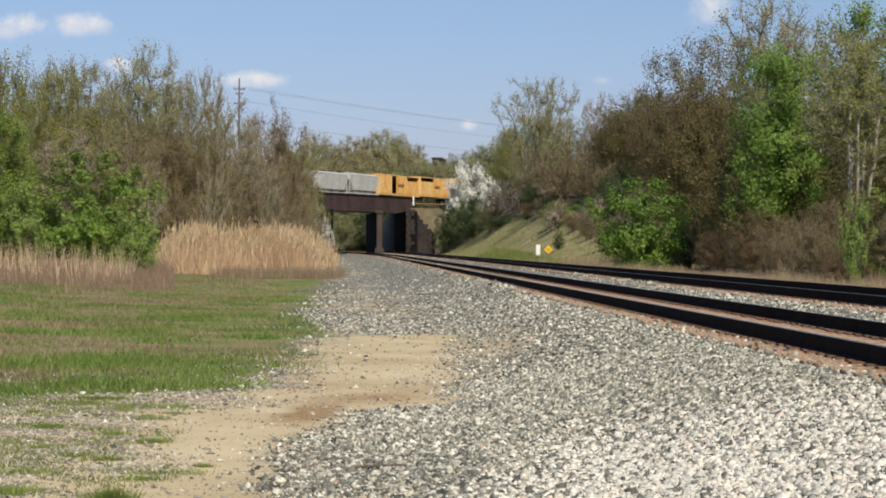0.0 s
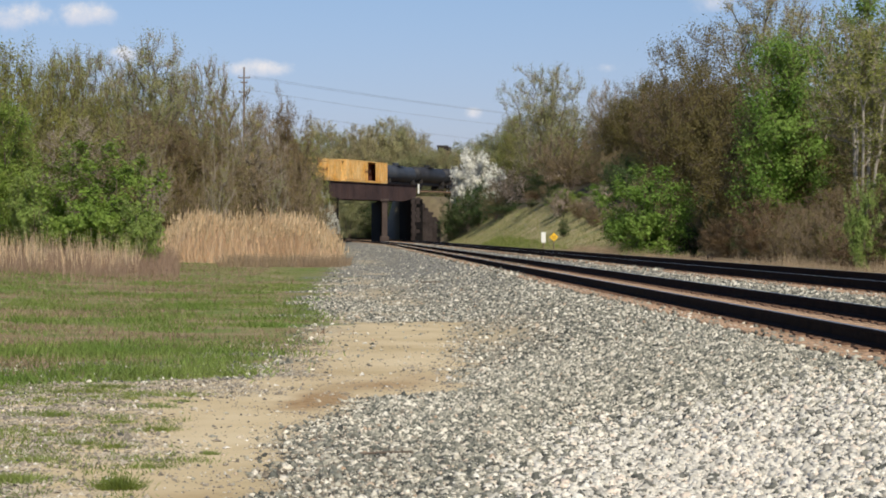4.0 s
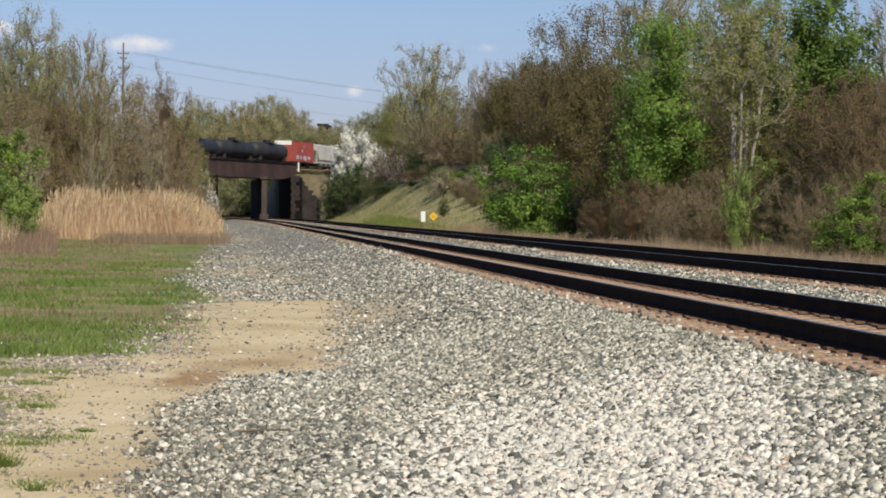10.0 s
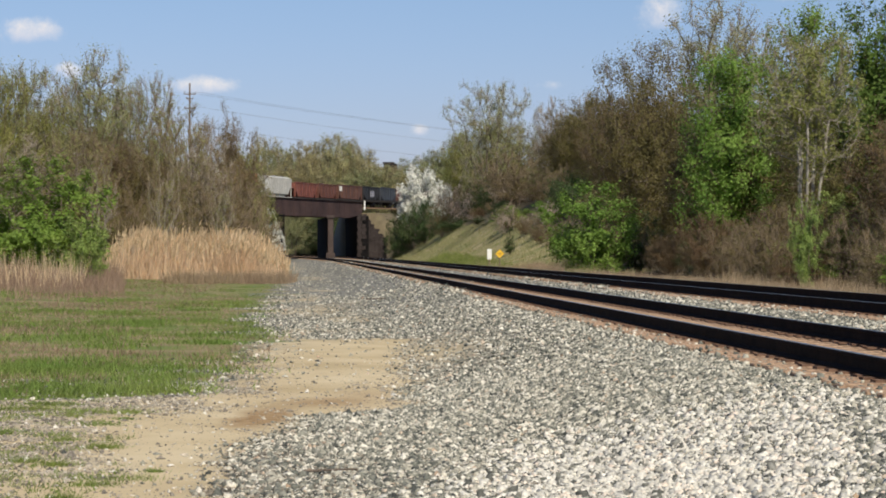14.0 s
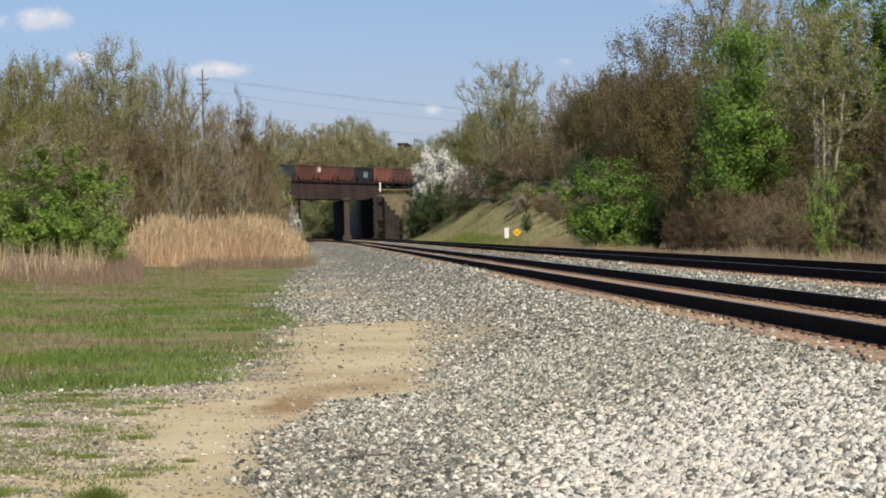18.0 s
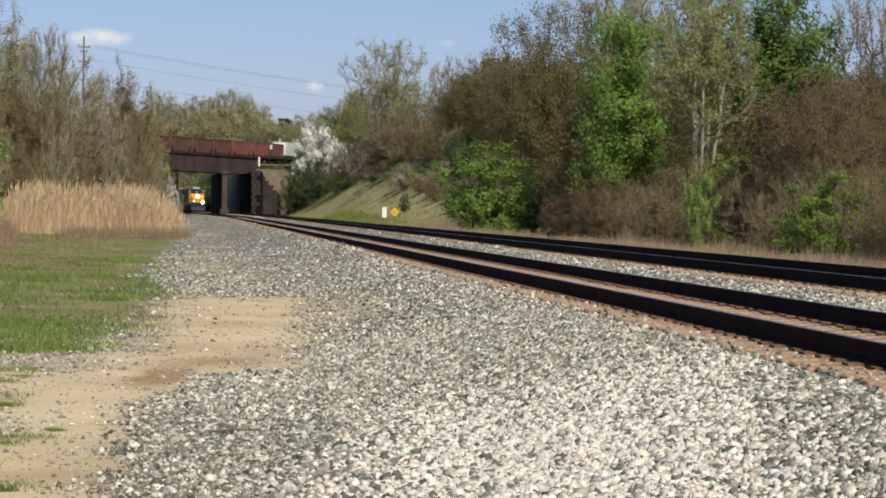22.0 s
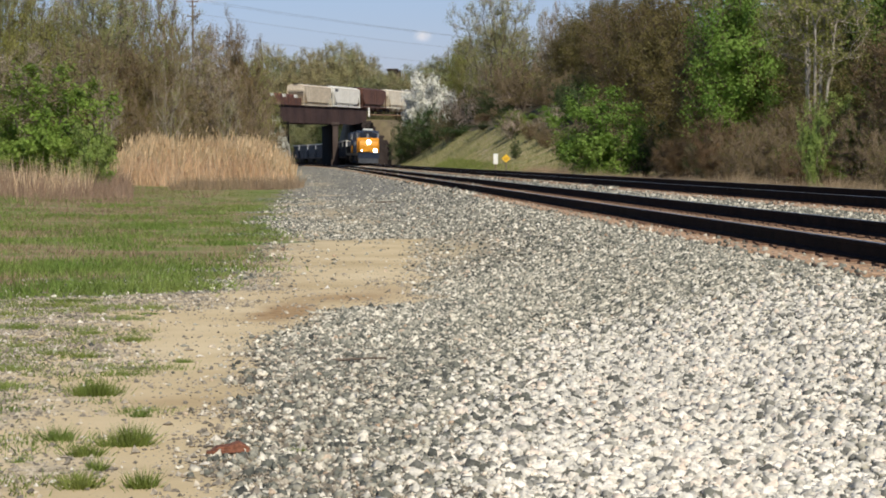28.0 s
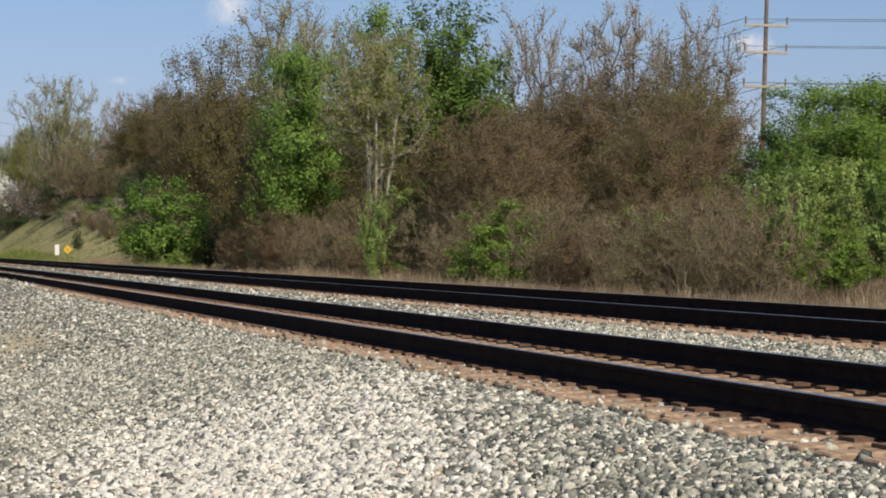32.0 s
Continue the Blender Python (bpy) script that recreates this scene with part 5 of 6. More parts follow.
WORD = {"p_rust": "rust-red", "p_rust_dark": "dark rusty", "p_brown": "dark brown", "p_black": "sooty black", "p_slate": "dark slate-blue", "p_orange": "orange rusty"}
for (a, b), (col, sq, mk) in zip(zip(HOP, HOP[1:]), LOOK):
    open_hopper(a, b, M[col], "short " + WORD[col] + " open hopper car" + (" with a white square" if sq else " with pale graffiti" if mk else ""), sq, mk)
short_silver(453.2, 465.8)
gondola(466.2, 483.6)
gondola(483.9, 501.2)
for a, b, col, word in ((501.6, 517.7, "p_beige", "weathered beige"), (517.9, 534.9, "p_white", "white"), (535.1, 551.6, "p_brown", "rusty brown"), (551.9, 569.2, "p_cream", "cream"), (569.5, 586.3, "p_grey", "grey"), (586.6, 603.4, "p_grey", "grey"), (603.7, 620.5, "p_white", "white"), (620.8, 637.6, "p_grey", "grey")):
    covered_hopper(a, b, M[col], word + " covered hopper car", "p_slate" if col == "p_white" else None)


# the lower train
def hopper_grey():
    L = 15.6
    r = tagged(empty("hopper_car"), "dark grey open coal hopper with a pale rim", "freight car", "cars of the lower train")
    truck(r, L / 2 - 2.0)
    truck(r, -L / 2 + 2.0)
    coupler(r, L / 2)
    coupler(r, -L / 2)
    a = L / 2 - 0.4
    bm = bmesh.new()
    prism(bm, [(-a, 3.5), (-a, 2.7), (-a + 1.8, 1.0), (a - 1.8, 1.0), (a, 2.7), (a, 3.5)], "x", -1.5, 1.5)
    part("body", bm, M["p_slate"], r)
    part("rim", boxes((-1.6, -1.44, -a - 0.1, a + 0.1, 3.45, 3.66), (1.44, 1.6, -a - 0.1, a + 0.1, 3.45, 3.66), (-1.44, 1.44, a - 0.06, a + 0.1, 3.45, 3.66), (-1.44, 1.44, -a - 0.1, -a + 0.06, 3.45, 3.66)), M["p_grey"], r, "pale worn rim")
    part("load", boxes((-1.4, 1.4, -a + 0.1, a - 0.1, 3.3, 3.5)), M["coal"], r)
    part("sill", boxes((-1.5, 1.5, -L / 2, L / 2, 0.85, 1.1)), M["steel"], r)
    for e in (-1, 1):
        for s in (-1, 1):
            part("end_post", boxes((s * 1.5 - 0.1, s * 1.5 + 0.1, e * (a + 0.05) - 0.1, e * (a + 0.05) + 0.1, 2.6, 3.5)), M["p_silver"], r)
    for i in range(7):
        y = -a + 0.6 + i * (2 * a - 1.2) / 6
        for s in (-1, 1):
            sub("rib", "grey_rib", lambda: boxes((-0.05, 0.05, -0.06, 0.06, 1.1, 3.45)), M["p_slate"], r, (s * 1.54, y, 0))
    return r


def locomotive(lead):
    L = 22.3
    r = tagged(empty("locomotive"), "diesel locomotive with a golden yellow nose and lit headlights" if lead else "dark blue diesel locomotive coupled behind", "locomotive", "locomotives of the lower train")
    truck(r, L / 2 - 4.3, 3, 2.0)
    truck(r, -L / 2 + 4.3, 3, 2.0)
    coupler(r, -L / 2)
    f = L / 2
    part("frame", boxes((-1.5, 1.5, -f + 0.2, f - 0.5, 1.25, 1.6), bevel=0.03), M["p_navy"], r)
    part("long_hood", boxes((-0.95, 0.95, -f + 1.2, f - 6.6, 1.6, 4.35), bevel=0.12), M["p_navy"], r)
    part("radiator", boxes((-1.45, 1.45, -f + 1.6, -f + 6.5, 3.5, 4.6), bevel=0.08), M["p_navy"], r)
    part("fuel_tank", boxes((-1.4, 1.4, -2.8, 2.8, 0.45, 1.25), bevel=0.12), M["steel"], r)
    cab_col = M["p_gold"] if lead else M["p_navy"]
    bm = bmesh.new()
    prism(bm, [(f - 6.6, 1.6), (f - 3.3, 1.6), (f - 3.3, 3.25), (f - 3.75, 4.25), (f - 4.0, 4.5), (f - 6.6, 4.6)], "x", -1.5, 1.5)
    bmesh.ops.bevel(bm, geom=list(bm.edges), offset=0.07, segments=2, affect="EDGES")
    cab = part("cab", bm, M["p_navy"], r)
    bm = bmesh.new()
    prism(bm, [(-1.5, 1.2), (1.5, 1.2), (1.5, 3.45), (1.3, 3.6), (-1.3, 3.6), (-1.5, 3.45)], "y", f - 3.36, f - 3.22)
    part("cab_front", bm, cab_col, r, "golden yellow lower cab front" if lead else "")
    bm = bmesh.new()
    prism(bm, [(f - 3.3, 1.6), (f - 1.35, 1.6), (f - 1.3, 2.7), (f - 1.55, 3.15), (f - 3.3, 3.35)], "x", -1.22, 1.22)
    bmesh.ops.bevel(bm, geom=list(bm.edges), offset=0.12, segments=2, affect="EDGES")
    part("nose", bm, cab_col, r, "golden yellow sloped nose" if lead else "")
    for s in (-1, 1):
        bm = bmesh.new()
        prism(bm, [(f - 3.34, 3.62), (f - 3.28, 3.64), (f - 3.62, 4.28), (f - 3.7, 4.24)], "x", s * 0.72 - 0.55, s * 0.72 + 0.55)
        part("windshield", bm, M["window"], cab, "dark glass")
        part("side_window", boxes((s * 1.5 - 0.02, s * 1.5 + 0.02, f - 6.0, f - 4.4, 3.3, 4.0)), M["window"], cab, "dark glass")
    part("pilot", boxes((-1.45, 1.45, f - 0.75, f - 0.5, 0.25, 0.8), bevel=0.05), M["steel"], r, "black footplate")
    part("end_sheet", boxes((-1.45, 1.45, f - 0.72, f - 0.52, 0.8, 1.6), bevel=0.03), M["p_navy"], r)
    bm = bmesh.new()
    prism(bm, [(-1.4, 0.15), (1.4, 0.15), (1.2, 0.8), (-1.2, 0.8)], "y", f - 0.5, f - 0.15)
    part("plough", bm, M["p_slate"], r)
    part("walkway", boxes((-1.5, 1.5, f - 3.3, f - 0.5, 1.45, 1.6)), M["p_navy"], r)
    bm = bmesh.new()
    for s in (-1.42, 1.42):
        for y in (f - 0.6, f - 1.9, f - 3.2):
            rod(bm, (s, y, 1.6), (s, y, 2.6), 0.03, 0.03, 4)
        rod(bm, (s, f - 0.6, 2.6), (s, f - 3.2, 2.6), 0.03, 0.03, 4)
    for x in (-1.42, -0.8, 0.8, 1.42):
        rod(bm, (x, f - 0.6, 1.6), (x, f - 0.6, 2.5), 0.03, 0.03, 4)
    part("handrail", bm, M["p_gold"], r)
    part("air_conditioner", boxes((-0.7, 0.7, f - 5.8, f - 4.4, 4.6, 4.85), bevel=0.05), M["p_silver"], r, "pale roof unit")
    part("exhaust", boxes((-0.4, 0.4, -2.2, -1.2, 4.35, 4.6), bevel=0.04), M["steel"], r)
    part("fan", rod(bmesh.new(), (0, -f + 3.0, 4.6), (0, -f + 3.0, 4.72), 0.75, 0.75, 12), M["steel"], r)
    part("number_board", boxes((-0.6, 0.6, f - 3.85, f - 3.6, 4.2, 4.42)), M["window"], r)
    if lead:
        for x, y, z, rad in ((0.0, f - 1.45, 3.0, 0.30), (-0.9, f - 0.62, 1.85, 0.25), (0.9, f - 0.62, 1.85, 0.07)):
            h = part("headlight", rod(bmesh.new(), (x, y - 0.12, z), (x, y + 0.1, z), rad + 0.05, rad + 0.02, 14), M["steel"], r)
            part("lens", rod(bmesh.new(), (x, y + 0.1, z), (x, y + 0.13, z), rad, rad, 14), M["lamp"], h, "glowing white lens")
    for i in range(5):
        part("hood_door", boxes((-0.98, -0.94, -f + 7.0 + i * 1.5, -f + 8.2 + i * 1.5, 1.8, 3.6)), M["p_navy"], r)
    part("side_band", boxes((-1.0, -0.97, -f + 2.0, f - 7.0, 1.65, 1.95)), M["p_gold"], r, "yellow band along the hood")
    return r


pos = 0.0
for k in range(2):
    LOWER.append((locomotive(k == 0), pos + 11.15))
    pos += 22.6
first = hopper_grey()
for k in range(17):
    LOWER.append((first if k == 0 else copy_thing(first, Matrix()), pos + 8.0))
    pos += 16.1


def far_track(y):
    return float(near_rail(y)) + SPACING + float(widen(y)) + GAUGE / 2


YS = np.arange(150, 1350, 1.0)
XS = np.array([far_track(y) for y in YS])
ARC = np.concatenate([[0], np.cumsum(np.hypot(np.diff(YS), np.diff(XS)))])


def front_y(t):
    """Where the lower train's front is at t seconds."""
    if t < 22.5:
        return float(front_y(22.5) + (22.5 - t) * 19.0)
    s = t - 25
    return 0.963 * s * s - 29.33 * s + 401.0


def lower_pose(t, behind):
    arc = np.interp(front_y(t), YS, ARC) + behind
    y = float(np.interp(arc, ARC, YS))
    y = min(y, 1300.0)
    x = float(np.interp(y, YS, XS))
    dx = far_track(y - 5) - far_track(y + 5)
    turn = math.degrees(math.atan2(-10, dx)) - 90
    return pose(x, y, 0.355 + float(rise(y)), 0, -1.5, turn)


def upper_pose(t, centre):
    s = centre - 17.2 * t
    p = BR_A + BR_DIR * s - BR_N * 2.6
    return Matrix(((-BR_N.x, -BR_DIR.x, 0, p.x), (-BR_N.y, -BR_DIR.y, 0, p.y), (0, 0, 1, upper_z(s)), (0, 0, 0, 1)))


def motions():
    times = [0, 0.1, 0.3, 1] + list(range(2, 32, 2)) + [31, 31.7, 31.9, 32]
    for car, centre in CARS:
        walk(car, [(t, upper_pose(t, centre)) for t in times])
    times = [0, 0.1, 0.3, 1] + list(range(2, 22, 2)) + [22 + 0.5 * k for k in range(19)] + [31.7, 31.9, 32]
    for car, behind in LOWER:
        walk(car, [(t, lower_pose(t, behind)) for t in times])


# ---- trees and bushes ----
def tree(kind, x, y, top, wide, variant=0):
    "A tree that reaches up to the height top."
    return plant(kind, x, y, top - float(ground_z(x, y)), wide, variant=variant)



tree("spreading", 14.3, 345, 25.8, 14.4, 1)
tree("bare", 22.3, 334, 22.7, 6.3, 0)
tree("olive", 12.5, 440, 23.4, 6.2, 0)
tree("bare", 25.2, 310, 21.7, 5.9, 0)
tree("oak", 18.2, 172, 16.0, 8.8, 0)
tree("pale", 27.5, 200, 22.6, 9.4, 0)
tree("lime", 21.3, 150, 13.6, 6.2, 0)
tree("birch", 21.0, 120, 12.5, 5.8, 0)
tree("lime", 29.5, 168, 18.4, 7.4, 1)
tree("green", 28.3, 136, 15.5, 6.8, 0)
tree("bare", 37.0, 150, 16.3, 8.0, 0)
tree("bare", 41.0, 145, 16.4, 8.2, 1)
tree("bare", 44.1, 140, 15.6, 8.0, 0)
tree("red", 26.0, 112, 7.2, 7.0, 0)
tree("red", 33.2, 118, 10.0, 10.0, 1)
tree("red", 23.5, 100, 6.6, 5.5, 1)
tree("oak", 37.2, 118, 11.0, 5.8, 1)
tree("lime", 39.0, 104, 8.6, 5.2, 0)
tree("lime", 41.3, 101, 8.6, 6.2, 1)
tree("lime", 38.3, 95, 8.2, 5.4, 0)
tree("green", 32.9, 92, 6.4, 3.4, 0)
tree("bushy", 13.4, 160, 5.8, 6.5, 0)
tree("darkbush", 16.9, 163, 3.9, 3.5, 1)
tree("darkbush", 22.7, 190, 3.5, 4.6, 0)
tree("thicket", 22.3, 150, 3.5, 7.3, 0)
tree("shrub", 22.6, 118, 4.2, 3.6, 1)
tree("darkbush", 25.1, 115, 2.5, 3.2, 0)
tree("shrub", 24.0, 80, 2.5, 3.1, 0)
tree("shrub", 26.2, 76, 2.4, 2.4, 1)
tree("shrub", 27.9, 74, 4.1, 2.9, 0)
tree("shrub", 28.5, 70, 3.5, 3.0, 1)
tree("thicket", 24.0, 95, 3.1, 5.7, 1)
tree("thicket", 15.4, 299, 13.7, 10.6, 0)
tree("oak", 21.4, 276, 16.7, 8.5, 1)
tree("darkbush", 12.1, 379, 8.6, 7.1, 0)
tree("darkbush", 14.5, 300, 6.6, 8.4, 0)
tree("pinkbush", 20.4, 334, 12.8, 5.5, 0)
tree("pinkbush", 9.7, 391, 12.5, 5.4, 0)
tree("thicket", 18.5, 322, 10.1, 7.6, 0)
tree("olive", 12.9, 420, 19.4, 6.9, 0)
tree("thicket", 25.7, 160, 6.4, 5.5, 1)
tree("oak", 22.1, 185, 10.7, 5.3, 0)
tree("hawthorn", 4.4, 385, 15.0, 8.6, 0)
tree("darkbush", 3.0, 380, 9.0, 7.5, 0)
tree("darkbush", 5.4, 383, 10.2, 6.5, 1)
tree("darkbush", 1.2, 386, 8.0, 6.0, 1)
tree("darkbush", 0.2, 382, 4.8, 3.4, 1)
tree("pinkbush", 9.2, 350, 11.5, 5.8, 1)
tree("thicket", 7.2, 352, 8.9, 5.0, 0)
tree("olive", -30.8, 175, 13.5, 5.4, 1)
tree("pale", -31.1, 200, 16.7, 6.7, 1)
tree("olive", -23.4, 205, 15.0, 5.4, 1)
tree("lime", -33.2, 165, 12.0, 5.5, 0)
tree("twiggy", -29.5, 210, 16.4, 6.5, 1)
tree("twiggy", -20.0, 150, 8.7, 5.4, 0)
tree("twiggy", -19.2, 190, 11.2, 5.4, 1)
tree("bare", -18.7, 235, 13.9, 5.6, 0)
tree("olive", -18.9, 300, 13.8, 5.7, 0)
tree("thicket", -14.5, 230, 7.3, 5.5, 1)
tree("shrub", -20.1, 116, 4.2, 3.0, 0)
tree("olive", -25.6, 128, 7.1, 4.6, 1)
tree("olive", -28.5, 150, 13.5, 5.4, 0)
tree("olive", -26.2, 160, 13.1, 4.2, 1)
tree("pale", -23.2, 185, 16.7, 6.8, 0)
tree("olive", -24.9, 170, 11.4, 4.0, 0)
tree("twiggy", -20.4, 200, 15.6, 6.2, 0)
tree("twiggy", -19.7, 215, 14.3, 7.2, 1)
tree("red", -17.9, 250, 15.3, 7.4, 0)
tree("twiggy", -18.6, 290, 13.7, 7.6, 1)
tree("bushy", -16.4, 112, 5.5, 5.9, 0)
tree("lime", -22.0, 118, 7.7, 3.4, 1)
tree("olive", -29.5, 140, 12.1, 5.3, 0)
tree("thicket", -18.9, 150, 5.1, 5.4, 0)
tree("thicket", -16.3, 165, 6.7, 5.5, 1)
tree("thicket", -13.8, 190, 8.0, 7.2, 0)
tree("shrub", -13.9, 108, 2.7, 2.3, 1)
tree("red", -21.4, 175, 10.0, 5.8, 1)
tree("pale", -37.1, 160, 14.5, 5.3, 1)
tree("shrub", -23.9, 110, 6.0, 3.7, 0)
tree("hawthorn", -17.6, 340, 7.4, 2.4, 0)
tree("hawthorn", -16.7, 336, 4.6, 2.6, 1)
tree("spruce", 11.4, 232, 3.6, 1.3, 0)
tree("darkbush", 5.0, 372, 9.1, 7.1, 1)
tree("thicket", 9.9, 391, 11.6, 8.4, 1)
tree("pinkbush", 13.7, 379, 9.9, 5.4, 0)
tree("darkbush", 8.7, 345, 6.4, 6.6, 0)
tree("darkbush", 12.3, 315, 5.4, 6.4, 1)
tree("thicket", 16.6, 345, 9.1, 9.1, 0)
tree("olive", 15.2, 397, 17.4, 7.6, 1)
tree("darkbush", 19.9, 316, 8.8, 5.6, 0)
tree("pinkbush", 20.7, 334, 12.5, 4.7, 1)
tree("pinkbush", 12.4, 262, 6.8, 3.0, 0)
tree("bushy", 13.4, 268, 6.6, 4.5, 1)
tree("pinkbush", 15.8, 244, 6.6, 2.8, 1)
tree("bushy", 17.0, 250, 7.0, 4.5, 0)
tree("thicket", 21.3, 301, 11.3, 5.8, 1)
tree("olive", -19.8, 340, 10.2, 6.5, 0)
tree("thicket", -18.0, 330, 6.4, 5.5, 0)
tree("olive", 12.1, 430, 23.1, 6.7, 1)
tree("pale", 17.2, 400, 24.3, 8.6, 0)
tree("shrub", 23.7, 66, 3.4, 2.2, 0)
tree("shrub", 17.5, 100, 3.5, 1.5, 1)
tree("sapling", -14.3, 148, 7.2, 2.3, 1)
tree("sapling", -12.3, 170, 6.9, 2.0, 1)
tree("sapling", -17.6, 143, 6.7, 2.2, 0)
tree("sapling", 13.5, 379, 19.8, 6.2, 0)
tree("sapling", 16.9, 368, 18.5, 5.2, 1)

# the distant wood behind the bridge, its haze painted into the leaf colours
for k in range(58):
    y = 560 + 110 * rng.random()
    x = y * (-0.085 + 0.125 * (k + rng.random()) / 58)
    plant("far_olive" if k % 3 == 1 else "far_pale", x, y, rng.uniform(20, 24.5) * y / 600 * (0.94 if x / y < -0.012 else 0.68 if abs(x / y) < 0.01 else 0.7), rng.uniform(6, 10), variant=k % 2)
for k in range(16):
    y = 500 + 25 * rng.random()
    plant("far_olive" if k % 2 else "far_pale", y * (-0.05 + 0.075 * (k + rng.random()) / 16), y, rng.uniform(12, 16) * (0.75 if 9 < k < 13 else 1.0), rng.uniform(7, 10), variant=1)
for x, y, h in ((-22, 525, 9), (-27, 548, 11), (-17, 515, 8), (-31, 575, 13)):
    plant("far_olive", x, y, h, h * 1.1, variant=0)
# shade-coloured bushes, added to darken the view through the bridge opening
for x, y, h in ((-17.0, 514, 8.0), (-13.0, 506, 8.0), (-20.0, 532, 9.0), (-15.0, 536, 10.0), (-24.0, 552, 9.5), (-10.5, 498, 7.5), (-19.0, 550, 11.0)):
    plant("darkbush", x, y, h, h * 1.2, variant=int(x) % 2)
# the wood's edge along the tracks, and the trees that close it behind
for k in range(22):
    y = 58 + 112 * (k + rng.random()) / 22
    kind = ("thicket", "red", "thicket", "red", "darkbush", "thicket")[int(rng.integers(0, 6))]
    cap = np.interp(y, [55, 90, 150, 340], [2.4, 3.2, 4.2, 5.0])
    h = cap * rng.uniform(0.5, 1.0)
    plant(kind, float(near_rail(y)) + rng.uniform(16.5, 22), y, h, h * rng.uniform(1.0, 1.5), variant=k % 2)
for k in range(76):
    y = 184 + 201 * (k + rng.random()) / 76
    kind = ("thicket", "darkbush", "olive", "thicket", "darkbush", "red", "pinkbush")[int(rng.integers(0, 7))]
    h = (rng.uniform(1.2, 2.2) if k % 2 else rng.uniform(2.6, 4.8)) * (1.0 if kind != "pinkbush" else 0.8)
    foot = float(near_rail(y) + np.minimum(widen(y), 2.5)) + np.interp(y, [170, 215, 330, 390], [14.0, 18.5, 20.0, 19.0])
    plant(kind, foot + (rng.uniform(0, 3) if k % 2 else rng.uniform(3, 9)), y, h, h * rng.uniform(1.1, 1.5), variant=k % 2)
for k in range(38):
    y = 62 + 300 * ((k + rng.random()) / 38) ** 1.1
    kind = ("oak", "bare", "olive", "red", "oak", "pale")[int(rng.integers(0, 6))] if y > 150 else ("oak", "red")[k % 2]
    cap = np.interp(y, [55, 80, 110, 150, 340], [4.5, 6.0, 9.0, 12.0, 13.0])
    x = float(near_rail(y)) + rng.uniform(24, 36) + (y > 170) * 5
    plant("lime" if x / y > 0.36 else kind, x, y, cap * rng.uniform(0.75, 1.0), cap * rng.uniform(0.7, 0.95), variant=k % 2)
# tangled undergrowth behind the verge
for k in range(44):
    y = 56 + 66 * (k + rng.random()) / 44
    h = rng.uniform(1.4, 2.9) * (0.8 + y / 200)
    plant(("thicket", "thicket", "red", "thicket", "bushy")[k % 5], float(near_rail(y)) + rng.uniform(17.5, 29), y, h, h * rng.uniform(1.1, 1.6), variant=k % 2)
# the wood on the other side
for k in range(34):
    y = 140 + 190 * rng.random()
    x = -y * rng.uniform(0.075, 0.26) - 3
    kind = ("thicket", "oak", "bare", "olive", "red", "olive")[int(rng.integers(0, 6))]
    h = (4.5 if kind == "thicket" else 9.0) * rng.uniform(0.7, 1.1)
    plant(kind, x, y, h, h * rng.uniform(0.8, 1.1), variant=k % 2)


# ---- ballast, grass, reeds ----
def pebble_field(name, label, x, y, size, material, lift=0.2):
    """Small six-cornered stones, each its own size, turn and shape."""
    n = len(x)
    k = np.array([(1, 0, 0), (0, 1, 0), (-1, 0, 0), (0, -1, 0), (0, 0, 1), (0, 0, -1)], dtype=float) * 0.62
    v = k[None] * rng.uniform(0.7, 1.3, (n, 6, 1)) + rng.normal(0, 0.12, (n, 6, 3))
    v *= (size * np.clip(np.exp(rng.normal(-0.08, 0.36, n)), 0.4, 2.1))[:, None, None] * rng.uniform(0.65, 1.2, (n, 1, 3)) * np.array([1, 1, 0.72])
    t = rng.uniform(0, 6.28, n)[:, None]
    v = np.stack([v[..., 0] * np.cos(t) - v[..., 1] * np.sin(t), v[..., 0] * np.sin(t) + v[..., 1] * np.cos(t), v[..., 2]], -1)
    v += np.stack([x, y, ground_z(x, y) + size * lift * rng.uniform(0.0, 1.3, n)], -1)[:, None]
    f = np.array([(i, (i + 1) % 4, 4) for i in range(4)] + [((i + 1) % 4, i, 5) for i in range(4)])
    ob = mesh_ob(name, v.reshape(-1, 3), ((np.arange(n) * 6)[:, None, None] + f[None]).reshape(-1, 3), material)
    return tagged(ob, label, "gravel", kind="stuff")


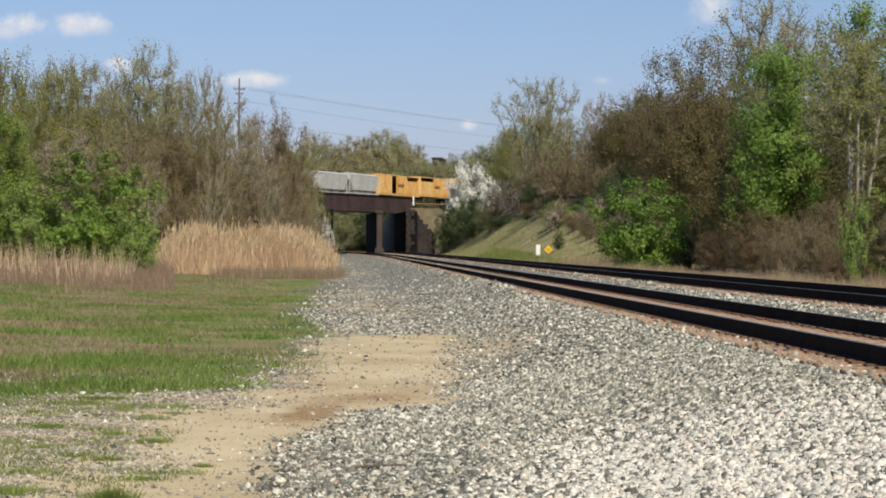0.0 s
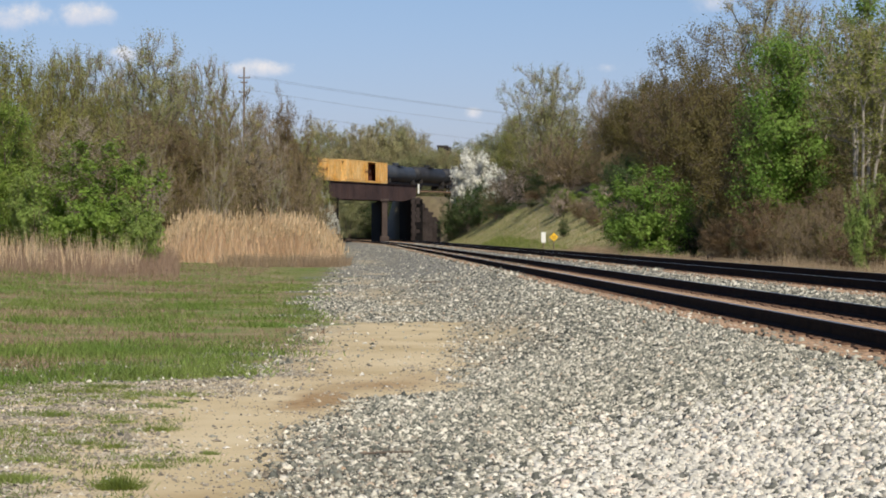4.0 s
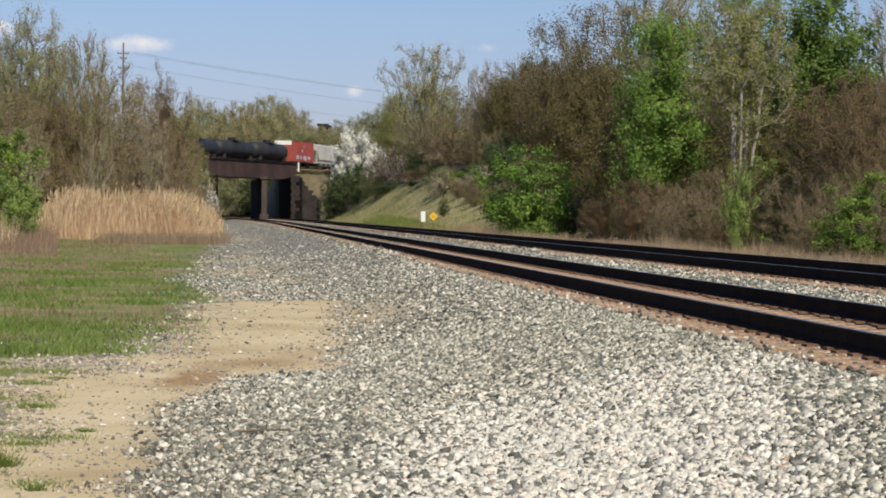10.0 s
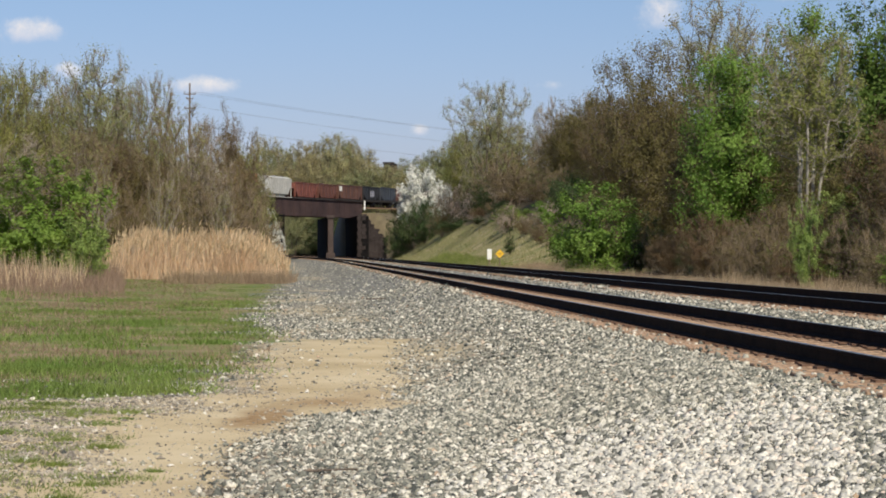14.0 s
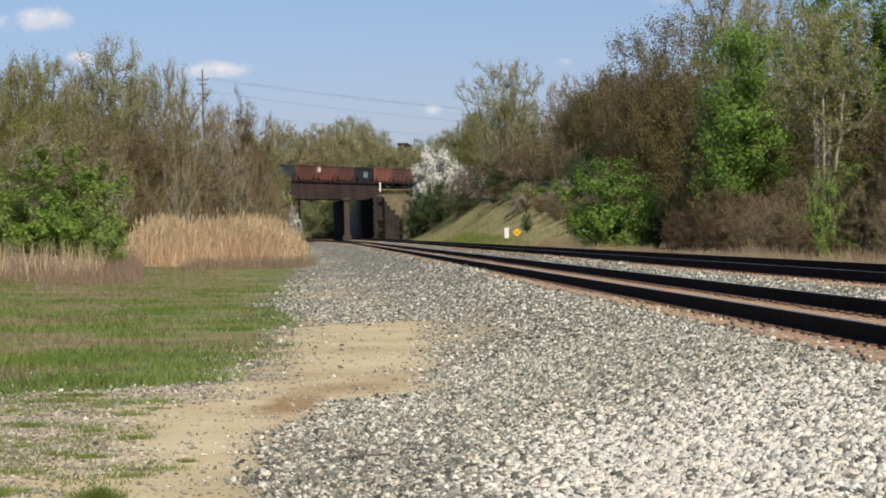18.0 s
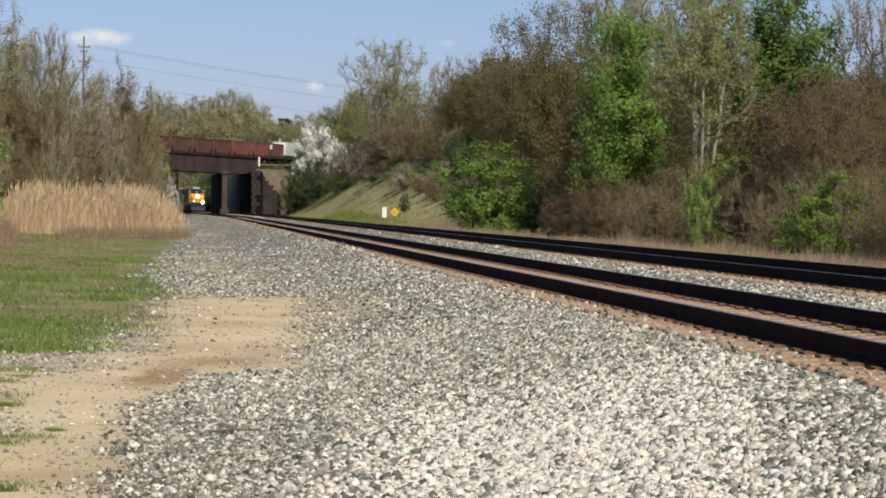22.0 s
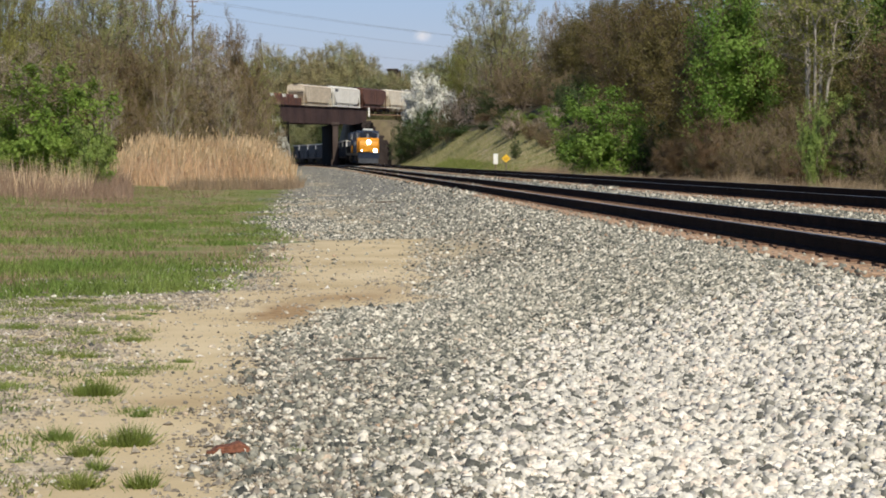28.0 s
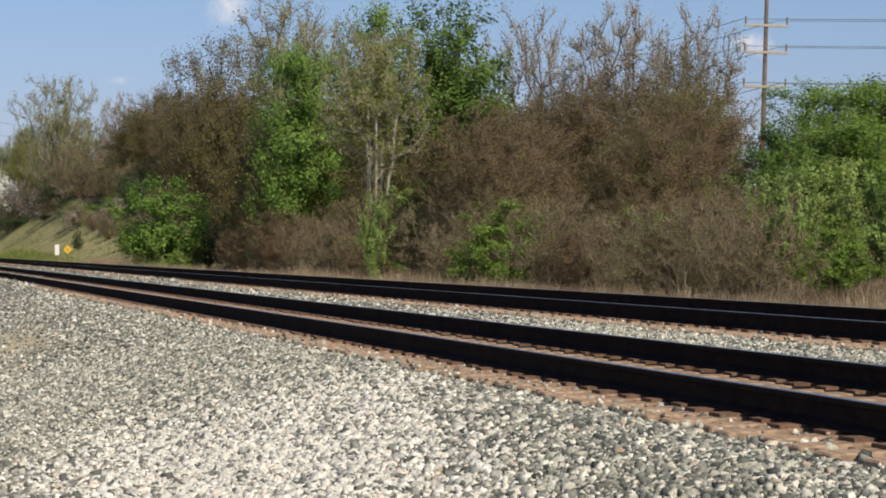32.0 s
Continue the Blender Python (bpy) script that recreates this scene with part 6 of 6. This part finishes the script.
def stone_field(name, label, x, y, size, material, lift=0.25):
    """Angular stones, each its own size, turn and shape, lying on the ground."""
    n = len(x)
    lo = [(math.cos(a), math.sin(a), -0.62) for a in (0, math.pi / 2, math.pi, 1.5 * math.pi)]
    hi = [(0.85 * math.cos(a + math.pi / 4), 0.85 * math.sin(a + math.pi / 4), 0.62) for a in (0, math.pi / 2, math.pi, 1.5 * math.pi)]
    v = np.repeat(np.array(lo + hi)[None] * 0.6, n, 0) * rng.uniform(0.8, 1.15, (n, 8, 1)) * rng.uniform(0.85, 1.15, (n, 8, 3))
    v *= (size * np.clip(np.exp(rng.normal(-0.08, 0.36, n)), 0.4, 2.1))[:, None, None] * rng.uniform(0.6, 1.25, (n, 1, 3))
    q = rng.normal(size=(n, 4))
    q /= np.linalg.norm(q, axis=1, keepdims=True)
    w, a, b, c = q.T
    R = np.stack([1 - 2 * (b * b + c * c), 2 * (a * b - w * c), 2 * (a * c + w * b), 2 * (a * b + w * c), 1 - 2 * (a * a + c * c), 2 * (b * c - w * a), 2 * (a * c - w * b), 2 * (b * c + w * a), 1 - 2 * (a * a + b * b)], -1).reshape(n, 3, 3)
    v = np.einsum("nij,nkj->nki", R, v)
    z = ground_z(x, y) + size * lift * rng.uniform(0.0, 1.3, n)
    v += np.stack([x, y, z], -1)[:, None]
    f = np.array([(2, 1, 0), (3, 2, 0), (4, 5, 6), (4, 6, 7)] + [(i, (i + 1) % 4, 4 + i) for i in range(4)] + [((i + 1) % 4, 4 + (i + 1) % 4, 4 + i) for i in range(4)])
    F = (np.arange(n) * 8)[:, None, None] + f[None]
    ob = mesh_ob(name, v.reshape(-1, 3), F.reshape(-1, 3), material)
    ob.data.polygons.foreach_set("use_smooth", np.ones(len(ob.data.polygons), dtype=bool))
    return tagged(ob, label, "gravel", kind="stuff")


def stone_material(name, stops, rough=0.9):
    m = bpy.data.materials.new(name)
    m.use_nodes = True
    nt = m.node_tree
    b = nt.nodes["Principled BSDF"]
    b.inputs["Roughness"].default_value = rough
    b.inputs["Specular IOR Level"].default_value = 0.2
    geo = nt.nodes.new("ShaderNodeNewGeometry")
    r = nt.nodes.new("ShaderNodeValToRGB")
    while len(r.color_ramp.elements) < len(stops):
        r.color_ramp.elements.new(0.5)
    for e, (p, c) in zip(r.color_ramp.elements, stops):
        e.position, e.color = p, (*c, 1)
    nt.links.new(geo.outputs["Random Per Island"], r.inputs["Fac"])
    tc = nt.nodes.new("ShaderNodeTexCoord")
    n = nt.nodes.new("ShaderNodeTexNoise")
    n.inputs["Scale"].default_value, n.inputs["Detail"].default_value = 45, 4
    nt.links.new(tc.outputs["Object"], n.inputs["Vector"])
    mr = nt.nodes.new("ShaderNodeMapRange")
    mr.inputs["From Min"].default_value, mr.inputs["From Max"].default_value = 0.3, 0.7
    mr.inputs["To Min"].default_value, mr.inputs["To Max"].default_value = 0.7, 1.25
    nt.links.new(n.outputs["Fac"], mr.inputs["Value"])
    h = nt.nodes.new("ShaderNodeHueSaturation")
    nt.links.new(mr.outputs[0], h.inputs["Value"])
    nt.links.new(r.outputs["Color"], h.inputs["Color"])
    nt.links.new(h.outputs["Color"], b.inputs["Base Color"])
    return m


M["ballast"] = stone_material("ballast_stone", [(0.0, (0.06, 0.062, 0.055)), (0.23, (0.135, 0.138, 0.113)), (0.46, (0.245, 0.238, 0.19)), (0.67, (0.38, 0.355, 0.28)), (0.82, (0.57, 0.525, 0.42)), (0.95, (0.76, 0.71, 0.59)), (1.0, (0.38, 0.26, 0.165))])
M["grit"] = stone_material("grit", [(0.0, (0.07, 0.062, 0.05)), (0.35, (0.16, 0.14, 0.11)), (0.7, (0.28, 0.24, 0.18)), (0.92, (0.46, 0.41, 0.32)), (1.0, (0.66, 0.6, 0.5))])
M["single_stone"] = mat("single_stone", (0.52, 0.48, 0.40), 0.9, 0, 0.25, 3, 0.2, (0.68, 0.63, 0.54), 0.5)
M["pebble"] = stone_material("pebble", [(0.0, (0.12, 0.105, 0.085)), (0.35, (0.24, 0.21, 0.165)), (0.7, (0.36, 0.31, 0.235)), (0.9, (0.50, 0.44, 0.34)), (1.0, (0.72, 0.68, 0.6))])
M["white_stone"] = stone_material("white_stone", [(0.0, (0.10, 0.10, 0.085)), (0.13, (0.20, 0.195, 0.165)), (0.25, (0.50, 0.47, 0.40)), (0.5, (0.62, 0.58, 0.49)), (0.8, (0.74, 0.70, 0.60)), (1.0, (0.70, 0.58, 0.46))])


def scatter(n, y0, y1, x0, x1, power=1.0):
    """Random places in a strip, thinning out with distance; x0 and x1 are functions of y."""
    y = y0 + (y1 - y0) * rng.random(n) ** power
    a, b = x0(y), x1(y)
    keep = rng.random(n) < (b - a) / np.max(b - a)
    y, a, b = y[keep], a[keep], b[keep]
    return a + (b - a) * rng.random(len(y)), y


def off_track(x, y):
    """False on the ties and under the rails."""
    u = x - near_rail(y)
    return ((u < -0.63) | (u > 2.10)) & ((u < SPACING - 0.56) | (u > SPACING + 2.12))


def left_view(y):
    return -0.225 * y - 0.3


def right_view(y):
    return 0.43 * y + 0.6


x, y = scatter(430000, 9.6, 30, lambda y: left_view(y), lambda y: np.minimum(right_view(y), near_rail(y) + 6.4), 1.0)
g, d, wd, sl = zones(x, y)
p = rng.random(len(x))
bare = np.maximum(d, g * 0.9)
keep = off_track(x, y) & (p < np.clip(1 - bare, 0, 1) ** 1.5 + 0.002)
x, y, bare = x[keep], y[keep], bare[keep]
core = np.exp(-(((x - 0.127 * y + 0.08) / 1.3) ** 4) - ((y - 13.5) / 6.0) ** 4)
white = rng.random(len(x)) < core * 0.95
near = ~white & (y < 18.5)
stone_field("ballast_stones", "grey and white crushed ballast stones", x[near], y[near], 0.034 - 0.006 * bare[near], M["ballast"])
near = ~white & (y >= 18.5)
pebble_field("ballast_stones", "grey ballast stones beside the tracks", x[near], y[near], 0.037 - 0.006 * bare[near], M["ballast"], 0.25)
grit_x, grit_y = scatter(80000, 9.6, 19, lambda y: edge(y, GRAVEL_EDGE) - 0.7, lambda y: edge(y, GRAVEL_EDGE) + 2.6)
away = grit_x - edge(grit_y, GRAVEL_EDGE)
keep = rng.random(len(grit_x)) < smooth(-0.3, 0.5, away + 0.5 * wob(grit_x, grit_y, 1.2, 77.0)) * (0.35 + 0.65 * smooth(2.4, 1.0, away))
grit_x, grit_y = grit_x[keep], grit_y[keep]
pebble_field("fine_gravel", "fine brown and grey gravel among the larger stones", grit_x, grit_y, 0.013 + 0.02 * rng.random(len(grit_x)) ** 2, M["grit"], 0.2)
stone_field("white_stones", "patch of pale fresh crushed stone", x[white], y[white], 0.039 - 0.006 * bare[white], M["white_stone"])
x, y = scatter(150000, 30, 85, lambda y: np.maximum(left_view(y), edge(y, GRASS_EDGE) - 1), lambda y: np.minimum(right_view(y), near_rail(y) + 7.4), 1.3)
g, d, wd, sl = zones(x, y)
keep = off_track(x, y) & (rng.random(len(x)) > np.maximum(0.985 * d ** 0.5, g ** 0.4)) & (rng.random(len(x)) < 0.25 + 0.75 * smooth(72, 38, y))
pebble_field("ballast_stones", "grey ballast stones along the tracks", x[keep], y[keep], np.interp(y[keep], [30, 45, 85], [0.04, 0.042, 0.048]), M["ballast"], 0.3)
x, y = scatter(14000, 85, 330, lambda y: edge(y, GRASS_EDGE), lambda y: near_rail(y) + 7.4, 1.5)
g, d, wd, sl = zones(x, y)
keep = off_track(x, y) & (rng.random(len(x)) > np.maximum(0.97 * d, g))
pebble_field("ballast_stones", "grey ballast stones of the distant roadbed", x[keep], y[keep], 0.055, M["ballast"], 0.3)
for off in (0.0, SPACING):
    x, y = scatter(22000, 8, 70, lambda y: near_rail(y) + off - 0.6, lambda y: near_rail(y) + off + 2.1)
    on_tie = np.abs(((y - 6) / 0.5 + 0.5) % 1 - 0.5) * 0.5 < 0.13
    keep = ~on_tie
    stone_field("crib_stones", "ballast stones between the ties", x[keep], y[keep], 0.04, M["ballast"], 0.4)
    keep = on_tie & (rng.random(len(x)) < 0.42) & (np.abs(x - near_rail(y) - off) > 0.12)
    stone_field("stray_stones", "loose stones lying on the ties", x[keep], y[keep], 0.03, M["ballast"], 1.5)
    x, y = scatter(11000, 70, 300, lambda y: near_rail(y) + off + (off > 1) * widen(y) - 0.6, lambda y: near_rail(y) + off + (off > 1) * widen(y) + 2.1, 1.3)
    pebble_field("crib_stones", "ballast stones between the distant ties", x, y, 0.085, M["ballast"], 0.5)
# the nearest stones of the fresh patch, one by one
STONES = []
for k in range(8):
    bm = bmesh.new()
    bmesh.ops.create_icosphere(bm, subdivisions=1, radius=0.5)
    for v in bm.verts:
        v.co *= 1 + 0.55 * noise.noise(v.co * 2.1 + Vector((k * 7.3, 0, 0)))
        v.co = Vector((v.co.x * 1.2, v.co.y * 0.95, v.co.z * 0.75))
    me = bpy.data.meshes.new("stone")
    bm.to_mesh(me)
    bm.free()
    me.materials.append(M["single_stone"])
    STONES.append(me)
bed = tagged(empty("stone_patch", pose(0, 0, 0)), "patch of loose pale crushed stones lying on the ballast", "gravel")
for k in range(300):
    y = 10.3 + 1.9 * rng.random()
    x = 0.4 + 2.0 * rng.random()
    st = new("stone", STONES[k % 8])
    st.parent = bed
    size = 0.045 + 0.03 * rng.random() ** 2
    st.matrix_basis = pose(x, y, float(ground_z(x, y)) + size * 0.25, rng.uniform(-25, 25), rng.uniform(-25, 25), rng.uniform(0, 360)) @ Matrix.Scale(size, 4)
# small pebbles over the bare dirt, thick towards the weeds and the gravel
x, y = scatter(190000, 9, 40, lambda y: left_view(y) - 0.3, lambda y: edge(y, GRAVEL_EDGE) + 0.6)
away = x - edge(y, GRAVEL_EDGE)
many = 0.09 + 0.5 * smooth(-0.7, 0.1, away) + 1.3 * smooth(-0.8, -1.9, away + 0.9 * smooth(19, 23, y) + 0.8 * wob(x, y, 0.9, 61.0)) + 0.35 * smooth(0.1, 0.5, wob(x, y, 1.6, 52.0))
keep = rng.random(len(x)) < many * smooth(40, 24, y) * (1 - zones(x, y)[0])
x, y = x[keep], y[keep]
pebble_field("loose_pebbles", "small loose pebbles strewn over bare dirt", x, y, 0.011 + 0.026 * rng.random(len(x)) ** 3, M["pebble"], 0.15)


def blades(name, label, x, y, h, lean, width, material, category="grass"):
    n = len(x)
    st = np.stack([x, y, ground_z(x, y) - 0.02], -1)
    d = rng.normal(size=(n, 3)) * lean
    d[:, 2] = 1
    d /= np.linalg.norm(d, axis=1, keepdims=True)
    v, f = slivers(st, st + d * (h * rng.uniform(0.45, 1.25, n))[:, None], width)
    return tagged(mesh_ob(name, v, f, material), label, category, kind="stuff")


def tufts(n, per, spread, x, y):
    k = rng.integers(0, len(x), n * per)
    return x[k] + rng.normal(0, spread, n * per), y[k] + rng.normal(0, spread, n * per)


M["lush"] = leafmat("lush_grass", (0.20, 0.285, 0.06), (0.30, 0.345, 0.095), 0.35, 0.45)
# green grass field, thinning to weeds on the gravel
x, y = scatter(130000, 19, 130, lambda y: left_view(y) - 2, lambda y: edge(y, GRASS_EDGE) + 0.6, 1.5)
g, d, wd, sl = zones(x, y)
lush = wob(x, y, 0.22, 31.0) + 0.6 * wob(x, y, 0.9, 32.0)
keep = rng.random(len(x)) < g * np.clip(0.55 + 1.7 * lush, 0.12, 1)
blades("grass_field", "uneven green grass with bare spots", x[keep], y[keep], np.clip(0.10 + 0.13 * lush[keep], 0.04, 0.26), 0.7, 0.010, M["grass"])
x, y = scatter(34000, 31, 150, lambda y: left_view(y) - 3, lambda y: edge(y, GRASS_EDGE) - 1.6 - 0.01 * y, 1.2)
keep = wob(x, y, 0.16, 13.0) + 0.6 * wob(x, y, 0.8, 14.0) > smooth(75, 35, y) * 0.4 - 0.10
blades("dry_grass", "dry reddish-brown grass in the green field", x[keep], y[keep], 0.22, 0.5, 0.011, M["redgrass"])
x, y = scatter(34000, 66, 128, lambda y: left_view(y) - 3, lambda y: -0.118 * y + 0.5, 0.55)
hump = wob(x, y, 0.25, 91.0) + 0.7 * wob(x, y, 0.9, 92.0)
keep = rng.random(len(x)) < smooth(68, 100, y + 26 * hump)
x, y, hump = x[keep], y[keep], hump[keep]
blades("tall_dry_grass", "tall dry reddish grass before the shrubs", x, y, np.clip(0.25 + 0.6 * smooth(75, 108, y) + 0.55 * hump, 0.15, 1.5), 0.32, 0.013, M["redgrass"])
x, y = scatter(2500, 95, 125, lambda y: left_view(y) - 3, lambda y: -0.13 * y, 1.0)
blades("dry_stalks", "pale dry stalks standing over the grass", x, y, 1.5, 0.16, 0.016, M["straw"])
# lush clumps in the field, lighter and darker
k = rng.random((420, 2))
cy = 23.5 + 62 * k[:, 1] ** 1.4
cx = left_view(cy) + (edge(cy, GRASS_EDGE) + 0.1 - left_view(cy)) * k[:, 0]
keep = wob(cx, cy, 0.2, 95.0) + 0.5 * wob(cx, cy, 0.7, 96.0) > -0.05
x, y = tufts(330, 85, 0.34, cx[keep], cy[keep])
blades("grass_clumps", "lush yellow-green clumps in the grass", x, y, 0.17, 0.75, 0.010, M["lush"])
cy = 26.5 + 60 * rng.random(420) ** 1.2
cx = left_view(cy) + (edge(cy, GRASS_EDGE) - left_view(cy)) * rng.random(420) ** 1.3
keep = wob(cx, cy, 0.2, 95.0) + 0.5 * wob(cx, cy, 0.7, 96.0) < 0.08
x, y = tufts(240, 80, 0.4, cx[keep], cy[keep])
blades("dry_clumps", "dry brown clumps in the grass", x, y, 0.13, 0.75, 0.009, M["redgrass"])
# weeds on the near gravel


def tuft(cx, cy, wide, n, h):
    """A tuft of grass whose blades fan out from its middle."""
    r = rng.normal(0, wide * 0.17, (n, 2))
    x, y = cx + r[:, 0], cy + r[:, 1]
    st = np.stack([x, y, ground_z(x, y) - 0.01], -1)
    out = np.concatenate([r * 2.2 / wide + rng.normal(0, 0.42, (n, 2)), np.ones((n, 1))], 1)
    out /= np.linalg.norm(out, axis=1, keepdims=True)
    v, f = slivers(st, st + out * (h * 0.72 * rng.uniform(0.3, 1.2, n))[:, None], 0.0036)
    return tagged(mesh_ob("grass_tuft", v, f, M["tuft"]), "tuft of fresh green grass on bare dirt", "grass", "grass tufts", kind="stuff")


M["tuft"] = leafmat("tuft_grass", (0.17, 0.25, 0.05), (0.30, 0.36, 0.10), 0.4, 0.45)
for cx, cy, wide, n, h in ((-2.0, 15.1, 0.33, 750, 0.16), (-1.89, 12.67, 0.24, 200, 0.15), (-1.66, 12.0, 0.25, 260, 0.14), (-1.46, 12.4, 0.2, 420, 0.2), (-1.58, 12.4, 0.18, 140, 0.14), (-1.24, 10.8, 0.18, 240, 0.15), (-1.53, 10.8, 0.2, 280, 0.15)):
    tuft(cx, cy, wide, n, h)
for cx, cy, wide, n, h in ((-1.52, 11.4, 0.12, 120, 0.13), (-1.65, 17.5, 0.2, 200, 0.07), (-2.31, 19.6, 0.5, 480, 0.1), (-2.44, 18.0, 0.45, 360, 0.09), (-1.93, 11.75, 0.15, 70, 0.08), (-0.59, 12.0, 0.14, 90, 0.08), (-1.58, 13.8, 0.16, 120, 0.1)):
    tuft(cx, cy, wide, n, h)
for k in range(70):
    cy = 14.0 + 13.5 * rng.random() ** 0.8
    cx = float(left_view(cy)) + 0.2 + rng.random() ** 1.3 * (cy * 0.125)
    tuft(cx, cy, rng.uniform(0.25, 1.0), int(rng.integers(150, 520)), rng.uniform(0.05, 0.10))
x, y = scatter(90000, 10.5, 33, lambda y: left_view(y) - 0.5, lambda y: left_view(y) + 0.135 * y)
deep = (x - left_view(y)) / (0.135 * y)
keep = wob(x, y, 0.8, 41.0) + 0.6 * wob(x, y, 2.4, 42.0) + 0.3 * wob(x, y, 7.0, 43.0) > -0.12 + 0.42 * deep ** 2
blades("sparse_grass", "sparse grass on stony ground", x[keep], y[keep], 0.07, 0.9, 0.007, M["grass"])
# reeds
k = 9000
x, y = -6.2 - 9.9 * rng.random(k), 137 + 3.6 * np.clip(rng.normal(size=k), -2, 2)
ends = smooth(-5.9, -8.2, x) * smooth(-16.4, -14.6, x)
hh = 2.5 * np.clip(0.30 + 0.52 * ends + 0.34 * wob(x, y, 0.45, 2.0) + 0.34 * wob(x, y, 1.7, 3.0) + rng.normal(0, 0.07, k), 0.2, 1.3)
blades("reeds", "stand of tall dry straw-coloured reeds", x, y, hh, 0.2, 0.022, M["straw"], "reeds")
top = np.stack([x, y, ground_z(x, y) + hh * 0.93], -1)
pick = rng.random(k) < 0.5
top = top[pick] + rng.normal(0, 0.12, (pick.sum(), 3))
v, f = slivers(top, top + np.array([0.05, 0, 0.42]) + rng.normal(0, 0.1, top.shape), 0.04)
tagged(mesh_ob("reed_plumes", v, f, M["plume"]), "feathery brown plumes over the reeds", "reeds", kind="stuff")
k = 3000
x, y = -11.5 + 6.4 * rng.random(k), 118 + 10 * rng.random(k)
blades("dead_stems", "low dead brown stems before the reeds", x, y, 0.7, 0.4, 0.014, M["redgrass"])
# dry grass along the far side of the tracks
x, y = scatter(100000, 26, 200, lambda y: near_rail(y) + 8.7, lambda y: near_rail(y) + 15.5, 1.15)
clump = wob(x, y, 0.5, 17.0) + 0.5 * wob(x, y, 1.6, 19.0)
keep = clump > -0.28 + 0.3 * smooth(58, 38, y)
tall = np.clip(0.55 + 1.2 * clump, 0.25, 1.6) * (0.75 + 0.5 * smooth(0.0, 0.5, wob(x, y, 0.12, 23.0))) * (0.4 + 0.6 * smooth(38, 62, y))
blades("dry_grass", "pale dry grass between the tracks and the woods", x[keep], y[keep], tall[keep], 0.42, 0.012, M["drygrass"])
keep = (clump < 0.05 + 0.4 * smooth(75, 45, y)) & (clump > -0.6)
blades("dead_stems", "brown dead stems among the dry grass", x[keep], y[keep], 0.55, 0.5, 0.014, M["redgrass"])
x, y = scatter(100000, 22, 120, lambda y: near_rail(y) + 8.6, lambda y: near_rail(y) + 19.0 + 0.16 * y, 1.15)
tall = np.clip(0.5 + 0.7 * wob(x, y, 0.6, 81.0) + 0.4 * wob(x, y, 2.2, 82.0), 0.12, 1.1)
brown = wob(x, y, 0.35, 83.0) + 0.5 * wob(x, y, 1.5, 84.0) < 0.18
blades("dead_stems", "tangle of dead brown stems at the wood's edge", x[brown], y[brown], tall[brown], 0.6, 0.012, M["brush"])
blades("dry_grass", "dull dry grass under the bushes", x[~brown], y[~brown], tall[~brown], 0.5, 0.011, M["drygrass"])
x, y = scatter(22000, 165, 395, lambda y: near_rail(y) + widen(y) + 8.3, lambda y: near_rail(y) + widen(y) + 20, 1.0)
blades("bank_grass", "thin mixed grass on the sunny bank", x, y, 0.3, 0.5, 0.03, M["bankgrass"])
x, y = scatter(16000, 50, 300, lambda y: near_rail(y) + 9.5, lambda y: near_rail(y) + 14.5, 1.0)
blades("green_weeds", "green weeds at the wood's edge", x, y, 0.5, 0.5, 0.03, M["grass"])


# ---- small debris ----
def debris(name, label, x, y, bm, material, turn=0.0):
    ob = part(name, bm, material)
    ob.matrix_basis = pose(x, y, float(ground_z(x, y)) + 0.015, 0, 0, turn)
    return tagged(ob, label, name.replace("_", " "))


M["rust_scrap"] = mat("rusty_scrap", (0.15, 0.06, 0.035), 0.9, 0.1, 0.4, 8, 0.4, (0.24, 0.10, 0.06))
bm = bmesh.new()
prism(bm, [(-0.1, 0.0), (-0.06, 0.028), (0.0, 0.034), (0.05, 0.05), (0.1, 0.02), (0.105, 0.0)], "y", -0.05, 0.05)
prism(bm, [(-0.12, 0.0), (-0.12, 0.012), (0.02, 0.016), (0.02, 0.0)], "y", -0.075, -0.045)
debris("metal_scrap", "bent piece of rusty sheet metal on the ground", -0.93, 12.0, bm, M["rust_scrap"], 8)
bm = bmesh.new()
rod(bm, (-0.42, 0, 0.03), (0.1, 0.05, 0.05), 0.02, 0.025)
rod(bm, (0.1, 0.05, 0.05), (0.4, -0.04, 0.02), 0.025, 0.012)
debris("stick", "dark broken stick lying on the gravel", -0.35, 74.0, bm, M["bark"], 0)
bm = bmesh.new()
rod(bm, (-0.2, 0, 0.015), (0.2, 0.06, 0.02), 0.012, 0.007)
debris("stick", "small brown stick lying on the stones", -0.35, 17.3, bm, M["bark"], 10)
for bearing, off, length, turn in ((20.15, 9.4, 2.6, 20), (20.6, 9.9, 1.8, -15), (12.9, 9.6, 2.4, 12), (13.1, 10.2, 2.0, -25)):
    y = 30.0
    while y * math.tan(radians(bearing)) < float(near_rail(y)) + off:
        y += 0.25
    bm = bmesh.new()
    rod(bm, (-length / 2, 0, 0.12), (0, 0.03, 0.16), 0.12, 0.13, 8)
    rod(bm, (0, 0.03, 0.16), (length / 2, -0.05, 0.10), 0.13, 0.08, 8)
    rod(bm, (0.3, 0.02, 0.2), (0.6, 0.3, 0.55), 0.05, 0.02)
    debris("log", "grey weathered log in the dry grass", y * math.tan(radians(bearing)), y, bm, M["bark_pale"], turn)


motions()
